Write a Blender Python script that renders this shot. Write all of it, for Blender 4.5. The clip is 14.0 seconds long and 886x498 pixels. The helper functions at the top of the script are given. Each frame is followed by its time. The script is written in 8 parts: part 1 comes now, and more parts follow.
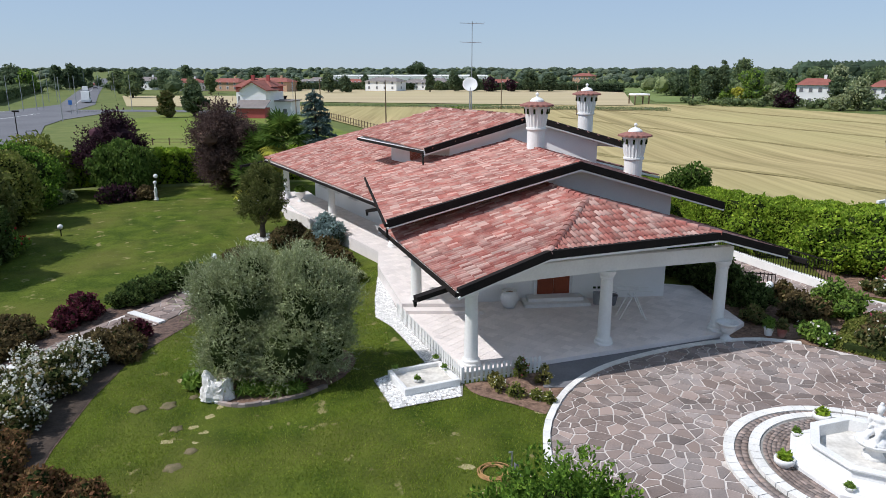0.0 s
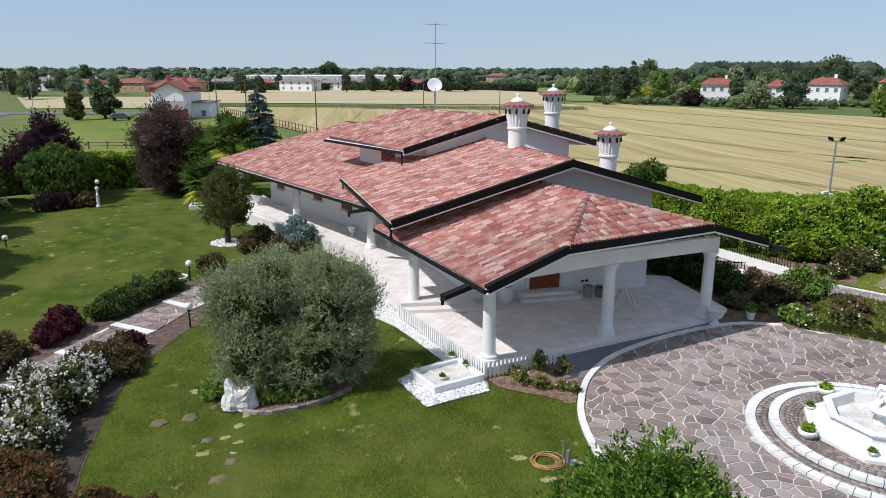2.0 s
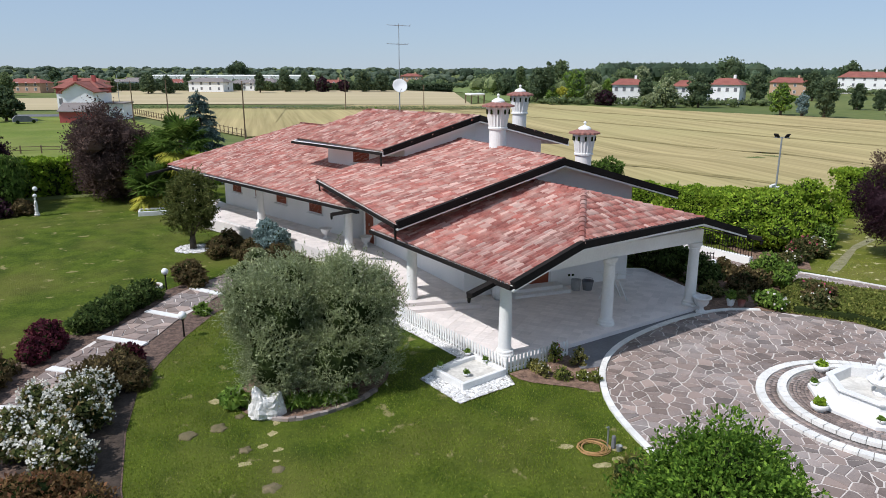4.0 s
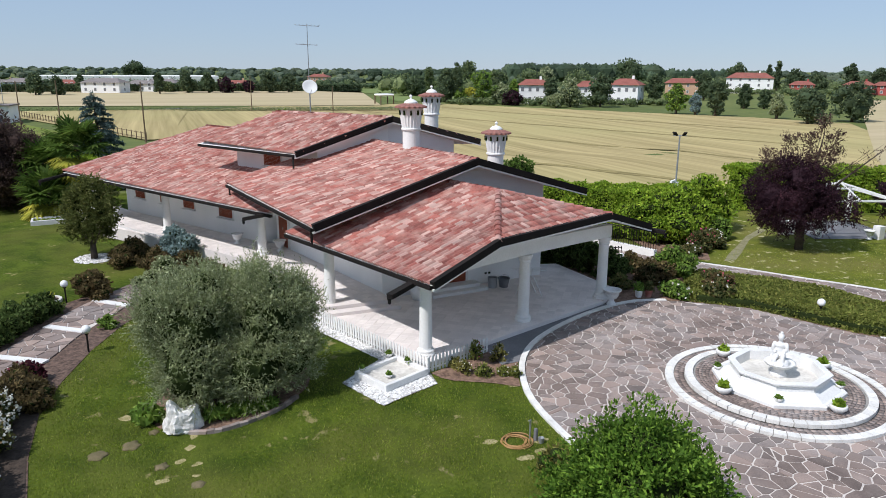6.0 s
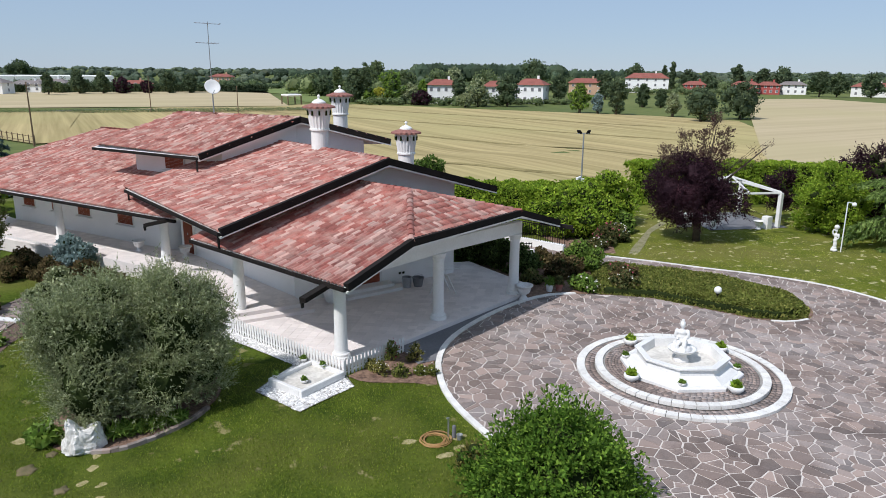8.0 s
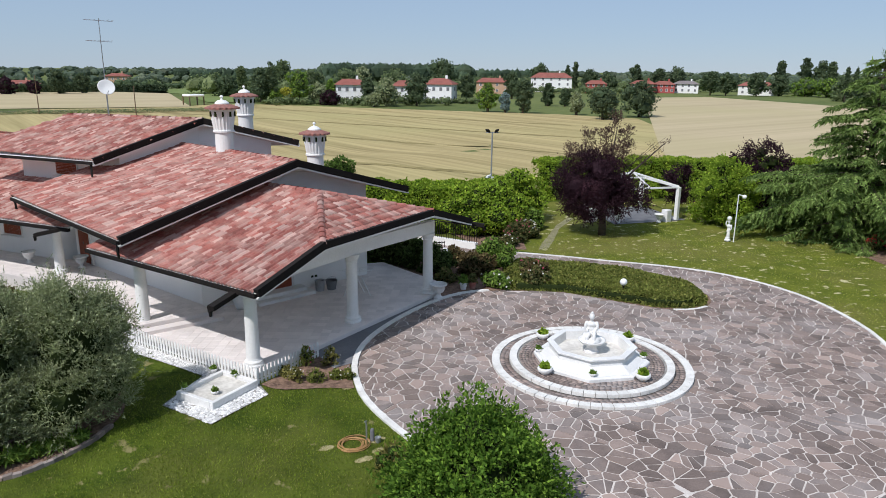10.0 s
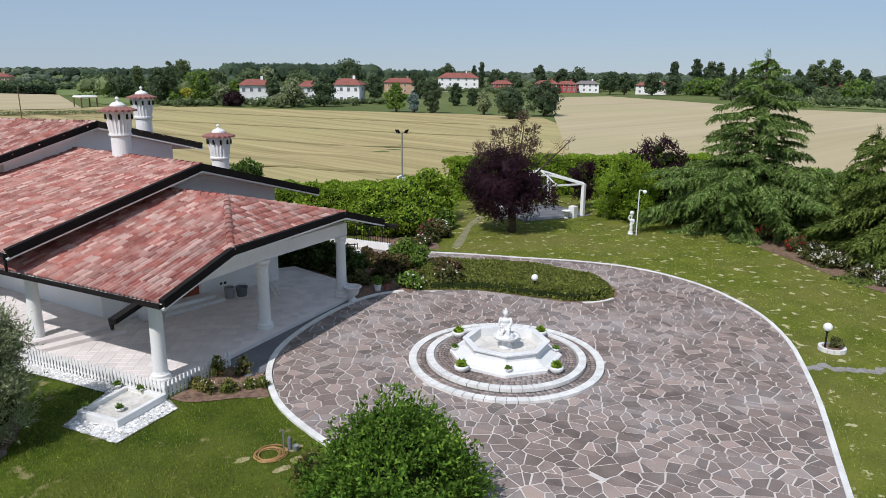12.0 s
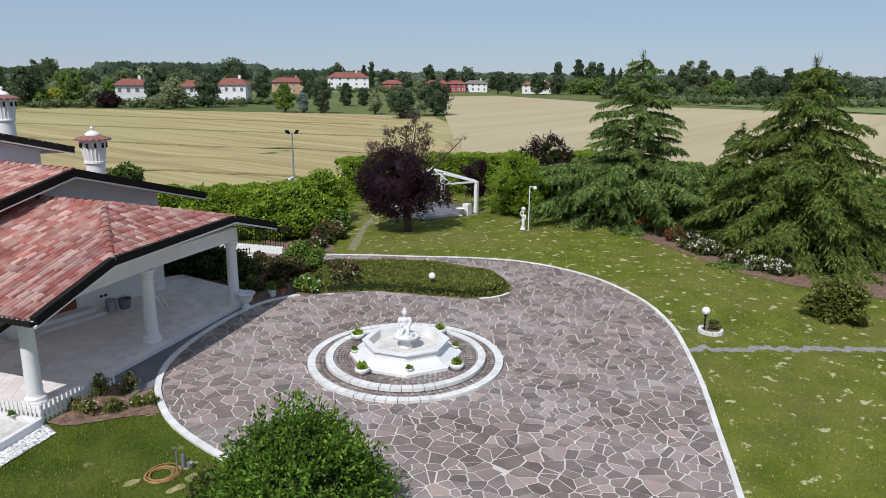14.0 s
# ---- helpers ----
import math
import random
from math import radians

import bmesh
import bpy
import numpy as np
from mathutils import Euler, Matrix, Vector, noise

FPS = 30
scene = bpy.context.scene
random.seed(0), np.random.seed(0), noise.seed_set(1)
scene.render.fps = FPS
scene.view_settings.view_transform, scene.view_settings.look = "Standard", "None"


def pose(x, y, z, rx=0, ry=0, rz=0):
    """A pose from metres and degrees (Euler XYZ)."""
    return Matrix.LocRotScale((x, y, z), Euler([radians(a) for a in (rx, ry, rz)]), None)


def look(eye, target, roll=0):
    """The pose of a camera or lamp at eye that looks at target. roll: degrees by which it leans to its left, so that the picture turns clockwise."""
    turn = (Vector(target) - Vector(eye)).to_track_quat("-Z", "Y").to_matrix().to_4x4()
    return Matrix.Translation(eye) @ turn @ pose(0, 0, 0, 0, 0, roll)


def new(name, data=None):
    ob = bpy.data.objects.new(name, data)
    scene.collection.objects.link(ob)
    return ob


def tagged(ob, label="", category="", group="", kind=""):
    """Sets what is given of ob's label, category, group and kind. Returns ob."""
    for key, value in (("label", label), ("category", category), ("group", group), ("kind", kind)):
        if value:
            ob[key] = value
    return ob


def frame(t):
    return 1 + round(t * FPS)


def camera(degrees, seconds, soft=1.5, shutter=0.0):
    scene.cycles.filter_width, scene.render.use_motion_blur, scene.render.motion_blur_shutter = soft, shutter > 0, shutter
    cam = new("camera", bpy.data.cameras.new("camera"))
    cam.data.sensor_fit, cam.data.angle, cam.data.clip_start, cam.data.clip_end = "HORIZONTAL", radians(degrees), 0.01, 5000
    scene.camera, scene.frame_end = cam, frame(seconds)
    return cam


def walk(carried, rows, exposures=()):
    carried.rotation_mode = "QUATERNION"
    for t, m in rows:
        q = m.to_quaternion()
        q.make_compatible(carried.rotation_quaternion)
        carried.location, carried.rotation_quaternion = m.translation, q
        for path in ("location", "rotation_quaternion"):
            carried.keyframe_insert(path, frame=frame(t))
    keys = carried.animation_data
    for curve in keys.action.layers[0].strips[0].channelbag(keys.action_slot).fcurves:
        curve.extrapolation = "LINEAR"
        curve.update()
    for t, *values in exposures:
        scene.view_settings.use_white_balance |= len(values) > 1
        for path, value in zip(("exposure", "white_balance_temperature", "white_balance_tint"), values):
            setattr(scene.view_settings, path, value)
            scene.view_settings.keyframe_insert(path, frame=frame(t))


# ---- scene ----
cam = camera(64.8, 14.0, soft=0.8)
METRES, EYE, TILT, LEAN, TURN = 8.0, 10.2, -14.6, 0.0, 0.0
ROWS = [
    (0.0, 0.0, 0.0, 0.0, 0.0, 0.0, 0.0),
    (0.5, -0.1064, -0.0126, -0.0027, -1.75, -0.0, 0.43),
    (1.0, -0.2193, -0.0174, -0.0011, -3.51, -0.02, 0.86),
    (1.5, -0.3294, -0.0181, 0.0016, -5.28, -0.06, 1.3),
    (2.0, -0.4443, -0.0162, 0.0014, -7.04, -0.11, 1.74),
    (4.5, -0.9267, 0.0301, 0.0186, -15.9, -0.52, 3.83),
    (5.0, -0.9286, 0.0284, 0.0181, -17.69, -0.64, 4.24),
    (5.5, -0.9201, 0.0243, 0.0185, -19.49, -0.78, 4.63),
    (6.0, -0.9151, 0.0278, 0.0213, -21.26, -0.91, 5.05),
    (6.5, -0.9143, 0.0253, 0.0193, -23.05, -1.07, 5.45),
    (7.0, -0.9126, 0.0262, 0.0194, -24.84, -1.25, 5.83),
    (7.5, -0.9124, 0.029, 0.0198, -26.62, -1.43, 6.23),
    (8.0, -0.9103, 0.0329, 0.0202, -28.4, -1.63, 6.61),
    (10.5, -0.9029, 0.0372, 0.0242, -37.41, -2.86, 8.44),
    (11.0, -0.9036, 0.0351, 0.0235, -39.25, -3.14, 8.77),
    (11.5, -0.9046, 0.0362, 0.0241, -41.08, -3.42, 9.12),
    (12.0, -0.9037, 0.0399, 0.0276, -42.89, -3.7, 9.49),
    (12.5, -0.9013, 0.045, 0.0291, -44.94, -4.06, 9.84),
    (13.0, -0.899, 0.0479, 0.0274, -47.09, -4.45, 10.17),
    (13.5, -0.8958, 0.0483, 0.0267, -49.34, -4.85, 10.57),
    (14.0, -0.8936, 0.0508, 0.0277, -51.66, -5.28, 10.9),
]
walk(cam, [(t, pose(0, 0, EYE, TILT, LEAN, TURN) @ pose(METRES * x, METRES * y, METRES * z, 90 + pitch, roll, yaw)) for t, x, y, z, yaw, pitch, roll in ROWS],
     exposures=((0.0, 0.08, 6330, 11), (6.0, 0.06, 6330, 11), (10.5, -0.06, 6330, 11), (14.0, -0.12, 6330, 11)))

# ---- world, sun ----
SUN_AZ, SUN_EL = radians(14.0), radians(51.0)   # the way the light travels in plan, and the sun's height
world = bpy.data.worlds.new("world")
scene.world = world
world.use_nodes = True
wn = world.node_tree
sky = wn.nodes.new("ShaderNodeTexSky")
sky.sky_type, sky.sun_disc = "NISHITA", False
sky.sun_elevation = SUN_EL
sky.sun_rotation = radians(270) - SUN_AZ
sky.air_density, sky.dust_density, sky.ozone_density = 1.0, 0.0, 1.5
tint = wn.nodes.new("ShaderNodeMix")
tint.data_type, tint.blend_type = "RGBA", "MULTIPLY"
tint.inputs["Factor"].default_value = 1.0
tint.inputs["B"].default_value = (0.78, 0.92, 1.15, 1)
wn.links.new(sky.outputs[0], tint.inputs["A"])
haze = wn.nodes.new("ShaderNodeMix")   # an even veil of summer haze over the clear sky
haze.data_type = "RGBA"
haze.inputs["Factor"].default_value = 0.72
haze.inputs["B"].default_value = (4.5, 5.75, 7.4, 1)
wn.links.new(tint.outputs["Result"], haze.inputs["A"])
wn.links.new(haze.outputs["Result"], wn.nodes["Background"].inputs[0])
wn.nodes["Background"].inputs[1].default_value = 0.088
sun_data = bpy.data.lights.new("sun", "SUN")
sun_data.energy, sun_data.angle, sun_data.color = 4.0, radians(0.53), (1.0, 0.97, 0.95)
sun = new("sun", sun_data)
sun.matrix_world = look((0, 0, 60), (math.cos(SUN_AZ) * math.cos(SUN_EL), math.sin(SUN_AZ) * math.cos(SUN_EL), 60 - math.sin(SUN_EL)))


# ---- materials ----
def material(name, c1, c2=None, rough=0.8, scale=3.0, fine=40.0, bump=0.0, vary=0.0, island=False, metal=0.0, c3=None,
             mix3=0.55, trans=0.0, bump_scale=None, stretch=(1, 1, 1), spec=0.3, turn=0.0, patch=None, spots=None):
    """A surface of two or three colours mixed by noise at two scales, with bump, and variation from piece to piece."""
    m = bpy.data.materials.new(name)
    m.use_nodes = True
    nt = m.node_tree
    n, l = nt.nodes, nt.links
    b = n["Principled BSDF"]
    b.inputs["Roughness"].default_value = rough
    b.inputs["Metallic"].default_value = metal
    b.inputs["Specular IOR Level"].default_value = spec
    geo = n.new("ShaderNodeNewGeometry")
    mp = n.new("ShaderNodeMapping")
    mp.inputs["Scale"].default_value = stretch
    mp.inputs["Rotation"].default_value = (0, 0, radians(turn))
    l.new(geo.outputs["Position"], mp.inputs[0])
    n1 = n.new("ShaderNodeTexNoise"); n1.inputs["Scale"].default_value = scale; n1.inputs["Detail"].default_value = 5
    n2 = n.new("ShaderNodeTexNoise"); n2.inputs["Scale"].default_value = fine; n2.inputs["Detail"].default_value = 3
    l.new(mp.outputs[0], n1.inputs[0]); l.new(mp.outputs[0], n2.inputs[0])
    mixf = n.new("ShaderNodeMath"); mixf.operation = "MULTIPLY_ADD"
    mixf.inputs[1].default_value = 0.45
    l.new(n2.outputs[0], mixf.inputs[0])
    half = n.new("ShaderNodeMath"); half.operation = "MULTIPLY"; half.inputs[1].default_value = 0.6
    l.new(n1.outputs[0], half.inputs[0]); l.new(half.outputs[0], mixf.inputs[2])
    ramp = n.new("ShaderNodeValToRGB")
    ramp.color_ramp.elements[0].position, ramp.color_ramp.elements[1].position = 0.38, 0.66
    c2 = c2 or tuple(v * 0.8 for v in c1)
    ramp.color_ramp.elements[0].color, ramp.color_ramp.elements[1].color = (*c2, 1), (*c1, 1)
    l.new(mixf.outputs[0], ramp.inputs[0])
    col = ramp.outputs[0]
    if patch:
        np_ = n.new("ShaderNodeTexNoise"); np_.inputs["Scale"].default_value = patch[1]; np_.inputs["Detail"].default_value = 6
        l.new(geo.outputs["Position"], np_.inputs[0])
        rp = n.new("ShaderNodeValToRGB")
        rp.color_ramp.elements[0].position, rp.color_ramp.elements[1].position = 0.42, 0.68
        rp.color_ramp.elements[0].color, rp.color_ramp.elements[1].color = (0, 0, 0, 1), (patch[2],) * 3 + (1,)
        l.new(np_.outputs[0], rp.inputs[0])
        mq = n.new("ShaderNodeMix"); mq.data_type = "RGBA"
        l.new(rp.outputs[0], mq.inputs["Factor"]); l.new(col, mq.inputs["A"]); mq.inputs["B"].default_value = (*patch[0], 1)
        col = mq.outputs["Result"]
    if spots:      # sparse pale spots: colour, scale, threshold
        ns = n.new("ShaderNodeTexNoise"); ns.inputs["Scale"].default_value = spots[1]; ns.inputs["Detail"].default_value = 4; ns.inputs["Roughness"].default_value = 0.6
        l.new(geo.outputs["Position"], ns.inputs[0])
        rs = n.new("ShaderNodeValToRGB")
        rs.color_ramp.elements[0].position, rs.color_ramp.elements[1].position = spots[2], spots[2] + 0.05
        rs.color_ramp.elements[0].color, rs.color_ramp.elements[1].color = (0, 0, 0, 1), (0.85, 0.85, 0.85, 1)
        l.new(ns.outputs[0], rs.inputs[0])
        mt = n.new("ShaderNodeMix"); mt.data_type = "RGBA"
        l.new(rs.outputs[0], mt.inputs["Factor"]); l.new(col, mt.inputs["A"]); mt.inputs["B"].default_value = (*spots[0], 1)
        col = mt.outputs["Result"]
    if vary or c3:
        if island:
            rnd = geo.outputs["Random Per Island"]
        else:
            rnd = n.new("ShaderNodeObjectInfo").outputs["Random"]
        if c3:
            r2 = n.new("ShaderNodeValToRGB")
            r2.color_ramp.elements[0].position, r2.color_ramp.elements[1].position = mix3, min(1.0, mix3 + 0.55)
            r2.color_ramp.elements[0].color, r2.color_ramp.elements[1].color = (0, 0, 0, 1), (1, 1, 1, 1)
            l.new(rnd, r2.inputs[0])
            mx = n.new("ShaderNodeMix"); mx.data_type = "RGBA"
            l.new(r2.outputs[0], mx.inputs["Factor"]); l.new(col, mx.inputs["A"]); mx.inputs["B"].default_value = (*c3, 1)
            col = mx.outputs["Result"]
        if vary:
            mr = n.new("ShaderNodeMapRange")
            mr.inputs["To Min"].default_value, mr.inputs["To Max"].default_value = 1 - vary, 1 + vary
            mu = n.new("ShaderNodeMath"); mu.operation = "MULTIPLY"; mu.inputs[1].default_value = 7.31
            fr = n.new("ShaderNodeMath"); fr.operation = "FRACT"
            l.new(rnd, mu.inputs[0]); l.new(mu.outputs[0], fr.inputs[0]); l.new(fr.outputs[0], mr.inputs[0])
            hs = n.new("ShaderNodeHueSaturation")
            l.new(mr.outputs[0], hs.inputs["Value"]); l.new(col, hs.inputs["Color"])
            col = hs.outputs[0]
    l.new(col, b.inputs["Base Color"])
    if bump:
        bp = n.new("ShaderNodeBump")
        bp.inputs["Strength"].default_value, bp.inputs["Distance"].default_value = 1.0, bump
        if bump_scale:
            n3 = n.new("ShaderNodeTexNoise"); n3.inputs["Scale"].default_value = bump_scale; n3.inputs["Detail"].default_value = 4
            l.new(geo.outputs["Position"], n3.inputs[0]); l.new(n3.outputs[0], bp.inputs["Height"])
        else:
            l.new(mixf.outputs[0], bp.inputs["Height"])
        l.new(bp.outputs[0], b.inputs["Normal"])
    if trans:
        tr = n.new("ShaderNodeBsdfTranslucent")
        l.new(col, tr.inputs[0])
        ms = n.new("ShaderNodeMixShader"); ms.inputs[0].default_value = trans
        l.new(b.outputs[0], ms.inputs[1]); l.new(tr.outputs[0], ms.inputs[2])
        l.new(ms.outputs[0], n["Material Output"].inputs[0])
    return m


def leafy(name, c1, c2, c3=None, mix3=0.6, vary=0.35, scale=0.8):
    return material(name, c1, c2, 0.65, scale, 6.0, vary=vary, island=True, c3=c3, mix3=mix3, trans=0.4, spec=0.1)


M_GRASS = material("lawn", (0.105, 0.142, 0.017), (0.036, 0.062, 0.007), 0.95, 0.9, 9.0, bump=0.05, bump_scale=26.0, spec=0.1, spots=((0.28, 0.245, 0.11), 1.2, 0.635), patch=((0.14, 0.135, 0.034), 0.22, 0.6))
M_GRASS_DRY = material("dry_lawn", (0.175, 0.195, 0.028), (0.082, 0.11, 0.014), 0.95, 0.7, 9.0, bump=0.05, bump_scale=26.0, spec=0.1, patch=((0.2, 0.18, 0.055), 0.2, 0.7), spots=((0.58, 0.53, 0.3), 1.7, 0.6))
M_MEADOW = material("meadow", (0.17, 0.215, 0.045), (0.11, 0.15, 0.028), 0.95, 0.15, 2.0, spec=0.1, patch=((0.22, 0.22, 0.07), 0.06, 0.6))
M_EARTHFIELD = material("rough_grass", (0.16, 0.18, 0.06), (0.095, 0.125, 0.04), 0.95, 0.02, 0.4, spec=0.1)
M_WHEAT = material("wheat", (0.48, 0.385, 0.19), (0.26, 0.21, 0.095), 0.95, 0.25, 1.2, bump=0.05, bump_scale=3.0, spec=0.1, stretch=(1, 0.02, 1), turn=-21.0, patch=((0.4, 0.36, 0.16), 0.02, 0.6))
M_STUBBLE = material("dry_field", (0.5, 0.41, 0.26), (0.4, 0.33, 0.2), 0.95, 0.08, 0.5, spec=0.1, stretch=(0.03, 1, 1), turn=-38.0, patch=((0.42, 0.36, 0.2), 0.012, 0.7))
M_GREENFIELD = material("green_field", (0.2, 0.24, 0.09), (0.14, 0.19, 0.06), 0.95, 0.02, 0.3, spec=0.1)
M_ASPHALT = material("asphalt", (0.17, 0.17, 0.18), (0.12, 0.12, 0.13), 0.9, 0.1, 3.0, spec=0.2)
M_MULCH = material("dark_mulch", (0.19, 0.125, 0.095), (0.045, 0.03, 0.025), 0.95, 5.0, 14.0, bump=0.05)
M_SOIL = material("mulch", (0.29, 0.185, 0.13), (0.09, 0.055, 0.04), 0.95, 5.0, 16.0, bump=0.05)
M_TRACK = material("worn_track", (0.3, 0.27, 0.17), (0.16, 0.16, 0.07), 0.95, 2.0, 14.0, bump=0.02)
M_STONE = material("porphyry", (0.27, 0.208, 0.178), (0.158, 0.122, 0.108), 0.75, 1.5, 25.0, bump=0.006, vary=0.33, patch=((0.43, 0.4, 0.385), 0.33, 0.42), c3=(0.31, 0.235, 0.2), mix3=0.6)
M_STONE_I = material("porphyry_joined", (0.27, 0.208, 0.178), (0.158, 0.122, 0.108), 0.75, 1.5, 25.0, bump=0.006, vary=0.33, patch=((0.43, 0.4, 0.385), 0.33, 0.42), island=True, c3=(0.31, 0.235, 0.2), mix3=0.6)
M_MORTAR = material("mortar", (0.68, 0.62, 0.57), (0.46, 0.415, 0.38), 0.95, 1.2, 30.0, bump=0.004)
M_MARBLE = material("white_marble", (0.81, 0.8, 0.78), (0.66, 0.65, 0.63), 0.55, 1.5, 20.0, bump=0.003)
M_BASIN = material("stained_basin", (0.72, 0.69, 0.63), (0.5, 0.47, 0.42), 0.7, 2.5, 9.0)
M_KERB = material("kerb_marble", (0.8, 0.78, 0.74), (0.62, 0.6, 0.56), 0.7, 2.0, 20.0, bump=0.004, vary=0.06)
M_PAINT = material("white_paint", (0.82, 0.81, 0.78), (0.74, 0.73, 0.7), 0.6, 1.0, 12.0)
M_WALL = material("white_render", (0.87, 0.86, 0.84), (0.8, 0.79, 0.77), 0.9, 0.6, 25.0, bump=0.004)
M_TILE = material("roof_tile", (0.395, 0.138, 0.108), (0.225, 0.08, 0.066), 0.85, 0.9, 18.0, vary=0.2, c3=(0.54, 0.365, 0.31), mix3=0.56, patch=((0.58, 0.43, 0.36), 1.7, 0.42))
M_TILE_I = material("roof_tile_joined", (0.395, 0.138, 0.108), (0.225, 0.08, 0.066), 0.85, 0.9, 18.0, vary=0.2, island=True, c3=(0.54, 0.365, 0.31), mix3=0.56, patch=((0.58, 0.43, 0.36), 1.7, 0.42))
M_DARKMETAL = material("dark_brown_metal", (0.022, 0.018, 0.016), (0.014, 0.012, 0.011), 0.85, 2.0, 15.0, spec=0.12)
M_SHUTTER = material("brown_shutter", (0.26, 0.06, 0.025), (0.2, 0.045, 0.018), 0.6, 2.0, 30.0)
M_FLOOR = material("terrace_tile", (0.8, 0.735, 0.7), (0.68, 0.62, 0.59), 0.55, 1.0, 20.0, vary=0.08)
M_SLATE = material("grey_slab", (0.2, 0.2, 0.21), (0.14, 0.14, 0.15), 0.8, 1.0, 15.0)
M_PEBBLE = material("white_pebble", (0.76, 0.75, 0.73), (0.5, 0.49, 0.47), 0.8, 6.0, 30.0, vary=0.35, island=True)
M_GRIT = material("grey_grit", (0.34, 0.32, 0.3), (0.2, 0.19, 0.17), 0.95, 5.0, 40.0)
M_BARK = material("bark", (0.11, 0.085, 0.065), (0.05, 0.04, 0.03), 0.95, 4.0, 40.0, bump=0.03)
# near-black: shade inside foliage and openings put into the colour; also plain black parts
M_CORE = material("near_black_shade", (0.035, 0.048, 0.016), (0.018, 0.026, 0.009), 1.0, 1.0, 8.0, spec=0.0)
M_POLE = material("galvanised_steel", (0.42, 0.43, 0.44), (0.33, 0.34, 0.35), 0.45, 3.0, 20.0, metal=0.6)
M_WOOD = material("weathered_wood", (0.2, 0.14, 0.09), (0.12, 0.08, 0.05), 0.9, 3.0, 30.0)
M_GLOBE = material("opal_glass", (0.85, 0.85, 0.83), (0.8, 0.8, 0.78), 0.3, 1.0, 5.0, spec=0.5)
M_FLOWER_W = material("white_petals", (0.85, 0.83, 0.76), (0.75, 0.72, 0.62), 0.7, 2.0, 9.0, trans=0.2)
M_FLOWER_R = material("red_petals", (0.6, 0.03, 0.04), (0.4, 0.02, 0.03), 0.7, 2.0, 9.0, trans=0.2)
M_FLOWER_P = material("pink_petals", (0.62, 0.1, 0.2), (0.5, 0.07, 0.12), 0.7, 2.0, 9.0, trans=0.2)
L_OLIVE = leafy("olive_leaves", (0.33, 0.37, 0.185), (0.2, 0.235, 0.11), (0.5, 0.53, 0.33), 0.6)
L_HEDGE = leafy("hedge_leaves", (0.265, 0.385, 0.036), (0.14, 0.24, 0.024), (0.42, 0.51, 0.06), 0.62)
L_GREEN = leafy("green_leaves", (0.19, 0.3, 0.055), (0.11, 0.19, 0.035), (0.32, 0.42, 0.085), 0.65)
L_DARK = leafy("dark_leaves", (0.1, 0.15, 0.04), (0.055, 0.085, 0.022), (0.17, 0.22, 0.07), 0.7)
L_PURPLE = leafy("purple_leaves", (0.055, 0.026, 0.036), (0.03, 0.015, 0.022), (0.105, 0.045, 0.06), 0.75)
L_BRONZE = leafy("bronze_leaves", (0.155, 0.115, 0.05), (0.085, 0.062, 0.03), (0.22, 0.17, 0.075), 0.7)
L_BEECH = leafy("beech_leaves", (0.13, 0.085, 0.072), (0.07, 0.046, 0.042), (0.2, 0.13, 0.1), 0.75)
L_CRIMSON = leafy("crimson_leaves", (0.13, 0.03, 0.045), (0.07, 0.018, 0.028), (0.22, 0.055, 0.07), 0.7)
L_WOOD = leafy("plantation_leaves", (0.085, 0.125, 0.075), (0.055, 0.085, 0.052), (0.12, 0.16, 0.09), 0.75, scale=0.05)
L_CEDAR = leafy("cedar_needles", (0.18, 0.265, 0.065), (0.09, 0.145, 0.038), (0.31, 0.41, 0.125), 0.62)
L_CEDARD = leafy("dark_cedar_needles", (0.165, 0.225, 0.045), (0.08, 0.118, 0.026), (0.29, 0.35, 0.085), 0.68)
L_BLUE = leafy("blue_needles", (0.24, 0.33, 0.31), (0.14, 0.2, 0.19), (0.36, 0.44, 0.43), 0.65)
L_SPRUCE = leafy("spruce_needles", (0.12, 0.18, 0.16), (0.065, 0.1, 0.09), (0.19, 0.26, 0.24), 0.65)
L_BUSH = leafy("bush_leaves", (0.12, 0.225, 0.03), (0.056, 0.112, 0.016), (0.27, 0.42, 0.056), 0.58)
L_ROSE = leafy("rose_leaves", (0.17, 0.19, 0.06), (0.09, 0.1, 0.04), (0.26, 0.18, 0.08), 0.65)
L_YELLOW = leafy("yellow_green_leaves", (0.5, 0.48, 0.07), (0.32, 0.34, 0.055), (0.62, 0.56, 0.1), 0.65)
# distant leaves are greyed: haze is put into the colour, most on the horizon
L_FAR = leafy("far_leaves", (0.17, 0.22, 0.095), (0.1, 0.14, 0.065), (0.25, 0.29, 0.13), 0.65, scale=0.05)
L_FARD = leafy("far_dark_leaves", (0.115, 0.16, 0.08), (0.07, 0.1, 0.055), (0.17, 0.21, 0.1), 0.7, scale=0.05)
L_HORIZON = leafy("hazed_horizon_leaves", (0.14, 0.18, 0.12), (0.095, 0.13, 0.09), (0.19, 0.22, 0.14), 0.7, scale=0.02)
L_PLUMTOP = leafy("plum_top_leaves", (0.13, 0.07, 0.065), (0.07, 0.04, 0.04), (0.2, 0.15, 0.09), 0.6)
L_YOUNG = leafy("young_tree_leaves", (0.14, 0.16, 0.045), (0.075, 0.09, 0.024), (0.23, 0.23, 0.08), 0.65)
L_REDBROWN = leafy("red_brown_leaves", (0.2, 0.12, 0.05), (0.1, 0.07, 0.03), (0.3, 0.13, 0.07), 0.62)
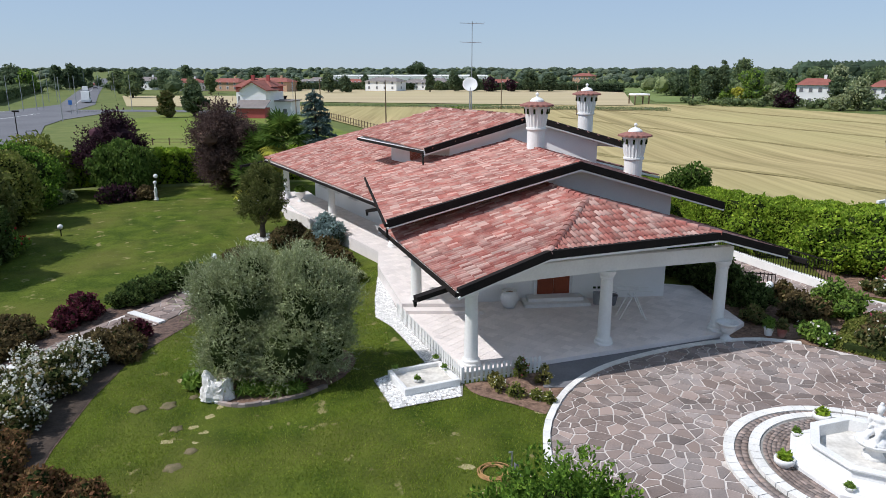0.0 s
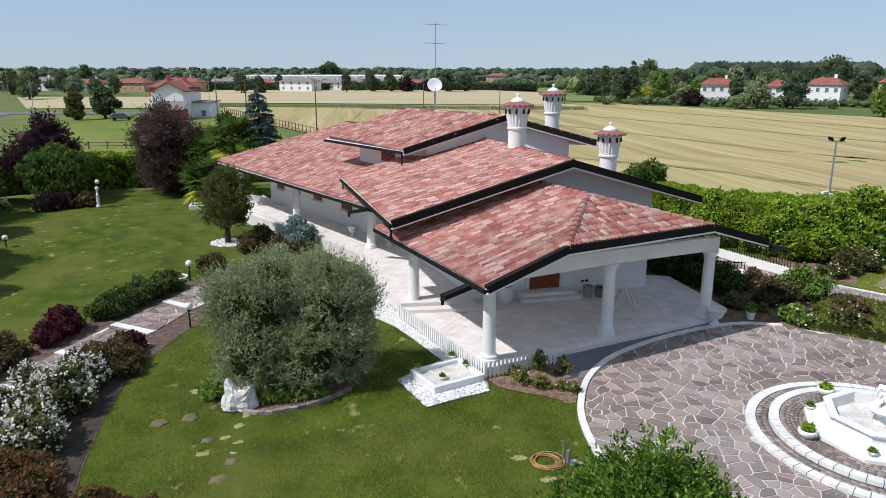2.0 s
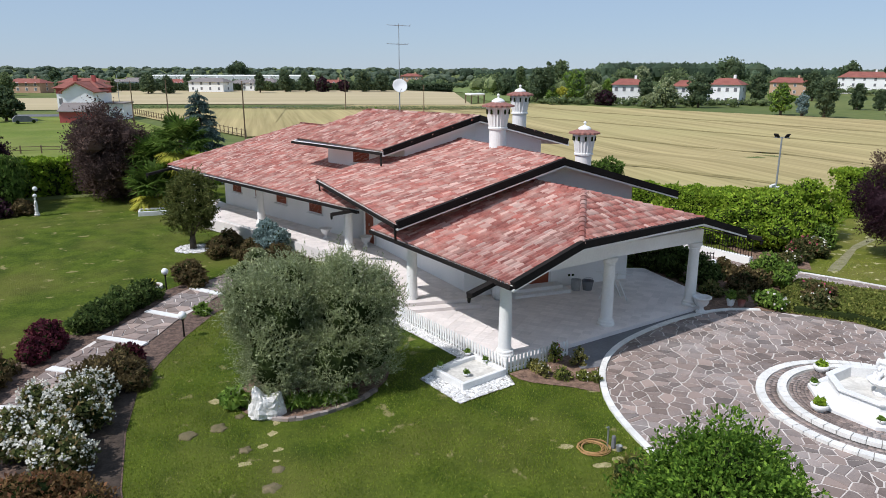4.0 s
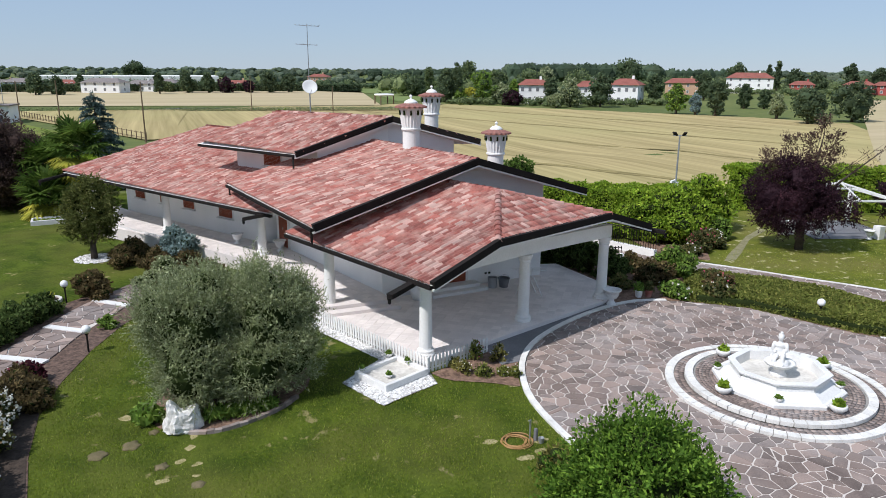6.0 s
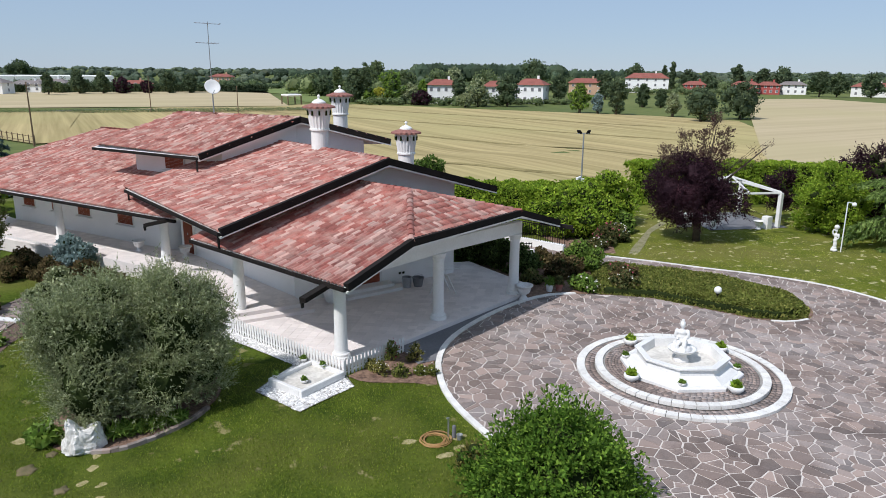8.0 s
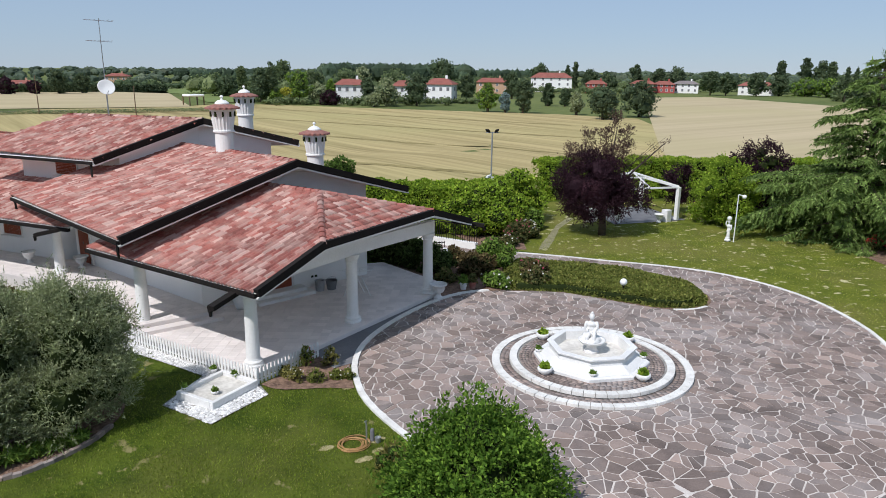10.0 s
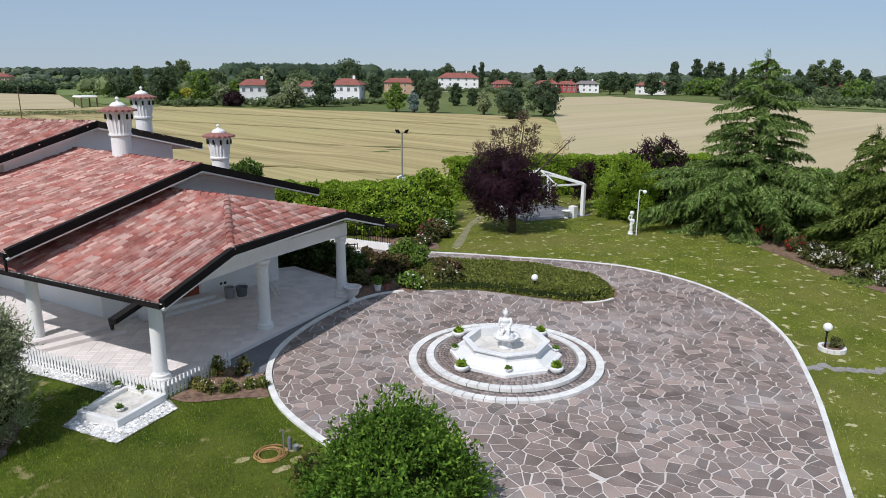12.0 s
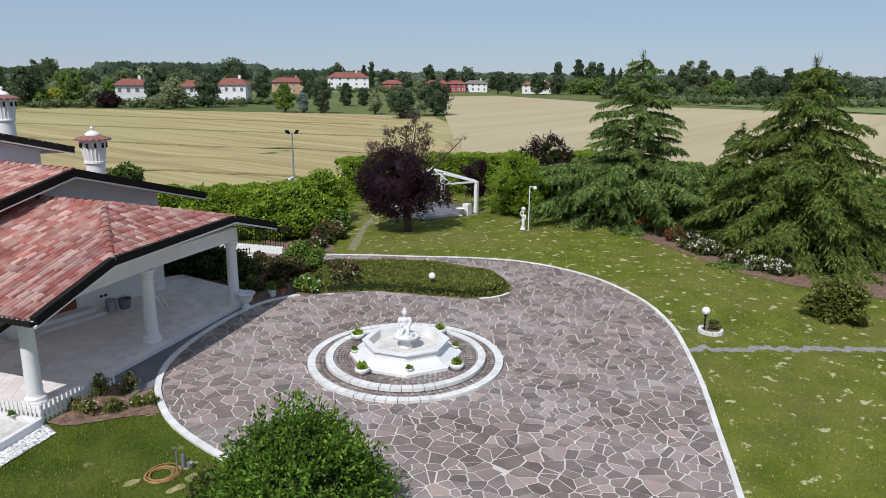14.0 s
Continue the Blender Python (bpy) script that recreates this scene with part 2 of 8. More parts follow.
L_WEEP = leafy("weeping_leaves", (0.1, 0.17, 0.03), (0.05, 0.09, 0.018), (0.17, 0.25, 0.05), 0.7)
L_BLADE = leafy("grass_blades", (0.235, 0.3, 0.035), (0.13, 0.185, 0.018), (0.4, 0.4, 0.11), 0.7)
L_BLADE_DRY = leafy("dry_grass_blades", (0.3, 0.34, 0.05), (0.19, 0.23, 0.03), (0.48, 0.45, 0.17), 0.6)
L_OCHRE = leafy("ochre_green_leaves", (0.25, 0.23, 0.065), (0.14, 0.135, 0.04), (0.36, 0.32, 0.1), 0.65)
L_COVER = leafy("ground_cover_leaves", (0.2, 0.23, 0.05), (0.12, 0.145, 0.032), (0.32, 0.31, 0.085), 0.65)


# ---- building helpers ----
def thing(name, label, category, loc=(0, 0, 0), group="", kind=""):
    """An Empty at the thing's base that parents its parts."""
    ob = new(name)
    ob.location = loc
    ob.empty_display_size = 0.1
    return tagged(ob, label, category, group, kind)


def link_mesh(name, me, mat, parent=None, label="", kind=""):
    ob = new(name, me)
    if mat and not me.materials:
        me.materials.append(mat)
    if parent:
        ob.parent = parent
        o, off = parent, Vector((0, 0, 0))
        while o:
            off += o.location
            o = o.parent
        ob.location = -off
    return tagged(ob, label, kind=kind)


def part(name, bm, mat, parent=None, label="", kind="", smooth=False):
    me = bpy.data.meshes.new(name)
    bm.to_mesh(me)
    bm.free()
    if smooth:
        me.polygons.foreach_set("use_smooth", [True] * len(me.polygons))
    return link_mesh(name, me, mat, parent, label, kind)


def arrays(name, verts, faces, mat, parent=None, label="", kind="", smooth=False):
    """A mesh from arrays of vertices and of faces, all with one number of corners."""
    verts, faces = np.asarray(verts, np.float32), np.asarray(faces, np.int32)
    me = bpy.data.meshes.new(name)
    me.vertices.add(len(verts))
    me.vertices.foreach_set("co", verts.ravel())
    k = faces.shape[1]
    me.loops.add(faces.size)
    me.loops.foreach_set("vertex_index", faces.ravel())
    me.polygons.add(len(faces))
    me.polygons.foreach_set("loop_start", np.arange(0, faces.size, k, dtype=np.int32))
    me.polygons.foreach_set("loop_total", np.full(len(faces), k, np.int32))
    if smooth:
        me.polygons.foreach_set("use_smooth", np.ones(len(faces), bool))
    me.update(calc_edges=True)
    return link_mesh(name, me, mat, parent, label, kind)


def box(bm, x0, y0, z0, x1, y1, z1, bevel=0.0):
    vs = [bm.verts.new(p) for p in ((x0, y0, z0), (x1, y0, z0), (x1, y1, z0), (x0, y1, z0), (x0, y0, z1), (x1, y0, z1), (x1, y1, z1), (x0, y1, z1))]
    fs = [bm.faces.new([vs[i] for i in f]) for f in ((3, 2, 1, 0), (4, 5, 6, 7), (0, 1, 5, 4), (1, 2, 6, 5), (2, 3, 7, 6), (3, 0, 4, 7))]
    if bevel:
        bmesh.ops.bevel(bm, geom=list({e for f in fs for e in f.edges}), offset=bevel, segments=1, affect="EDGES")
    return bm


def prism(bm, poly, z0, z1):
    """A prism over a plan polygon; z0 and z1 are numbers or lists, a height for each corner."""
    n = len(poly)
    z0 = z0 if isinstance(z0, (list, tuple)) else [z0] * n
    z1 = z1 if isinstance(z1, (list, tuple)) else [z1] * n
    a = [bm.verts.new((p[0], p[1], z)) for p, z in zip(poly, z0)]
    b = [bm.verts.new((p[0], p[1], z)) for p, z in zip(poly, z1)]
    bm.faces.new(a[::-1])
    bm.faces.new(b)
    for i in range(n):
        bm.faces.new((a[i], a[(i + 1) % n], b[(i + 1) % n], b[i]))
    bmesh.ops.recalc_face_normals(bm, faces=bm.faces[:])
    return bm


def beam(bm, p, q, w, h, up=(0, 0, 1)):
    """A rectangular bar from p to q; h is measured down from the line."""
    p, q = Vector(p), Vector(q)
    d = (q - p).normalized()
    s = d.cross(Vector(up)).normalized() * (w / 2)
    u = s.cross(d).normalized() * h
    vs = [bm.verts.new(v) for v in (p - s, p + s, p + s - u, p - s - u, q - s, q + s, q + s - u, q - s - u)]
    for f in ((0, 1, 2, 3), (7, 6, 5, 4), (0, 4, 5, 1), (1, 5, 6, 2), (2, 6, 7, 3), (3, 7, 4, 0)):
        bm.faces.new([vs[i] for i in f])
    bmesh.ops.recalc_face_normals(bm, faces=bm.faces[:])
    return bm


def lathe(bm, profile, x=0.0, y=0.0, z=0.0, seg=20, wave=0.0, lobes=0):
    """A turned shape from (radius, height) pairs; wave and lobes flute it."""
    rings = []
    for r, h in profile:
        ring = []
        for i in range(seg):
            a = 2 * math.pi * i / seg
            rr = r * (1 + wave * math.cos(lobes * a)) if lobes else r
            ring.append(bm.verts.new((x + rr * math.cos(a), y + rr * math.sin(a), z + h)))
        rings.append(ring)
    for a, b in zip(rings, rings[1:]):
        for i in range(seg):
            bm.faces.new((a[i], a[(i + 1) % seg], b[(i + 1) % seg], b[i]))
    if profile[0][0] > 1e-4:
        bm.faces.new(rings[0][::-1])
    if profile[-1][0] > 1e-4:
        bm.faces.new(rings[-1])
    bmesh.ops.remove_doubles(bm, verts=[v for r in rings for v in r], dist=1e-5)
    return bm


def tube(bm, pts, radii, seg=8):
    """A round tapered limb through the points."""
    rings, last = [], None
    pts = [Vector(p) for p in pts]
    for i, p in enumerate(pts):
        d = (pts[min(i + 1, len(pts) - 1)] - pts[max(i - 1, 0)]).normalized()
        s = d.cross(Vector((0.31, 0.17, 0.93))).normalized() if abs(d.z) < 0.95 else d.cross(Vector((1, 0, 0))).normalized()
        t = d.cross(s)
        r = radii[i] if isinstance(radii, (list, tuple)) else radii
        rings.append([bm.verts.new(p + (s * math.cos(2 * math.pi * k / seg) + t * math.sin(2 * math.pi * k / seg)) * r) for k in range(seg)])
    for a, b in zip(rings, rings[1:]):
        for i in range(seg):
            bm.faces.new((a[i], a[(i + 1) % seg], b[(i + 1) % seg], b[i]))
    bm.faces.new(rings[0][::-1])
    bm.faces.new(rings[-1])
    bmesh.ops.recalc_face_normals(bm, faces=bm.faces[:])
    return bm


def smoothstep(a, b, x):
    t = min(1.0, max(0.0, (x - a) / (b - a)))
    return t * t * (3 - 2 * t)


def ground_z(x, y):
    """The height of the ground: level round the fountain, falling a little to the west and to the fields."""
    z = -0.45 * smoothstep(-0.5, -8.0, x) * (1 - 0.5 * smoothstep(34, 46, y))
    far = max(smoothstep(66, 90, y), smoothstep(44, 70, x), smoothstep(-40, -60, x), smoothstep(-15, -40, y))
    return z * (1 - far) - 1.0 * far


def inside(poly, x, y):
    hit = False
    for (x0, y0), (x1, y1) in zip(poly, poly[1:] + poly[:1]):
        if (y0 > y) != (y1 > y) and x < (x1 - x0) * (y - y0) / (y1 - y0) + x0:
            hit = not hit
    return hit


def sheet(name, poly, mat, lift, step=1.0, label="", category="", kind="structure"):
    """A thin sheet of ground cover over a plan polygon that follows the ground, cut by a grid."""
    bm = bmesh.new()
    bm.faces.new([bm.verts.new((x, y, 0)) for x, y in poly])
    xs, ys = [p[0] for p in poly], [p[1] for p in poly]
    for axis, lo, hi in ((0, min(xs), max(xs)), (1, min(ys), max(ys))):
        v = math.ceil(lo / step) * step
        while v < hi:
            co, no = [0, 0, 0], [0, 0, 0]
            co[axis], no[axis] = v, 1
            bmesh.ops.bisect_plane(bm, geom=bm.verts[:] + bm.edges[:] + bm.faces[:], plane_co=co, plane_no=no)
            v += step
    for v in bm.verts:
        v.co.z = ground_z(v.co.x, v.co.y) + lift
    bmesh.ops.recalc_face_normals(bm, faces=bm.faces[:])
    ob = part(name, bm, mat, kind=kind)
    if label:
        tagged(ob, label, category)
    return ob


def smooth_line(pts, closed=False, n=6):
    """Points of a smooth line through those given."""
    out, m = [], len(pts)
    for i in range(m if closed else m - 1):
        p = [pts[(i + k) % m] if closed else pts[min(max(i + k, 0), m - 1)] for k in (-1, 0, 1, 2)]
        for j in range(n):
            t = j / n
            out.append(tuple(0.5 * (2 * p[1][a] + (p[2][a] - p[0][a]) * t + (2 * p[0][a] - 5 * p[1][a] + 4 * p[2][a] - p[3][a]) * t * t
                                    + (3 * p[1][a] - p[0][a] - 3 * p[2][a] + p[3][a]) * t ** 3) for a in range(2)))
    if not closed:
        out.append(tuple(pts[-1][:2]))
    return out


# ---- foliage ----
RNG = np.random.default_rng(7)


def leaf_cards(pts, normals, size, droop=0.0, long=1.6, spread=0.7, outward=0.45):
    """Small pointed leaves, one at each point, turned roughly along the normals."""
    n = len(pts)
    d = normals + RNG.normal(0, spread, (n, 3))
    d /= np.linalg.norm(d, axis=1)[:, None] + 1e-9
    a = np.cross(d, RNG.normal(0, 1, (n, 3)))
    a /= np.linalg.norm(a, axis=1)[:, None] + 1e-9
    out = RNG.random(n) < outward      # these stand out along their twigs
    a[out] = d[out] + np.array([0, 0, 0.45])
    a /= np.linalg.norm(a, axis=1)[:, None] + 1e-9
    d[out] = np.cross(a[out], RNG.normal(0, 1, (int(out.sum()), 3)))
    d /= np.linalg.norm(d, axis=1)[:, None] + 1e-9
    a[:, 2] -= droop
    b = np.cross(d, a)
    s = size * RNG.uniform(0.6, 1.3, (n, 1))
    a, b = a * s * long / 2, b * s / 2
    v = np.stack([pts - a, pts + b * 0.9 - a * 0.1, pts + a, pts - b * 0.9 - a * 0.1], 1).reshape(-1, 3)
    f = np.arange(4 * n).reshape(-1, 4)
    return v, f


def sprigs(P, D, length, m, leaf, width, bend=0.0, fan=0.9, tri=False):
    """Twigs that start at P and run along D, each with m leaves set round it."""
    n = len(P)
    L = length * RNG.uniform(0.6, 1.3, (n, 1))
    V = []
    for j in range(m):
        u = (j + 0.5) / m
        pos = P + D * L * u + np.array([0, 0, bend]) * L * u * u + RNG.normal(0, 0.012, (n, 3))
        a = D * (0.55 + 0.5 * u) + RNG.normal(0, fan * 0.6, (n, 3))
        a /= np.linalg.norm(a, axis=1)[:, None] + 1e-9
        b = np.cross(a, RNG.normal(0, 1, (n, 3)) + np.array([0, 0, 0.8]))
        b = np.cross(a, np.cross(b, a))
        b /= np.linalg.norm(b, axis=1)[:, None] + 1e-9
        k = RNG.uniform(0.65, 1.25, (n, 1))
        w, t = b * width * k / 2, a * leaf * k
        V.append(np.stack([pos - w, pos + w, pos + t], 1) if tri else np.stack([pos, pos + w + t * 0.45, pos + t, pos - w + t * 0.45], 1))
    c = 3 if tri else 4
    v = np.concatenate(V).reshape(-1, 3)
    return v, np.arange(len(v)).reshape(-1, c)


def wave3(p, seed):
    """A smooth uneven field between -1 and 1, to break up crowns."""
    q = p + seed * 1.37
    return (np.sin(1.9 * q[:, 0] + 1.1 * q[:, 2]) * np.sin(2.3 * q[:, 1] - 0.7 * q[:, 2] + seed) + np.sin(3.7 * q[:, 2] + 2.9 * q[:, 0]) * np.sin(4.1 * q[:, 1] + 1.3 * q[:, 0]) * 0.7) / 1.7


def tufts(ells, n, per, r0, r1, m, leaf, width, up=0.5, tri=False, fan=0.9, seed=1, bend=0.0, shell=0.82):
    """A crown of n tufts on uneven ellipsoids, each a spray of leafy twigs, with dark hollows between them."""
    ells = np.array(ells, float)
    area = ells[:, 3] * ells[:, 5] + ells[:, 3] * ells[:, 4]
    pick = RNG.choice(len(ells), n * 3, p=area / area.sum())
    d = RNG.normal(0, 1, (n * 3, 3))
    d /= np.linalg.norm(d, axis=1)[:, None]
    e = ells[pick]
    f = RNG.uniform(shell, 1.0, n * 3) * (1 + 0.12 * wave3(d * e[:, 3:] * 1.6 + e[:, :3], seed))
    C = e[:, :3] + d * e[:, 3:] * f[:, None]
    keep = C[:, 2] > ells[:, 2].min() - 0.9 * ells[:, 5].max()
    for k, o in enumerate(ells):
        q = (C - o[:3]) / o[3:]
        keep &= ~(((q * q).sum(1) < 0.55) & (pick != k))
    C, d = C[keep][:n], d[keep][:n]
    r = np.repeat(RNG.uniform(r0, r1, (len(C), 1)), per, 0)
    O = np.repeat(d * 0.75 + np.array([0, 0, up]) + RNG.normal(0, 0.25, d.shape), per, 0)
    P = np.repeat(C, per, 0) + RNG.normal(0, 0.42, (len(r), 3)) * r - O * r * 0.25
    D = O + RNG.normal(0, 0.5, P.shape)
    D /= np.linalg.norm(D, axis=1)[:, None]
    return sprigs(P, D, r * 0.95, m, leaf, width, bend, fan, tri)


def blob_points(blobs, n, inner=0.35):
    """Points and outward normals in the outer shell of a set of ellipsoids (x, y, z, rx, ry, rz)."""
    blobs = np.array(blobs, float)
    area = (blobs[:, 3] * blobs[:, 4] + blobs[:, 4] * blobs[:, 5] + blobs[:, 3] * blobs[:, 5])
    pick = RNG.choice(len(blobs), n, p=area / area.sum())
    d = RNG.normal(0, 1, (n, 3))
    d /= np.linalg.norm(d, axis=1)[:, None]
    lump = 1 + 0.10 * np.sin(5 * d[:, 0] + pick) * np.sin(6 * d[:, 1] + 2 * pick) + 0.08 * np.sin(9 * d[:, 2] + 3 * pick)
    r = (1 - inner * RNG.random(n) ** 1.7 + 0.16 * RNG.random(n) ** 5) * lump * (1 + 0.05 * np.sin(14 * d[:, 0] + pick) * np.sin(13 * d[:, 2]))
    b = blobs[pick]
    pts = b[:, :3] + d * b[:, 3:] * r[:, None]
    nor = d / b[:, 3:]
    nor /= np.linalg.norm(nor, axis=1)[:, None]
    keep = np.ones(n, bool)
    for k, o in enumerate(blobs):
        q = ((pts - o[:3]) / o[3:])
        keep &= ~(((q * q).sum(1) < 0.45) & (pick != k))
    return pts[keep], nor[keep]


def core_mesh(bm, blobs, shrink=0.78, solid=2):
    """Rough solids inside a crown that block light; M_CORE paints its shade on them."""
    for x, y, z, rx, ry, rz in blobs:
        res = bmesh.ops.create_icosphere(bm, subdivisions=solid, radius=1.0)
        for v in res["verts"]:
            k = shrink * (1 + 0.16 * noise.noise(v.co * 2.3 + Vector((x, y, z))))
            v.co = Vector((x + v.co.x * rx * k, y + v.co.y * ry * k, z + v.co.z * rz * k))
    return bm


def crown(parent, blobs, n, size, mat, droop=0.0, long=1.6, core=0.7, inner=0.35, name="crown", label="", spread=0.7, core_mat=None, outward=0.45, solid=2):
    pts, nor = blob_points(blobs, n, inner)
    v, f = leaf_cards(pts, nor, size, droop, long, spread, outward)
    ob = arrays(name, v, f, mat, parent, label)
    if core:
        # M_CORE by default, its colour the shade between the leaves
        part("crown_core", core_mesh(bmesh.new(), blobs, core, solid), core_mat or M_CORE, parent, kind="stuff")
    return ob


def cluster(x, y, z, r, h, count, small=0.45, seed=0, flat=1.0):
    """Ellipsoids that make up an uneven crown of radius r and height h whose foot is at z."""
    g = np.random.default_rng(seed + 11)
    out = [(x, y, z + h * 0.48, r * 0.6, r * 0.6, h * 0.38)]
    for i in range(count):
        a = 2.4 * i + g.uniform(-0.5, 0.5)
        t = (i + 0.5) / count
        zz = z + h * (0.12 + 0.78 * t) + h * g.uniform(-0.05, 0.05)
        w = math.sqrt(max(0.04, 1 - (2 * t * 0.92 - 0.78) ** 2))
        s = r * small * g.uniform(0.55, 1.2)
        rr = (r * w * g.uniform(0.7, 1.08) - s * 0.7) if i % 4 else r * w * 0.35
        out.append((x + rr * math.cos(a), y + rr * math.sin(a), zz, s, s, s * g.uniform(0.65, 1.0) * flat))
    return out


def trunk(parent, x, y, z, h, r, blobs=(), lean=0.0):
    bm = bmesh.new()
    tube(bm, [(x, y, z - 0.15), (x + lean * 0.3, y, z + h * 0.35), (x + lean * 0.7, y + 0.05, z + h * 0.7), (x + lean, y, z + h)], [r * 1.3, r, r * 0.8, r * 0.45], 10)
    for b in list(blobs)[:7]:
        tube(bm, [(x + lean * 0.5, y, z + h * 0.5), ((x + b[0]) / 2, (y + b[1]) / 2, (z + h * 0.55 + b[2]) / 2), (b[0], b[1], b[2])], [r * 0.5, r * 0.32, r * 0.12], 6)
    return part("trunk", bm, M_BARK, parent, smooth=True)


def tree(name, label, x, y, r, h, n, size, mat, trunk_h=None, trunk_r=0.15, count=11, seed=0, droop=0.0, clear=0.25, category="tree", core=0.62, small=0.45, group="", long=1.6, core_mat=None, inner=0.35, solid=2, tuft=None):
    """A broadleaf tree or shrub: trunk with limbs, and a crown of many leaves round uneven clumps."""
    z = ground_z(x, y)
    t = thing(name, label, category, (x, y, z), group)
    blobs = cluster(x, y, z + h * clear, r, h * (1 - clear), count, small, seed)
    trunk(t, x, y, z, trunk_h or h * 0.6, trunk_r, blobs[1:])
    if tuft:
        arrays("crown", *tufts(blobs, tuft, 20, 0.1 * r + 0.12, 0.17 * r + 0.15, 7, size, size * 0.55, 0.4 - droop, seed=seed, fan=1.0, shell=0.7), mat, t)
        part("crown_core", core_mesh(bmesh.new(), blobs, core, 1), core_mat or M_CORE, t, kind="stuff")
    else:
        crown(t, blobs, n, size, mat, droop, long, core, inner, core_mat=core_mat, solid=solid)
    return t


def shrub(name, label, x, y, r, h, n, size, mat, seed=0, category="shrub", group="", flowers=None, z=None, count=7, nf=60, fs=0.09, core=0.7):
    z = ground_z(x, y) if z is None else z
    t = thing(name, label, category, (x, y, z), group)
    blobs = cluster(x, y, z - 0.1 * h, r, h * 1.08, count * 2, 0.36, seed)
    crown(t, blobs, n, size, mat, core=core, inner=0.5, solid=1)
    bm = bmesh.new()
    for i in range(4):
        a = 1.6 * i + seed
        tube(bm, [(x, y, z - 0.05), (x + r * 0.4 * math.cos(a), y + r * 0.4 * math.sin(a), z + h * 0.6)], [0.03, 0.012], 5)
    part("stem", bm, M_BARK, t, kind="stuff")
    if flowers:
        pts, nor = blob_points(blobs, nf, 0.02)
        if nf > 100:      # blooms in heads of several
            pts, nor = np.repeat(pts, 5, 0) + RNG.normal(0, fs * 0.55, (len(pts) * 5, 3)), np.repeat(nor, 5, 0)
        up = nor[:, 2] > -0.1
        v, f = leaf_cards(pts[up] + nor[up] * fs * 0.5, nor[up], fs, long=1.0, spread=0.3)
        v2, f2 = leaf_cards(pts[up] + nor[up] * fs * 0.7, nor[up], fs * 0.8, long=1.0, spread=0.6)
        arrays("blossoms", np.r_[v, v2], np.r_[f, f2 + len(v)], flowers, t)
    return t


def hedge(name, label, line, width, height, density, size, mat, category="hedge", back=1.0):
    """A clipped hedge along a plan line: a filler coloured as inner shade, and leaves all over its top and sides."""
    x0, y0 = line[0]
    t = thing(name, label, category, (x0, y0, ground_z(x0, y0)))
    bm = bmesh.new()
    allp, alln = [], []
    for (xa, ya), (xb, yb) in zip(line, line[1:]):
        L = math.hypot(xb - xa, yb - ya)
        d = np.array([(xb - xa) / L, (yb - ya) / L, 0])
        s = np.array([-d[1], d[0], 0])
        za = ground_z((xa + xb) / 2, (ya + yb) / 2)
        w = width / 2
        k = w - 0.18
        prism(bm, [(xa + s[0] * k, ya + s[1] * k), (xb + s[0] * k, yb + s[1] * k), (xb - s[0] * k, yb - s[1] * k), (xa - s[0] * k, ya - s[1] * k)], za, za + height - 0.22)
        for face, area in (("top", L * width), ("a", L * height), ("b", L * height)):
            m = int(area * density * (back if face == "a" else 1))
            u = RNG.uniform(-0.8, L + 0.8, m)
            base = np.array([xa, ya, za]) + u[:, None] * d
            lump = 0.10 * np.sin(1.7 * u) + 0.08 * np.sin(4.1 * u + 1)
            if face == "top":
                q = RNG.uniform(-w, w, m)
                p = base + q[:, None] * s
                p[:, 2] += height - 0.16 * RNG.random(m) ** 2 * 2 + lump + 0.06 * np.sin(5 * q + 2 * u)
                p[:, 2] -= 0.25 * (np.abs(q) / w) ** 4
                nn = np.tile([0, 0, 1.0], (m, 1))
            else:
                sg = 1 if face == "a" else -1
                q = RNG.uniform(0, 1, m)
                off = w - 0.25 * RNG.random(m) ** 2 + lump + 0.07 * np.sin(6 * q * height + 3 * u)
                p = base + (sg * off)[:, None] * s
                p[:, 2] += q * height
                nn = np.tile(s * sg + np.array([0, 0, 0.35]), (m, 1))
            allp.append(p); alln.append(nn)
    v, f = leaf_cards(np.concatenate(allp), np.concatenate(alln), size, spread=0.6)
    arrays("leaves", v, f, mat, t)
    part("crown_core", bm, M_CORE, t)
    return t


# ---- ground ----
def ground():
    xs = np.unique(np.r_[-4500, -3000, -2000, -1400, -900, -600, -400, -250, np.arange(-160, -60, 20), np.arange(-60, 72, 2.0), np.arange(80, 200, 20), 250, 400, 600, 900, 1400, 2000, 3000, 4500])
    ys = np.unique(np.r_[-4500, -2000, -900, -400, -200, -100, np.arange(-60, 96, 2.0), np.arange(100, 200, 20), 250, 400, 600, 900, 1400, 2000, 3000, 4500])
    v = np.array([(x, y, ground_z(x, y) - 0.03) for y in ys for x in xs])
    nx = len(xs)
    f = [(j * nx + i, j * nx + i + 1, (j + 1) * nx + i + 1, (j + 1) * nx + i) for j in range(len(ys) - 1) for i in range(nx - 1)]
    return tagged(arrays("ground", v, f, M_EARTHFIELD, kind="structure", smooth=True), "open country of rough grass reaching the horizon", "ground")


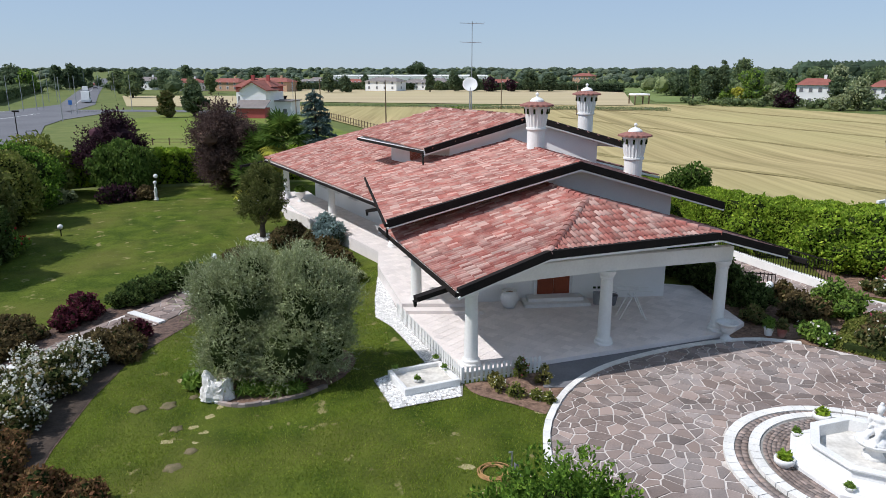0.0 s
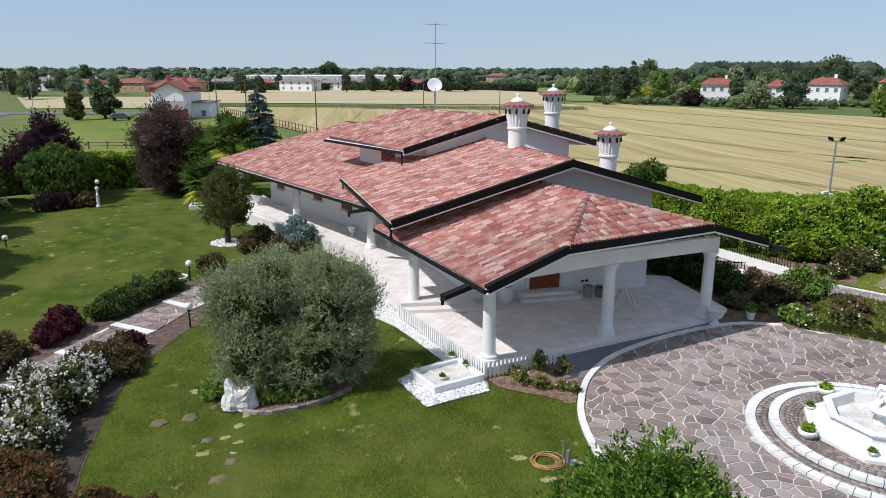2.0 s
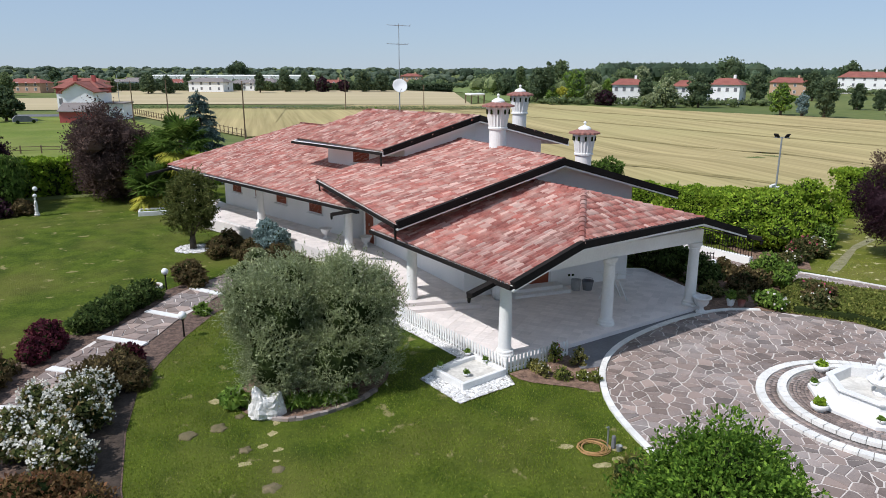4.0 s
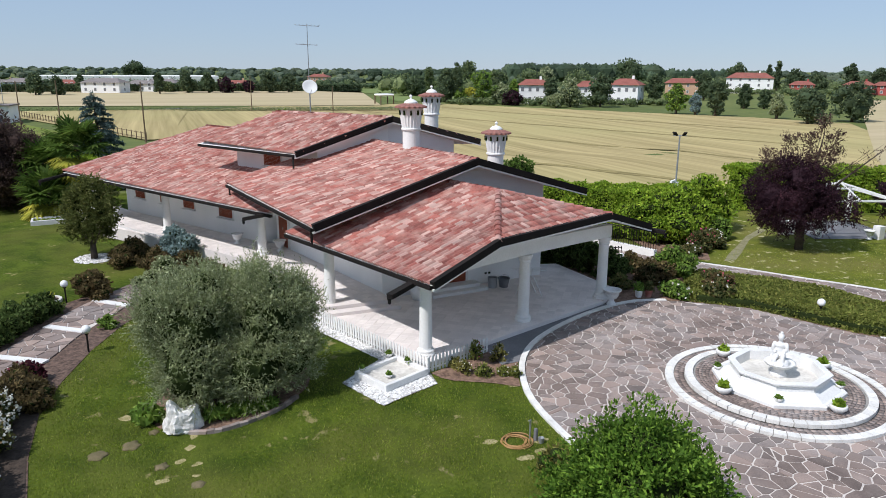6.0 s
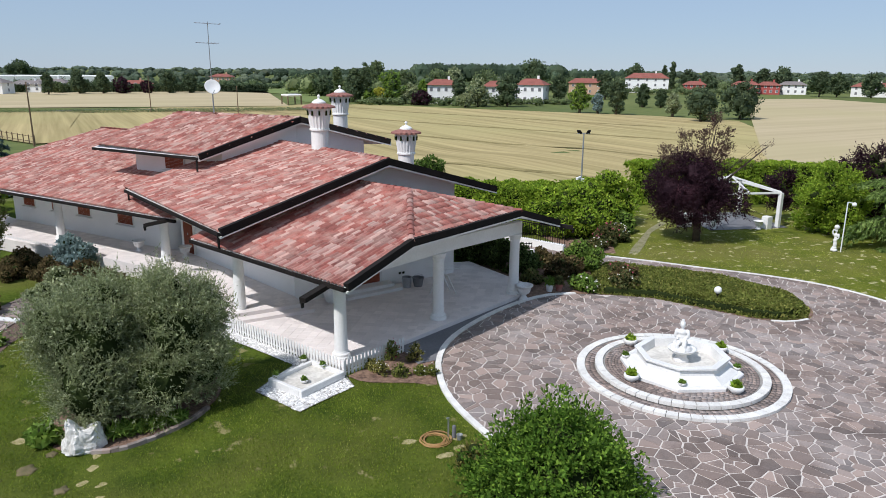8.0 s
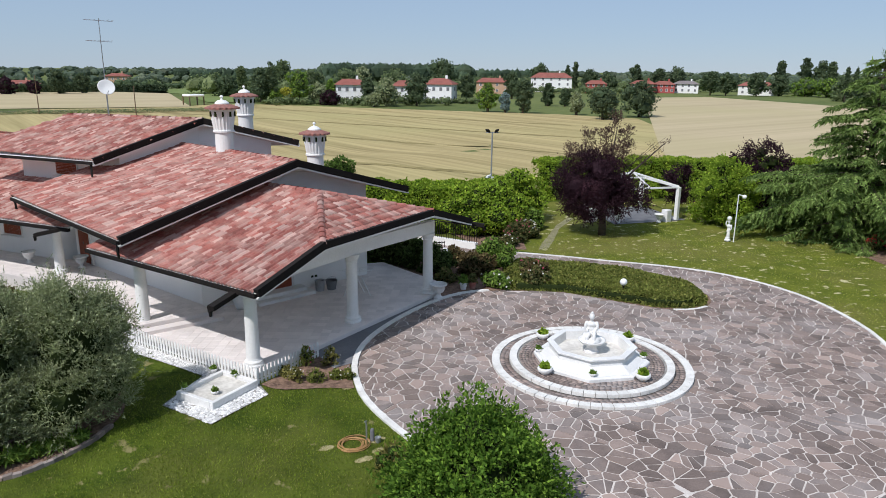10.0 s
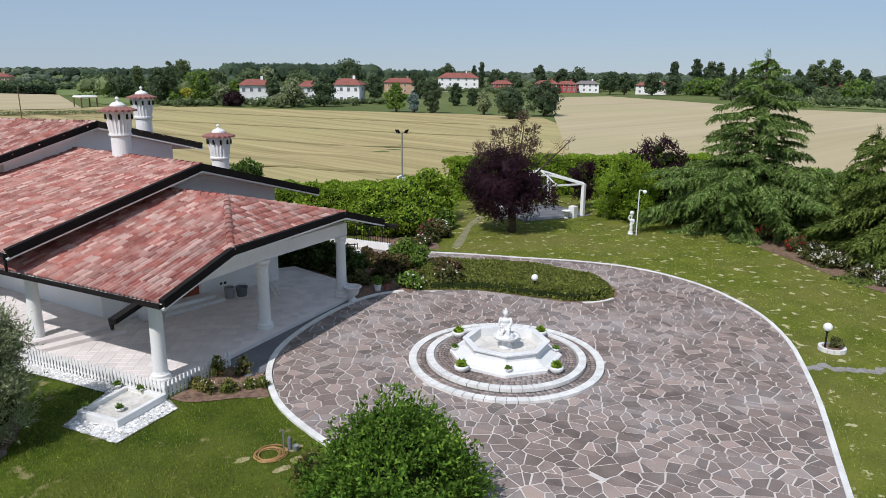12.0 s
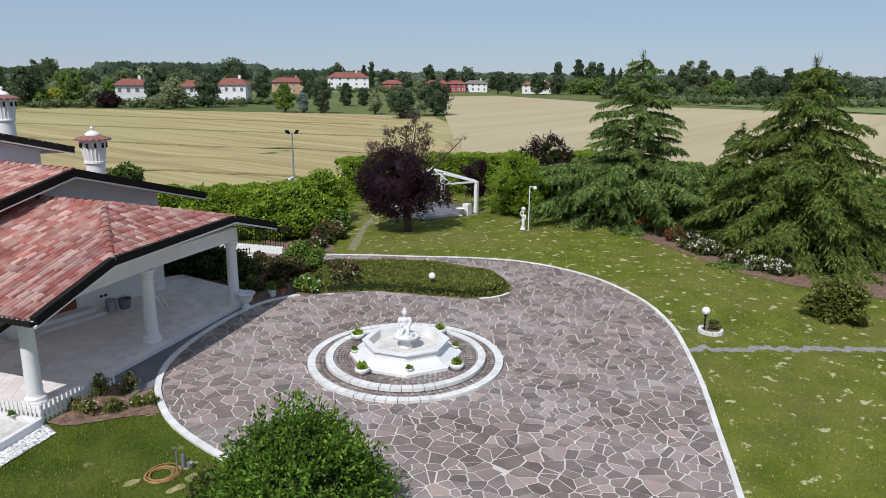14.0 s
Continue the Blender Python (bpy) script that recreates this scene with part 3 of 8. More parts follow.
ground()
GARDEN = [(-48, -8), (-50, 50), (-34, 60), (-22, 63), (-8, 66), (4, 62), (12, 52), (17, 40), (24, 36), (33, 41), (43, 35), (52, 27), (56, 10), (54, -12)]
sheet("lawn", GARDEN, M_GRASS, 0.0, 2.0, "mown green lawn with dry patches round the villa", "lawn")
sheet("lawn_side", [(19.3, 31), (25.4, 20.5), (25.4, 16.5), (20.8, 9.8), (12.6, 5.3), (6.0, 2.3), (6.0, -12), (53, -11), (55, 10), (51, 26), (43, 34), (33, 40), (25, 35.5)], M_GRASS_DRY, 0.004, 2.0, "sun-dried yellowish side lawn beyond the paving", "lawn")

# paving round the fountain, and the drive past the house
KERB_OUT = [(12.5, 45.0), (14.8, 40.5), (16.3, 36.6), (17.4, 33.3), (18.2, 31.4), (19.06, 30.1), (21.06, 27.45), (22.51, 25.2), (24.17, 22.85), (25.35, 20.5), (25.7, 18.6), (25.6, 16.7), (25.1, 14.9), (24.25, 13.3),
            (22.95, 11.5), (20.9, 9.7), (19.1, 8.55), (16.03, 6.85), (12.59, 5.2), (9.96, 3.95), (6.0, 2.2), (2.0, 1.0)]
KERB_IN = [(-1.5, 5.0), (1.0, 7.2), (2.4, 9.6), (2.95, 12.0), (2.85, 14.0), (2.8, 15.5), (2.82, 16.6), (2.92, 17.7), (3.15, 18.8), (3.8, 20.4), (4.6, 21.6), (5.5, 22.5), (6.66, 23.3), (8.3, 24.15), (10.0, 24.8), (11.5, 25.15), (12.5, 25.15), (13.7, 24.75)]
ISLAND = [(13.7, 24.7), (14.6, 24.1), (16.4, 22.5), (17.4, 20.2), (18.2, 18.5), (19.1, 17.6), (20.3, 17.35), (21.5, 18.0), (22.2, 19.4), (22.3, 21.2), (21.6, 23.6), (20.2, 26.0), (18.3, 28.3), (17.3, 29.3), (15.6, 31.0), (13.6, 35.0), (10.8, 43.0)]
out_line, in_line = smooth_line(KERB_OUT), smooth_line(KERB_IN)
isl_line = smooth_line(ISLAND)
PAVING = out_line + in_line + isl_line[1:]
paving = sheet("pavement", PAVING, M_MORTAR, 0.012, 2.0, "crazy paving of grey porphyry slabs in pale mortar", "paving")


def clip_poly(poly, px, py, nx, ny):
    """The part of a convex polygon on the side of a line towards which (nx, ny) doesn't point."""
    out = []
    for (x0, y0), (x1, y1) in zip(poly, poly[1:] + poly[:1]):
        a, b = (x0 - px) * nx + (y0 - py) * ny, (x1 - px) * nx + (y1 - py) * ny
        if a <= 0:
            out.append((x0, y0))
        if (a < 0 < b) or (b < 0 < a):
            t = a / (a - b)
            out.append((x0 + (x1 - x0) * t, y0 + (y1 - y0) * t))
    return out


def flagstones(region, cell, gap, seed, jitter=0.5):
    """Irregular slabs that fill a plan region: cells of a scattered grid, drawn in by half a joint."""
    g = random.Random(seed)
    xs, ys = [p[0] for p in region], [p[1] for p in region]
    x0, y0 = min(xs) - 1, min(ys) - 1
    nx, ny = int((max(xs) + 1 - x0) / cell) + 1, int((max(ys) + 1 - y0) / cell) + 1
    pts = {}
    for j in range(ny):
        for i in range(nx):
            if g.random() < 0.26:
                continue
            pts[i, j] = (x0 + (i + 0.5 + g.uniform(-jitter, jitter)) * cell, y0 + (j + 0.5 + g.uniform(-jitter, jitter)) * cell)
    a, b = np.array(region), np.roll(np.array(region), -1, 0)
    t = np.linspace(0, 1, 8)[:, None, None]
    e = (a + (b - a) * t).reshape(-1, 2)
    L = np.hypot(*(b - a).T) + 1e-9
    turn = 1 if ((a[:, 0] * b[:, 1] - b[:, 0] * a[:, 1]).sum() > 0) else -1
    nor = np.stack([(b - a)[:, 1] / L, -(b - a)[:, 0] / L], 1) * turn
    edge_x, edge_y = e.T
    edge_nx, edge_ny = np.tile(nor, (8, 1)).T
    stones = []
    for (i, j), (x, y) in pts.items():
        if not any(inside(region, x + u, y + v) for u, v in ((0, 0), (0.2, 0), (-0.2, 0), (0, 0.2), (0, -0.2))):
            continue
        poly = [(x - 1.4 * cell, y - 1.4 * cell), (x + 1.4 * cell, y - 1.4 * cell), (x + 1.4 * cell, y + 1.4 * cell), (x - 1.4 * cell, y + 1.4 * cell)]
        for dj in (-2, -1, 0, 1, 2):
            for di in (-2, -1, 0, 1, 2):
                o = pts.get((i + di, j + dj))
                if o and (di or dj):
                    dx, dy = o[0] - x, o[1] - y
                    L = math.hypot(dx, dy)
                    k = 0.5 - gap / 2 / L * g.uniform(0.6, 1.6)
                    poly = clip_poly(poly, x + dx * k, y + dy * k, dx / L, dy / L)
                    if len(poly) < 3:
                        break
            if len(poly) < 3:
                break
        if len(poly) >= 3:
            poly = [p for k, p in enumerate(poly) if math.hypot(p[0] - poly[k - 1][0], p[1] - poly[k - 1][1]) > 0.02]
        d2 = ((np.stack([edge_x - x, edge_y - y]) ** 2).sum(0))
        k = int(d2.argmin())
        if len(poly) >= 3 and d2[k] < (1.6 * cell) ** 2:
            poly = clip_poly(poly, edge_x[k], edge_y[k], edge_nx[k], edge_ny[k])
        if len(poly) >= 3:
            stones.append(((x, y), poly))
    return stones


def slab_bmesh(bm, poly, z, h):
    cx, cy = sum(p[0] for p in poly) / len(poly), sum(p[1] for p in poly) / len(poly)
    a = [bm.verts.new((x, y, z)) for x, y in poly]
    b = [bm.verts.new((x + (cx - x) * 0.03, y + (cy - y) * 0.03, z + h)) for x, y in poly]
    bm.faces.new(b)
    for i in range(len(poly)):
        j = (i + 1) % len(poly)
        bm.faces.new((a[i], a[j], b[j], b[i]))


FOUNTAIN = (11.05, 16.0)


def kerb(name, line, width, height, mat, step, label):
    """A kerb of separate stones along a plan line."""
    t = thing(name, label, "kerb", (line[0][0], line[0][1], 0), kind="structure")
    d, stones, (x, y) = 0.0, [], line[0]
    marks = [line[0]]
    for p, q in zip(line, line[1:]):
        L = math.hypot(q[0] - p[0], q[1] - p[1])
        while d + L >= step:
            k = (step - d) / L
            p = (p[0] + (q[0] - p[0]) * k, p[1] + (q[1] - p[1]) * k)
            marks.append(p)
            L, d = math.hypot(q[0] - p[0], q[1] - p[1]), 0.0
        d += L
    for p, q in zip(marks, marks[1:]):
        bm = bmesh.new()
        L = math.hypot(q[0] - p[0], q[1] - p[1])
        e = ((q[0] - p[0]) / L * 0.006, (q[1] - p[1]) / L * 0.006)
        z = max(ground_z(*p), -0.3)
        beam(bm, (p[0] + e[0], p[1] + e[1], z + height), (q[0] - e[0], q[1] - e[1], z + height), width, height + 0.05)
        part("kerb_stone", bm, mat, t)
    return t


# ---- the villa ----
villa = thing("villa", "low white villa with red barrel-tile roofs in three steps", "house", (3, 30, 0))


def bilinear_plane(p0, p1, p2):
    n = (Vector(p1) - Vector(p0)).cross(Vector(p2) - Vector(p0))
    return lambda x, y: p0[2] - (n.x * (x - p0[0]) + n.y * (y - p0[1])) / n.z


TILE_W, TILE_L = 0.19, 0.4


def tile_mesh():
    """One barrel tile: a curved cover with its pan beside it, thicker at the lower end."""
    prof = [(-0.5, 0.0), (-0.36, 0.1), (-0.14, 0.30), (0.1, 0.30), (0.3, 0.1), (0.42, 0.0), (0.5, -0.02)]
    v, f = [], []
    for k, (s, lift, th) in enumerate(((0.0, 0.045, 0.0), (1.12, 0.015, 0.0), (0.0, 0.02, -0.03))):
        for a, b in prof:
            v.append((a * TILE_W * 1.02, s * TILE_L, lift + b * TILE_W * 1.25 + th * 0.8))
    m = len(prof)
    for i in range(m - 1):
        f.append((i, i + 1, m + i + 1, m + i))
        f.append((2 * m + i, 2 * m + i + 1, i + 1, i))
    return np.array(v), np.array(f)


TV, TF = tile_mesh()
TILE_ME = bpy.data.meshes.new("tile")
TILE_ME.from_pydata([tuple(p) for p in TV], [], [tuple(int(i) for i in q) for q in TF])
TILE_ME.materials.append(M_TILE)


def tiled_face(poly, eave, roof, near=None):
    """Tiles over a roof plane. poly: its corners in 3D; eave: the two ends of its lower edge. near: picks the tiles that are objects of their own."""
    plane = bilinear_plane(*poly[:3])
    e0, e1 = Vector(eave[0]), Vector(eave[1])
    n = (Vector(poly[1]) - Vector(poly[0])).cross(Vector(poly[2]) - Vector(poly[0])).normalized()
    if n.z < 0:
        n = -n
    ex = (e1 - e0); ex -= n * ex.dot(n); ex.normalize()
    ey = n.cross(ex)
    flat = [(p[0], p[1]) for p in poly]
    rel = [((Vector(p) - e0).dot(ex), (Vector(p) - e0).dot(ey)) for p in poly]
    a0, a1 = min(r[0] for r in rel), max(r[0] for r in rel)
    b0, b1 = min(r[1] for r in rel), max(r[1] for r in rel)
    R = np.array([ex, ey, n])
    places = []
    j = 0
    b = b0 - 0.04
    while b < b1:
        a = a0
        i = 0
        while a < a1 + TILE_W:
            c = e0 + ex * a + ey * (b + TILE_L * 0.5)
            if inside(flat, c.x, c.y):
                w = e0 + ex * a + ey * b
                places.append((w.x, w.y, plane(w.x, w.y) + 0.0))
            a += TILE_W
        b += TILE_L
    places = np.array(places)
    places[:, :2] += RNG.normal(0, 0.006, (len(places), 2))
    pick = np.zeros(len(places), bool)
    if near:
        idx = [k for k, p in enumerate(places) if near(p)][:300]
        pick[idx] = True
        rot = Matrix([ex, ey, n]).transposed().to_4x4()
        base = Vector(villa.location) + Vector(roof.location)
        for k in idx:
            ob = new("tile", TILE_ME)
            ob.parent = roof
            ob.matrix_local = Matrix.Translation(Vector(places[k]) - base) @ rot
    rest = places[~pick]
    v = (TV @ R)[None] + rest[:, None, :] + np.array(n) * RNG.uniform(-0.008, 0.008, (len(rest), 1, 1))
    f = TF[None] + (np.arange(len(rest)) * len(TV))[:, None, None]
    arrays("tile_field", v.reshape(-1, 3), f.reshape(-1, 4), M_TILE_I, roof, kind="stuff")


def ridge_line(p, q, roof, r=0.15, step=0.42):
    """Half-round caps along a ridge or hip, each lapping the next."""
    p, q = Vector(p), Vector(q)
    L = (q - p).length
    d = (q - p).normalized()
    s = d.cross(Vector((0, 0, 1))).normalized()
    u = s.cross(d)
    vs = [tuple(d * tt + s * (rr * math.cos(math.pi * i / 6)) + u * (rr * math.sin(math.pi * i / 6) * 0.9 + lift)) for tt, rr, lift in ((0, r, 0.035), (step * 1.12, r * 0.82, 0.01), (0, r * 0.85, 0.02)) for i in range(7)]
    fs = [(i, i + 1, 8 + i, 7 + i) for i in range(6)] + [(14 + i, 15 + i, i + 1, i) for i in range(6)]
    me = bpy.data.meshes.new("ridge_tile")
    me.from_pydata(vs, [], fs)
    me.materials.append(M_TILE)
    base = Vector(villa.location) + Vector(roof.location)
    for k in range(int(L / step) + 1):
        ob = new("ridge_tile", me)
        ob.parent = roof
        ob.location = p + d * min(k * step, L - step) - base


def roof_slab(name, polys, label):
    """The boarded slab under the tiles of a roof, white below."""
    bm = bmesh.new()
    for poly in polys:
        top = [bm.verts.new((x, y, z - 0.02)) for x, y, z in poly]
        low = [bm.verts.new((x, y, z - 0.16)) for x, y, z in poly]
        bm.faces.new(top)
        bm.faces.new(low[::-1])
        for i in range(len(poly)):
            j = (i + 1) % len(poly)
            bm.faces.new((top[i], low[i], low[j], top[j]))
    bmesh.ops.recalc_face_normals(bm, faces=bm.faces[:])
    return part(name, bm, M_PAINT, villa, label)


def fascia(name, pts, roof, h=0.25, w=0.12, mat=None, drop=-0.1):
    """A dark metal edge along the points of a rake or eave, one straight piece a stretch."""
    for p, q in zip(pts, pts[1:]):
        bm = bmesh.new()
        beam(bm, (p[0], p[1], p[2] - drop), (q[0], q[1], q[2] - drop), w, h)
        part(name, bm, mat or M_DARKMETAL, roof)
        if name == "fascia":
            bm = bmesh.new()
            beam(bm, (p[0], p[1], p[2] - drop - h - 0.003), (q[0], q[1], q[2] - drop - h - 0.003), w * 0.8, 0.07)
            part("trim_board", bm, M_PAINT, roof, "white board below the dark edge")


def along(p, q, t):
    return tuple(a + (b - a) * t for a, b in zip(p, q))


# front roof: a half-hipped gable
F_A, F_HL, F_HR, F_B = (0.45, 20.55, 3.46), (3.38, 21.68, 4.38), (9.95, 24.3, 4.38), (13.0, 25.5, 3.42)
F_TOP = (5.45, 25.95, 5.38)
F_TOPB = (3.75, 30.9, 5.38)
F_AB, F_BB = (-2.75, 29.7, 3.46), (9.8, 34.6, 3.42)
front_roof = roof_slab("roof", [(F_A, F_HL, F_TOP, F_TOPB, F_AB), (F_HL, F_HR, F_TOP), (F_HR, F_B, F_BB, F_TOPB, F_TOP)], "front roof with a half hip over the porch")
tiled_face([F_A, F_HL, F_TOP, F_TOPB, F_AB], (F_AB, F_A), front_roof, near=lambda p: p[1] < 24.2)
tiled_face([F_HL, F_HR, F_TOP], (F_HL, F_HR), front_roof)
tiled_face([F_B, F_BB, F_TOPB, F_TOP, F_HR], (F_B, F_BB), front_roof)
ridge_line(F_HL, F_TOP, front_roof)
ridge_line(F_HR, F_TOP, front_roof)
ridge_line(F_TOP, F_TOPB, front_roof)
fascia("fascia", [F_A, F_HL, F_HR, F_B], front_roof, 0.27, 0.2, drop=-0.12)
fascia("gutter", [F_AB, F_A], front_roof, 0.14, 0.16, drop=0.02)
fascia("gutter", [F_B, F_BB], front_roof, 0.14, 0.16, drop=0.02)

# middle roof
M_A, M_P, M_B = (-2.2, 26.55, 4.32), (5.6, 28.35, 6.36), (12.0, 29.35, 4.5)
M_AB, M_PB, M_BB = (-4.3, 38.5, 4.32), (3.2, 40.0, 6.36), (9.6, 41.0, 4.5)
mid_roof = roof_slab("roof", [(M_A, M_P, M_PB, M_AB), (M_P, M_B, M_BB, M_PB)], "middle roof")
tiled_face([M_A, M_P, M_PB, M_AB], (M_AB, M_A), mid_roof)
tiled_face([M_P, M_B, M_BB, M_PB], (M_B, M_BB), mid_roof)
ridge_line(M_P, M_PB, mid_roof)
fascia("fascia", [M_A, M_P, M_B], mid_roof, 0.3, 0.2, drop=-0.13)
fascia("fascia", [M_AB, M_PB, M_BB], mid_roof, 0.2, 0.08)
fascia("gutter", [M_AB, M_A], mid_roof, 0.14, 0.16, drop=0.02)
fascia("gutter", [M_B, M_BB], mid_roof, 0.14, 0.16, drop=0.02)

# top roof
T_A, T_P, T_B = (-1.0, 36.6, 5.97), (4.75, 37.9, 7.6), (9.4, 36.2, 6.35)
T_AB, T_PB = (-5.3, 43.8, 5.97), (-0.45, 45.3, 7.6)
T_BB = (4.6, 45.6, bilinear_plane(T_P, T_B, T_PB)(4.6, 45.6))
top_roof = roof_slab("roof", [(T_A, T_P, T_PB, T_AB), (T_P, T_B, T_PB), (T_B, T_BB, T_PB), (T_AB, T_PB, T_BB)], "top roof")
tiled_face([T_A, T_P, T_PB, T_AB], (T_AB, T_A), top_roof)
tiled_face([T_P, T_B, T_PB, T_BB][:3], (T_B, T_BB), top_roof)
tiled_face([T_B, T_BB, T_PB], (T_B, T_BB), top_roof)
tiled_face([T_AB, T_PB, T_BB], (T_BB, T_AB), top_roof)
ridge_line(T_P, T_PB, top_roof)
fascia("fascia", [T_A, T_P, T_B], top_roof, 0.3, 0.2, drop=-0.13)
fascia("gutter", [T_AB, T_A], top_roof, 0.14, 0.16, drop=0.02)

# long wing roof
W_A, W_AB = (-2.7, 34.0, 3.45), (-13.7, 53.5, 3.35)
W_PB, W_P = (-4.0, 56.0, 6.0), (4.0, 42.0, 6.0)
W_BB, W_B = (6.2, 58.8, 3.4), (14.0, 44.8, 3.4)
wing_roof = roof_slab("roof", [(W_A, W_P, W_PB, W_AB), (W_P, W_B, W_BB, W_PB)], "long wing roof")
tiled_face([W_A, W_P, W_PB, W_AB], (W_AB, W_A), wing_roof)
tiled_face([W_P, W_B, W_BB, W_PB], (W_B, W_BB), wing_roof)
ridge_line(W_P, W_PB, wing_roof)
fascia("fascia", [W_AB, W_PB, W_BB], wing_roof, 0.2, 0.08)
fascia("gutter", [W_AB, W_A], wing_roof, 0.15, 0.16, drop=0.02)

# walls
TERR, PORCH = 0.5, 0.2


def wall_block(poly, z0, tops):
    bm = bmesh.new()
    prism(bm, poly, z0, tops)
    part("wall", bm, M_WALL, villa)


pf = bilinear_plane(M_A, M_P, M_AB)
pr = bilinear_plane(M_P, M_B, M_BB)
wl = bilinear_plane(W_A, W_P, W_AB)
wr = bilinear_plane(W_P, W_B, W_BB)
tl = bilinear_plane(T_A, T_P, T_AB)
trr = bilinear_plane(T_P, T_B, T_BB)


def under(planes, poly, gap=0.17):
    return [min(f(x, y) for f in planes) - gap for x, y in poly]


MIDW = [(1.35, 29.1), (5.45, 29.55), (9.95, 30.0), (7.9, 40.6), (3.2, 40.4), (-1.6, 40.0)]
wall_block(MIDW, 0.0, under((pf, pr), MIDW))
WINGW = [(-9.9, 53.5), (-2.4, 40.6), (3.0, 41.0), (11.0, 46.5), (4.5, 57.5), (-2.9, 55.2)]
wall_block(WINGW, 0.0, under((wl, wr), WINGW))
TOPW = [(-3.2, 43.4), (0.35, 37.4), (4.6, 38.3), (8.2, 37.3), (4.6, 46.5), (-0.3, 44.9)]
wall_block(TOPW, 4.0, under((tl, trr), TOPW))


def column(x, y, z, top, r=0.24):
    """A round white column on a turned base, with a flat capital."""
    bm = bmesh.new()
    lathe(bm, [(r, 0.28), (r, 0.4), (r * 0.9, top - z - 0.3)], x, y, z, 24)
    sh = part("column", bm, M_PAINT, villa, "round white column", smooth=False)
    bm = bmesh.new()
    lathe(bm, [(r * 1.42, 0.0), (r * 1.45, 0.08), (r * 1.3, 0.12), (r * 1.32, 0.2), (r * 1.1, 0.25), (r * 1.05, 0.3)], x, y, z, 24)
    part("base", bm, M_PAINT, sh)
    bm = bmesh.new()
    lathe(bm, [(r * 0.95, top - z - 0.32), (r * 1.05, top - z - 0.28), (r * 0.98, top - z - 0.22), (r * 1.3, top - z - 0.1), (r * 1.3, top - z)], x, y, z, 24)
    part("capital", bm, M_PAINT, sh)


COLS = [(0.97, 22.5, PORCH, 3.05), (6.0, 24.42, PORCH, 3.05), (10.75, 25.8, PORCH, 3.05), (-1.15, 28.6, PORCH, 3.05),
        (-2.75, 37.8, TERR, 3.3), (-7.4, 45.7, TERR, 3.1), (-12.0, 53.1, TERR, 3.1)]
for c in COLS:
    column(*c)

# white beams on the columns
def wall_beam(p, q, w, h):
    bm = bmesh.new()
    beam(bm, p, q, w, h)
    part("beam", bm, M_PAINT, villa)


def on(f, x, y, d=0.17):
    return (x, y, f(x, y) - d)


fr = bilinear_plane(F_HR, F_B, F_TOPB)
A, B, C, D = [(c[0], c[1]) for c in COLS[:4]]
wall_beam((A[0] - 0.25, A[1] - 0.1, 3.6), (B[0], B[1], 3.6), 0.3, 0.55)
wall_beam((B[0], B[1], 3.6), (C[0] + 0.3, C[1] + 0.1, 3.6), 0.3, 0.55)
wall_beam((A[0], A[1], 3.58), (D[0], D[1], 3.58), 0.28, 0.53)
wall_beam((D[0], D[1], 3.5), (-2.75, 37.8, 3.6), 0.25, 0.3)
wall_beam((-2.75, 37.8, 3.6), (-12.0, 53.1, 3.6), 0.3, 0.5)


M_CAPTILE = material("weathered_tile", (0.34, 0.15, 0.12), (0.2, 0.1, 0.085), 0.9, 6.0, 20.0)


def chimney(x, y, z, base, label):
    """A Venetian chimney: a round shaft that flares into a fluted, tiled head with a white cap."""
    bm = bmesh.new()
    lathe(bm, [(0.43, base - z), (0.43, 1.0), (0.5, 1.02), (0.5, 1.1), (0.44, 1.12)], x, y, z, 24)
    sh = part("chimney", bm, M_PAINT, villa, label)
    bm = bmesh.new()
    lathe(bm, [(0.44, 1.1), (0.6, 2.15), (0.62, 2.2)], x, y, z, 60, 0.04, 20)
    part("head", bm, M_PAINT, sh)
    for i in range(10):
        a = 2 * math.pi * (i + 0.5) / 10
        bm = bmesh.new()
        # slots are solid near-black blocks; the dark of the openings is painted
        box(bm, -0.045, 0.5, 1.78, 0.045, 0.62, 2.02, 0.015)
        bmesh.ops.rotate(bm, verts=bm.verts[:], cent=(0, 0, 0), matrix=Matrix.Rotation(a, 3, "Z"))
        bmesh.ops.translate(bm, verts=bm.verts[:], vec=(x, y, z - 0.02))
        part("slot", bm, M_CORE, sh)
    bm = bmesh.new()
    lathe(bm, [(0.56, 2.1), (0.79, 2.11), (0.78, 2.19), (0.34, 2.34)], x, y, z, 96, 0.045, 18)
    part("tile_skirt", bm, M_CAPTILE, sh)
    bm = bmesh.new()
    lathe(bm, [(0.36, 2.27), (0.33, 2.4), (0.2, 2.5), (0.06, 2.54), (0.04, 2.6), (0.09, 2.67), (0.05, 2.74), (0.0, 2.76)], x, y, z, 16)
    part("cap", bm, M_PAINT, sh)


chimney(4.5, 34.1, 6.28, 5.6, "tall white Venetian chimney on the middle ridge")
chimney(8.25, 41.0, 6.55, 4.0, "white Venetian chimney behind the top roof")
chimney(9.3, 34.1, 4.85, 4.0, "white Venetian chimney on the far slope")

# terrace floors
def floor_part(name, poly, z0, z1, mat, label):
    bm = bmesh.new()
    prism(bm, poly, z0, z1)
    tagged(part(name, bm, mat, kind="structure"), label, "terrace")


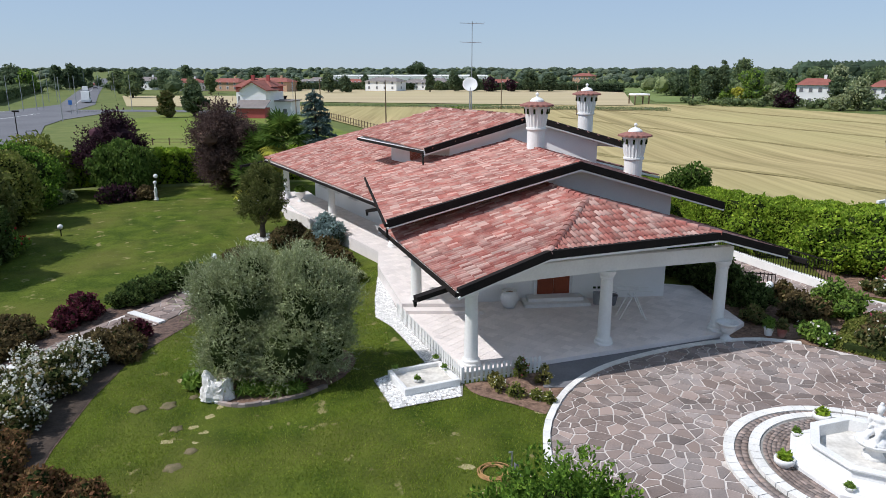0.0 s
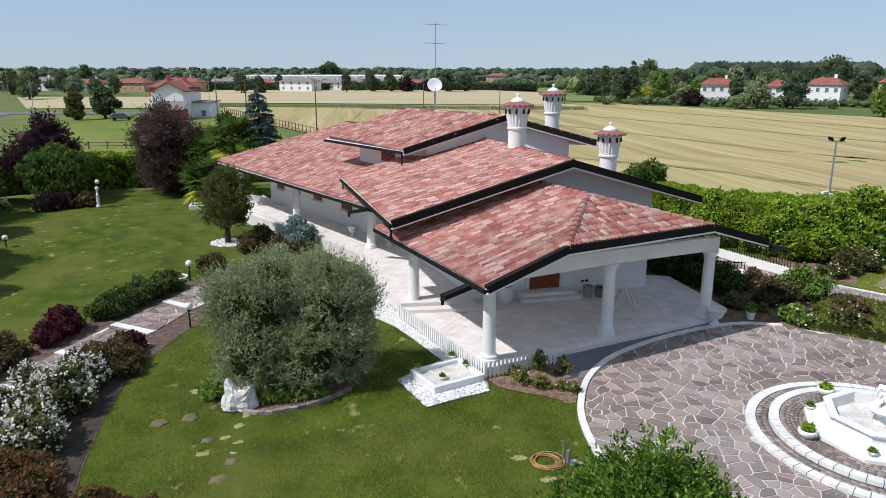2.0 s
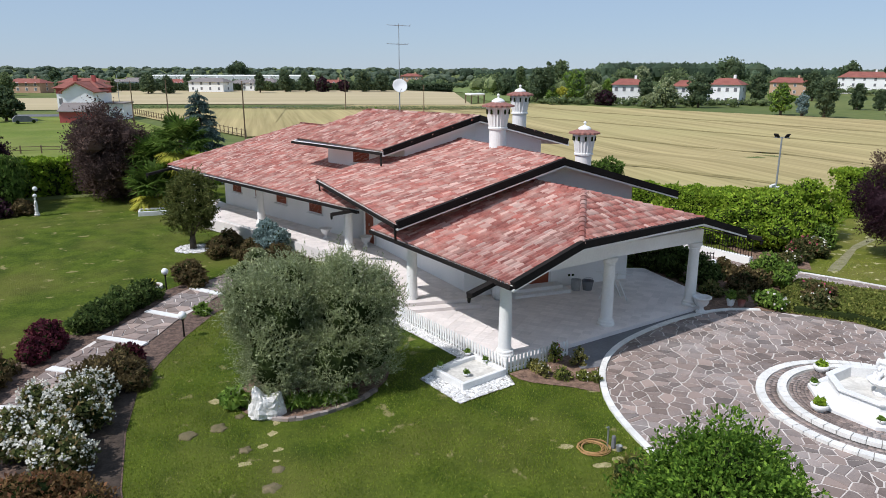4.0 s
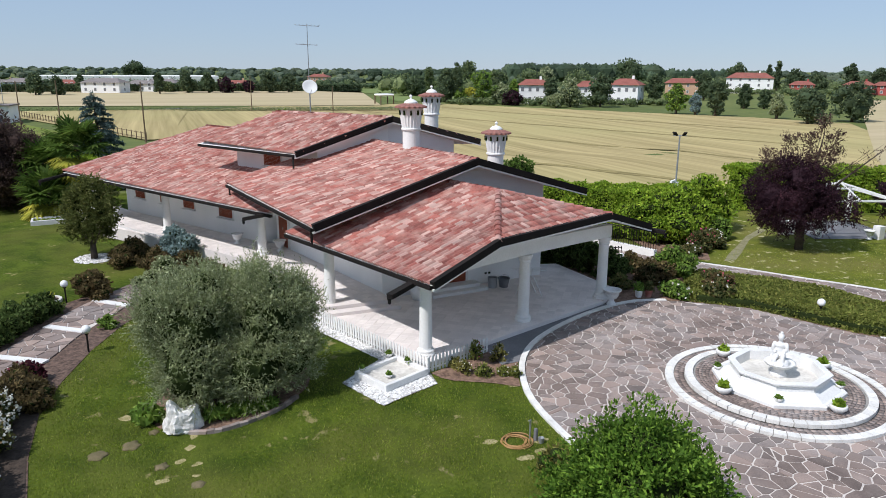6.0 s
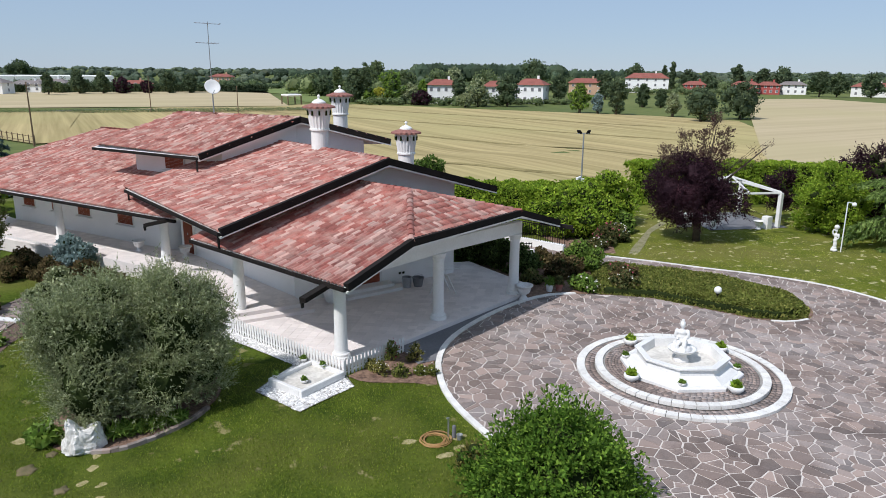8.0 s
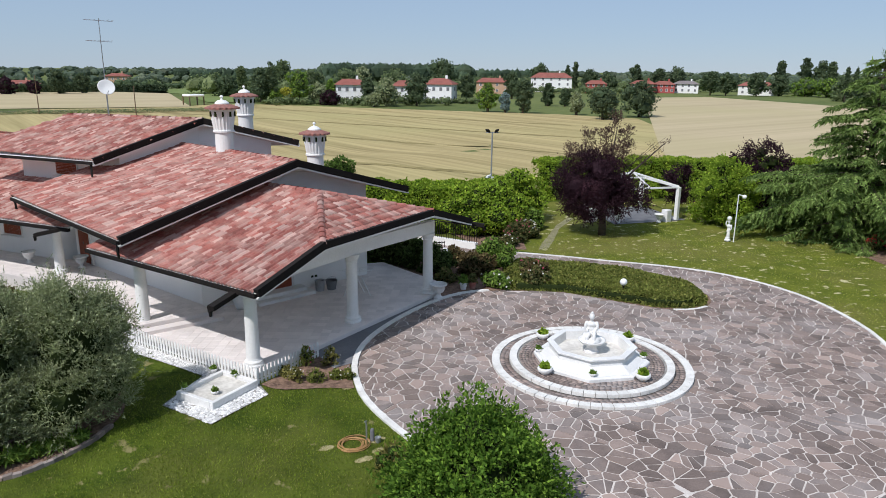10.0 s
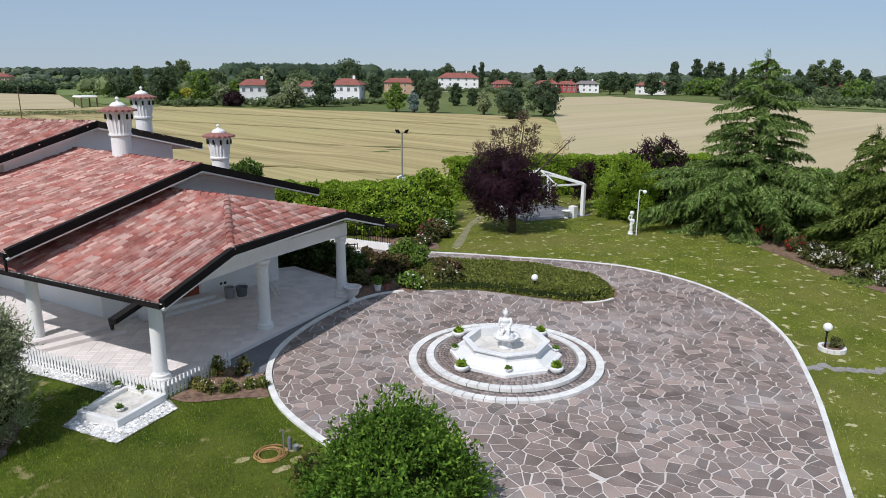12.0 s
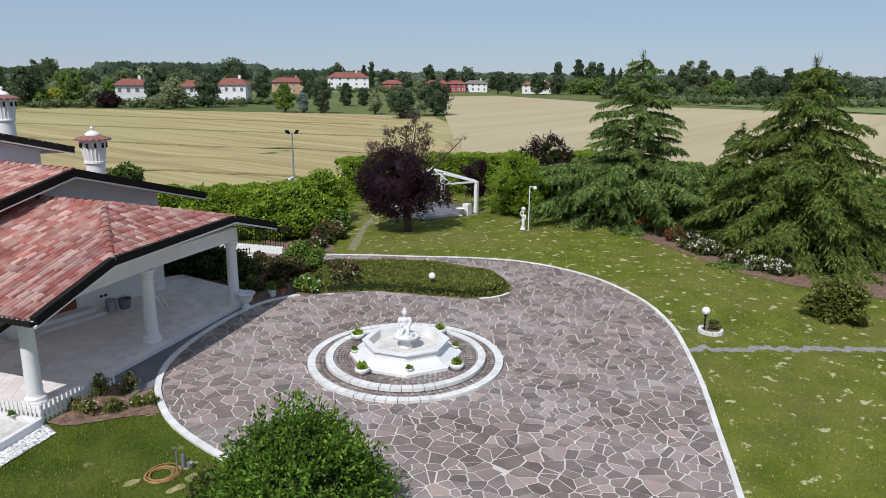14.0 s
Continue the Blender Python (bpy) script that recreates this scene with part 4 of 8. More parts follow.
PORCH_POLY = [(0.75, 21.75), (11.15, 25.55), (12.2, 26.6), (11.8, 31.5), (9.95, 32), (9.95, 30.0), (1.35, 29.1), (1.4, 28.05), (-1.75, 28.05)]
floor_part("floor_porch", PORCH_POLY, -0.4, PORCH, M_FLOOR, "pale tiled porch floor under the front roof")
TERR_POLY = [(-1.75, 28.05), (1.4, 28.05), (1.35, 29.1), (-1.6, 40.0), (-2.4, 40.6), (-9.9, 53.5), (-11.0, 56.0), (-13.3, 55.0), (-11.2, 48.6), (-9.2, 45.7), (-5.8, 40.6), (-3.5, 36.6), (-3.3, 33.9)]
floor_part("floor_terrace", TERR_POLY, -0.4, TERR, M_FLOOR, "raised tiled terrace along the villa")
floor_part("step_porch", [(-1.55, 27.55), (1.7, 27.55), (1.5, 28.03), (-1.7, 28.03)], 0.0, PORCH + 0.15, M_FLOOR, "tiled step from the porch up to the terrace")



# ---- villa details ----
def oriented(bm, x, y, z, deg):
    bmesh.ops.rotate(bm, verts=bm.verts[:], cent=(0, 0, 0), matrix=Matrix.Rotation(radians(deg), 3, "Z"))
    bmesh.ops.translate(bm, verts=bm.verts[:], vec=(x, y, z))
    return bm


def shutter_window(x, y, z, deg, w, h, sill=True):
    """A window closed by a brown shutter; its outer side faces -y before turning."""
    bm = box(bmesh.new(), -w / 2 - 0.06, -0.03, -0.06, w / 2 + 0.06, 0.05, h + 0.06)
    wdw = part("window", oriented(bm, x, y, z, deg), M_PAINT, villa, "window closed by a brown roller shutter")
    n = max(4, int(h / 0.07))
    for i in range(n):
        bm = box(bmesh.new(), -w / 2, -0.05, i * h / n + 0.004, w / 2, -0.032, (i + 1) * h / n - 0.004)
        part("slat", oriented(bm, x, y, z, deg), M_SHUTTER, wdw)
    if sill:
        bm = box(bmesh.new(), -w / 2 - 0.14, -0.2, -0.13, w / 2 + 0.14, 0.02, -0.065, 0.01)
        part("sill", oriented(bm, x, y, z, deg), M_MARBLE, wdw)


# wing wall runs from (-9.9, 53.5) to (-2.4, 40.6)
def on_wing(t):
    return -9.9 + 7.5 * t, 53.5 - 12.9 * t


WDEG = -59.8
for t, w, h in ((0.13, 1.15, 0.62), (0.32, 0.6, 0.62), (0.52, 1.15, 0.62), (0.78, 1.3, 0.72)):
    x, y = on_wing(t)
    shutter_window(x - 0.02, y - 0.01, 1.62 if h < 0.7 else 1.55, WDEG, w, h)
shutter_window(-1.55, 40.55, 4.92, WDEG, 1.45, 0.62)


def brown_door(x, y, z, deg, w, h, leaves):
    bm = box(bmesh.new(), -w / 2 - 0.14, -0.06, 0, w / 2 + 0.14, 0.04, h + 0.14)
    d = part("door", oriented(bm, x, y, z, deg), M_MARBLE, villa, "brown panelled door in a marble surround")
    for i in range(leaves):
        a, b = -w / 2 + i * w / leaves, -w / 2 + (i + 1) * w / leaves
        bm = box(bmesh.new(), a + 0.005, -0.09, 0.02, b - 0.005, -0.05, h, 0.01)
        lf = part("leaf", oriented(bm, x, y, z, deg), M_SHUTTER, d)
        for k in range(3):
            z0 = 0.15 + k * (h - 0.2) / 3
            bm = box(bmesh.new(), a + 0.1, -0.105, z0, b - 0.1, -0.088, z0 + (h - 0.2) / 3 - 0.12, 0.008)
            part("panel", oriented(bm, x, y, z, deg), M_SHUTTER, lf)
    bm = box(bmesh.new(), 0.06, -0.16, 1.02, 0.09, -0.09, 1.14, 0.005)
    part("handle", oriented(bm, x, y, z, deg), M_POLE, d, "steel handle")


brown_door(4.85, 29.42, PORCH + 0.3, 6, 1.45, 2.2, 2)
brown_door(-1.35, 38.95, TERR + 0.04, -74.6, 1.05, 2.3, 1)
for k, (d, h) in enumerate(((1.0, 0.15), (0.62, 0.3))):
    bm = box(bmesh.new(), -1.45 + 0.22 * k, -d, 0, 1.45 - 0.22 * k, -0.02, h, 0.015)
    part("door_step", oriented(bm, 4.85, 29.42, PORCH, 6), M_MARBLE, villa, "pale marble step before the porch door")
for x in (6.75, 6.95):
    bm = box(bmesh.new(), -0.06, -0.02, 0, 0.06, 0.02, 0.1, 0.008)
    part("socket", oriented(bm, x, 29.68, PORCH + 0.45, 6), M_CORE, villa)
for p in ((9.3, 29.9, 2.4), (3.7, 29.3, 2.2)):
    bm = box(bmesh.new(), -0.08, -0.06, 0, 0.08, 0.02, 0.14, 0.01)
    part("wall_lamp", oriented(bm, *p, 6), M_DARKMETAL, villa)


def spout(p, q, w=0.26):
    """A long open gutter arm that sheds rain clear of the eaves, ending in a turned drip."""
    bm = beam(bmesh.new(), p, q, w, 0.16)
    sp = part("gutter_arm", bm, M_DARKMETAL, villa, "dark metal gutter arm reaching past the eaves")
    bm = bmesh.new()
    lathe(bm, [(0.03, -0.2), (0.05, -0.18), (0.06, -0.06), (0.09, 0.0)], q[0], q[1], q[2] - 0.14, 12)
    part("drip", bm, M_DARKMETAL, sp)


spout((0.3, 21.6, 3.4), (-0.88, 20.92, 3.2))
spout((-3.0, 34.5, 3.4), (-3.9, 35.15, 3.15))
spout((-13.4, 53.0, 3.35), (-14.7, 50.6, 3.3), 0.2)
spout((12.5, 26.3, 3.4), (13.7, 25.3, 3.2), 0.2)


def downpipe(pts):
    bm = tube(bmesh.new(), pts, 0.05, 8)
    part("downpipe", bm, M_DARKMETAL, villa, "dark metal rain pipe", smooth=True)


downpipe([(-1.05, 36.75, 5.85), (-1.05, 36.75, 5.2), (-1.15, 36.65, 4.95), (-1.7, 36.3, 4.72)])
downpipe([(-2.2, 26.75, 4.22), (-2.2, 26.75, 3.75), (-2.15, 26.95, 3.6)])
downpipe([(-4.2, 38.3, 4.22), (-4.2, 38.3, 3.8), (-3.9, 38.4, 3.7)])

bm = lathe(bmesh.new(), [(0.12, 0), (0.12, 0.25), (0.0, 0.26)], -6.75, 50.1, 4.35, 12)
part("vent_pipe", bm, M_DARKMETAL, villa, "short dark vent pipe on the wing roof")


def dish_and_mast():
    d = thing("satellite_dish", "round white satellite dish on a roof mast", "dish", (1.72, 45.6, 7.4))
    part("mast", tube(bmesh.new(), [(1.72, 45.6, 7.0), (1.72, 45.6, 8.9)], 0.04, 8), M_POLE, d)
    bm = lathe(bmesh.new(), [(0.0, 0.0), (0.25, 0.025), (0.46, 0.09), (0.48, 0.11), (0.45, 0.11), (0.25, 0.045), (0.0, 0.02)], seg=28)
    bmesh.ops.rotate(bm, verts=bm.verts[:], cent=(0, 0, 0), matrix=Matrix.Rotation(radians(62), 3, "X"))
    bmesh.ops.translate(bm, verts=bm.verts[:], vec=(1.72, 45.55, 9.1))
    part("reflector", bm, M_PAINT, d, smooth=True)
    part("feed_arm", tube(bmesh.new(), [(1.72, 45.5, 8.7), (1.72, 44.95, 8.95)], 0.02, 6), M_POLE, d)
    a = thing("aerial", "tall thin television aerial on the villa's roof", "aerial", (1.85, 46.3, 7.4))
    part("mast", tube(bmesh.new(), [(1.85, 46.3, 7.0), (1.85, 46.3, 13.0)], [0.035, 0.022], 6), M_POLE, a)
    for z, k0, k1 in ((12.9, -0.75, 0.75), (11.75, -0.75, 0.6)):
        part("boom", tube(bmesh.new(), [(1.85 + k0, 46.3, z), (1.85 + k1, 46.25, z - 0.05)], 0.016, 5), M_POLE, a)
        for i in range(7):
            x = 1.85 + k0 + (k1 - k0) * i / 6
            part("element", tube(bmesh.new(), [(x, 46.0, z + 0.01), (x, 46.6, z + 0.01)], 0.01, 4), M_POLE, a)


dish_and_mast()


# ---- terrace things ----
def urn(x, y, z, s, label, plant=None, mat=None):
    t = thing("urn", label, "urn", (x, y, z))
    bm = bmesh.new()
    lathe(bm, [(0.24, 0), (0.24, 0.06), (0.2, 0.08), (0.13, 0.16), (0.11, 0.24), (0.15, 0.3), (0.26, 0.36), (0.32, 0.5), (0.34, 0.66), (0.44, 0.72), (0.45, 0.77), (0.4, 0.78), (0.34, 0.6), (0.0, 0.52)], seg=28, wave=0.0)
    for v in bm.verts:
        v.co = Vector((x + v.co.x * s, y + v.co.y * s, z + v.co.z * s))
    part("vase", bm, mat or M_MARBLE, t, smooth=True)
    bm = lathe(bmesh.new(), [(0.0, 0.53 * s), (0.3 * s, 0.55 * s), (0.3 * s, 0.56 * s), (0.0, 0.58 * s)], x, y, z, 16)
    part("soil", bm, M_SOIL, t)
    if plant:
        pts, nor = blob_points([(x, y, z + 0.95 * s, 0.35 * s, 0.35 * s, 0.28 * s)], 500, 0.7)
        arrays("plant", *leaf_cards(pts, nor, 0.12), plant, t)
    return t


urn(10.9, 25.15, 0.05, 0.92, "large white footed urn by the porch column")
urn(-3.75, 40.75, TERR, 0.8, "large white footed urn on the terrace")
urn(-10.6, 51.2, TERR, 1.0, "white planter urn at the end of the terrace", L_GREEN)
urn(-1.75, 38.2, TERR, 0.8, "white urn beside the entrance door")


def jar(x, y, z):
    t = thing("jar", "bulbous pale stone jar beside the porch door", "jar", (x, y, z))
    bm = lathe(bmesh.new(), [(0.24, 0), (0.33, 0.18), (0.38, 0.4), (0.34, 0.58), (0.27, 0.66), (0.33, 0.72), (0.33, 0.76), (0.26, 0.76), (0.2, 0.66), (0.0, 0.6)], x, y, z, 28, 0.02, 14)
    part("body", bm, M_MARBLE, t, smooth=True)
    part("soil", lathe(bmesh.new(), [(0.0, 0.62), (0.22, 0.66), (0.0, 0.68)], x, y, z, 14), M_SOIL, t)


jar(2.85, 28.5, PORCH)


def bin_(x, y, z):
    t = thing("waste_bin", "open steel bin on the porch floor", "bin", (x, y, z))
    part("body", lathe(bmesh.new(), [(0.2, 0), (0.23, 0.5), (0.24, 0.5), (0.23, 0.52), (0.2, 0.48), (0.17, 0.05), (0.0, 0.04)], x, y, z, 24), M_POLE, t)


bin_(6.75, 28.9, PORCH)


def bucket(x, y, z):
    t = thing("bucket", "dark grey bucket beside the steel bin", "bucket", (x, y, z))
    part("body", lathe(bmesh.new(), [(0.2, 0), (0.27, 0.42), (0.29, 0.42), (0.29, 0.45), (0.25, 0.43), (0.19, 0.06), (0.0, 0.05)], x, y, z, 24), M_SLATE, t)
    part("handle", tube(bmesh.new(), [(x - 0.27, y, z + 0.4), (x - 0.22, y, z + 0.55), (x, y, z + 0.62), (x + 0.22, y, z + 0.55), (x + 0.27, y, z + 0.4)], 0.01, 5), M_POLE, t)


bucket(7.3, 28.8, PORCH)


def airer(x, y, z):
    """A folding drying rack: two crossed pairs of legs under a rail frame."""
    t = thing("drying_rack", "white folding drying rack on the porch", "rack", (x, y, z))
    for dy in (-0.28, 0.28):
        for s in (-1, 1):
            part("leg", tube(bmesh.new(), [(x + s * 0.55, y + dy, z), (x + s * 0.1, y + dy, z + 0.95)], 0.024, 6), M_PAINT, t)
        part("rail", tube(bmesh.new(), [(x - 0.75, y + dy, z + 1.3), (x + 0.75, y + dy, z + 1.22)], 0.02, 6), M_PAINT, t)
    for k in range(5):
        xx = x - 0.6 + 0.3 * k
        part("rung", tube(bmesh.new(), [(xx, y - 0.28, z + 1.28 - 0.02 * k), (xx, y + 0.28, z + 1.28 - 0.02 * k)], 0.008, 5), M_PAINT, t)
    for s in (-1, 1):
        part("strut", tube(bmesh.new(), [(x + s * 0.1, y - 0.28, z + 0.95), (x + s * 0.12, y + 0.28, z + 0.95)], 0.018, 5), M_PAINT, t)
        part("strut", tube(bmesh.new(), [(x + s * 0.1, y, z + 0.95), (x + s * 0.16, y, z + 1.26)], 0.018, 5), M_PAINT, t)


airer(7.75, 27.15, PORCH)


def picket_fence(line, z, label, h=0.5, step=0.165, back=None):
    t = thing("picket_fence", label, "fence", (line[0][0], line[0][1], z))
    for (xa, ya), (xb, yb) in zip(line, line[1:]):
        L = math.hypot(xb - xa, yb - ya)
        deg = math.degrees(math.atan2(yb - ya, xb - xa))
        for zz in (0.1, 0.34):
            bm = box(bmesh.new(), 0, 0.012, zz, L, 0.035, zz + 0.05)
            part("rail", oriented(bm, xa, ya, z, deg), M_PAINT, t)
        n = int(L / step)
        me = bpy.data.meshes.new("picket")
        bm = bmesh.new()
        w = 0.046
        vs = [(-w, -0.01, 0), (w, -0.01, 0), (w, -0.01, h - 0.06), (0, -0.01, h), (-w, -0.01, h - 0.06)]
        a = [bm.verts.new(v) for v in vs]
        b = [bm.verts.new((v[0], 0.01, v[2])) for v in vs]
        bm.faces.new(a)
        bm.faces.new(b[::-1])
        for i in range(5):
            bm.faces.new((a[i], b[i], b[(i + 1) % 5], a[(i + 1) % 5]))
        bm.to_mesh(me)
        me.materials.append(M_PAINT)
        for i in range(n + 1):
            ob = new("picket", me)
            ob.parent = t
            k = (i + 0.3) * step
            ob.matrix_local = Matrix.Translation((xa - line[0][0] + (xb - xa) / L * k, ya - line[0][1] + (yb - ya) / L * k, 0)) @ Matrix.Rotation(radians(deg), 4, "Z")
    return t


picket_fence([(-1.95, 27.9), (0.62, 21.35)], 0.0, "low white picket fence along the porch edge", 0.62)
picket_fence([(0.62, 21.35), (3.4, 22.3)], 0.0, "low white picket fence at the porch corner by the roses", 0.62)
picket_fence([(-13.0, 53.6), (-10.2, 47.6), (-7.4, 43.2)], 0.05, "low white picket fence along the wing terrace", 0.6)

# slab strip between porch and paving; its dark tone stands for the roof's shadow
floor_part("floor_slate_strip", [(3.3, 21.0), (4.15, 21.0), (4.9, 22.0), (5.8, 22.75), (6.9, 23.4), (8.4, 24.2), (10.1, 24.85), (11.4, 25.2), (11.15, 25.5), (3.4, 22.7)], -0.1, 0.05, M_SLATE, "grey slab strip between porch and paving, darkened as in the roof's shadow")


# ---- fountain ----
def ring_blocks(parent, r0, r1, z0, z1, n, mat, name):
    cx, cy = FOUNTAIN
    for i in range(n):
        a0, a1 = 2 * math.pi * (i + 0.03) / n, 2 * math.pi * (i + 0.97) / n
        poly = [(cx + r * math.cos(a), cy + r * math.sin(a)) for r, a in ((r0, a0), (r1, a0), (r1, (a0 + a1) / 2), (r1, a1), (r0, a1), (r0, (a0 + a1) / 2))]
        part(name, prism(bmesh.new(), poly, z0, z1), mat, parent)


def fountain():
    cx, cy = FOUNTAIN
    t = thing("fountain", "white marble octagonal fountain on two round steps", "fountain", (cx, cy, 0))
    part("step", lathe(bmesh.new(), [(3.5, 0), (3.5, 0.09), (0.0, 0.09)], cx, cy, 0, 72), M_GRIT, t)
    part("platform", lathe(bmesh.new(), [(2.88, 0.06), (2.88, 0.2), (0.0, 0.2)], cx, cy, 0, 72), M_GRIT, t)
    ring_blocks(t, 3.28, 3.56, 0.03, 0.13, 60, M_KERB, "kerb_stone")
    ring_blocks(t, 2.65, 2.92, 0.12, 0.25, 48, M_KERB, "kerb_stone")
    # brick-sized setts on the tread and the platform
    vs, fs = [], []
    for r0, r1, z in [(2.94, 3.26, 0.09)] + [(0.3 + 0.228 * k, 0.52 + 0.228 * k, 0.2) for k in range(6, 10)]:
        rows = 2 if r0 > 2.9 else 2
        for q in range(rows):
            a, b = r0 + (r1 - r0) * q / rows, r0 + (r1 - r0) * (q + 1) / rows - 0.007
            n = int(2 * math.pi * a / 0.19)
            for i in range(n):
                t0, t1 = 2 * math.pi * (i + 0.5 * (q % 2)) / n, 2 * math.pi * (i + 0.965 + 0.5 * (q % 2)) / n
                o = len(vs)
                for zz in (z, z + 0.018):
                    vs += [(cx + r * math.cos(u), cy + r * math.sin(u), zz) for r, u in ((a, t0), (b, t0), (b, t1), (a, t1))]
                fs += [(o + 4, o + 5, o + 6, o + 7), (o, o + 1, o + 5, o + 4), (o + 1, o + 2, o + 6, o + 5), (o + 2, o + 3, o + 7, o + 6), (o + 3, o, o + 4, o + 7)]
    arrays("sett", vs, fs, M_STONE_I, t, kind="stuff")
    turn = radians(220.7 - 360)

    def octo(profile):
        bm = bmesh.new()
        rings = [[bm.verts.new((cx + r * math.cos(turn + k * math.pi / 4), cy + r * math.sin(turn + k * math.pi / 4), z)) for k in range(8)] for r, z in profile]
        for a, b in zip(rings, rings[1:]):
            for i in range(8):
                bm.faces.new((a[i], a[(i + 1) % 8], b[(i + 1) % 8], b[i]))
        bm.faces.new(rings[0][::-1])
        bm.faces.new(rings[-1])
        bmesh.ops.bevel(bm, geom=bm.edges[:], offset=0.008, segments=1, affect="EDGES")
        return bm
    part("plinth", octo([(2.06, 0.2), (2.06, 0.32), (2.0, 0.36)]), M_MARBLE, t)
    part("basin", octo([(1.9, 0.36), (1.62, 0.5), (1.52, 0.56), (1.5, 0.74), (1.6, 0.78), (1.6, 0.84), (1.36, 0.84), (1.34, 0.5)]), M_MARBLE, t)
    part("basin_floor", octo([(1.33, 0.48), (1.33, 0.52)]), M_BASIN, t, "stained dry basin floor")
    part("pedestal", lathe(bmesh.new(), [(0.3, 0.5), (0.22, 0.6), (0.16, 0.75), (0.3, 0.84)], cx, cy, 0, 20), M_MARBLE, t, smooth=True)
    part("bowl", lathe(bmesh.new(), [(0.22, 0.8), (0.38, 0.86), (0.47, 0.95), (0.49, 0.99), (0.44, 0.98), (0.3, 0.94), (0.0, 0.93)], cx, cy, 0, 48, 0.03, 12), M_MARBLE, t, smooth=True)
    return t


fountain()


def figure(name, label, x, y, z, scale, lumps, deg=0):
    """A stone figure as one plain mesh of rounded masses."""
    bm = bmesh.new()
    c, s = math.cos(radians(deg)), math.sin(radians(deg))
    for px, py, pz, rx, ry, rz in lumps:
        res = bmesh.ops.create_icosphere(bm, subdivisions=2, radius=1.0)
        for v in res["verts"]:
            q = Vector((px + v.co.x * rx, py + v.co.y * ry, pz + v.co.z * rz)) * scale
            v.co = Vector((x + q.x * c - q.y * s, y + q.x * s + q.y * c, z + q.z))
    ob = part(name, bm, M_MARBLE, smooth=True)
    skin = ob.modifiers.new("skin", "REMESH")
    skin.mode, skin.voxel_size, skin.use_smooth_shade = "VOXEL", 0.016, True
    return tagged(ob, label, "statue")


SEATED = [(0.05, 0, 0.05, 0.4, 0.36, 0.1), (0.2, 0.12, 0.1, 0.16, 0.18, 0.1), (-0.15, -0.12, 0.1, 0.18, 0.16, 0.12), (-0.06, 0, 0.2, 0.19, 0.2, 0.13), (0.13, 0.1, 0.27, 0.21, 0.085, 0.085), (0.13, -0.09, 0.25, 0.2, 0.085, 0.085),
          (0.3, 0.1, 0.17, 0.075, 0.07, 0.14), (0.3, -0.13, 0.15, 0.075, 0.07, 0.13), (0.37, 0.1, 0.06, 0.1, 0.05, 0.045), (0.37, -0.15, 0.06, 0.1, 0.05, 0.045), (-0.06, 0, 0.4, 0.12, 0.145, 0.17), (-0.05, 0, 0.54, 0.12, 0.165, 0.11),
          (-0.05, 0.16, 0.58, 0.065, 0.065, 0.065), (-0.05, -0.16, 0.58, 0.065, 0.065, 0.065), (-0.01, 0.195, 0.47, 0.05, 0.05, 0.14), (-0.01, -0.195, 0.47, 0.05, 0.05, 0.14), (0.1, 0.13, 0.37, 0.13, 0.045, 0.045), (0.1, -0.13, 0.37, 0.13, 0.045, 0.045),
          (-0.04, 0, 0.67, 0.05, 0.05, 0.06), (-0.02, 0, 0.79, 0.085, 0.08, 0.105), (-0.06, 0, 0.83, 0.09, 0.09, 0.085), (-0.06, 0, 0.93, 0.05, 0.05, 0.05)]
figure("seated_statue", "seated white stone figure on the fountain's bowl", FOUNTAIN[0] + 0.05, FOUNTAIN[1] + 0.1, 0.92, 1.08, SEATED, 222)
STANDING = [(0, 0, 0.1, 0.2, 0.2, 0.12), (0, 0, 0.24, 0.15, 0.15, 0.1), (0.02, 0.02, 0.45, 0.12, 0.11, 0.26), (0, 0, 0.68, 0.13, 0.12, 0.14), (-0.01, 0, 0.84, 0.1, 0.09, 0.12), (0, 0, 0.99, 0.11, 0.13, 0.13), (0, 0.14, 1.05, 0.055, 0.055, 0.055), (0, -0.14, 1.05, 0.055, 0.055, 0.055),
            (0.05, 0.17, 0.93, 0.05, 0.045, 0.14), (0.1, 0.12, 0.8, 0.09, 0.045, 0.045), (0.03, -0.17, 1.16, 0.045, 0.045, 0.14), (0.03, -0.11, 1.3, 0.045, 0.08, 0.04), (0, 0, 1.16, 0.045, 0.045, 0.06), (0.01, 0, 1.27, 0.08, 0.075, 0.1)]


def pot(x, y, z, r, label, plant=True, group=""):
    t = thing("flower_bowl", label, "planter", (x, y, z), group)
    part("bowl", lathe(bmesh.new(), [(r * 0.55, 0), (r * 0.6, 0.03), (r * 0.95, r * 0.45), (r, r * 0.8), (r * 0.92, r * 0.95), (r * 0.8, r * 0.95), (r * 0.7, r * 0.75), (0, r * 0.7)], x, y, z, 24), M_MARBLE, t, smooth=True)
    part("soil", lathe(bmesh.new(), [(0, r * 0.72), (r * 0.75, r * 0.78), (0, r * 0.84)], x, y, z, 14), M_SOIL, t)
    pts, nor = blob_points([(x, y, z + r * 1.08, r * 0.6, r * 0.6, r * 0.42)], int(360 * min(1, r * 2.5)), 0.9)
    arrays("plant", *leaf_cards(pts, nor, 0.1, long=2.0), L_HEDGE if plant else L_GREEN, t)
    return t


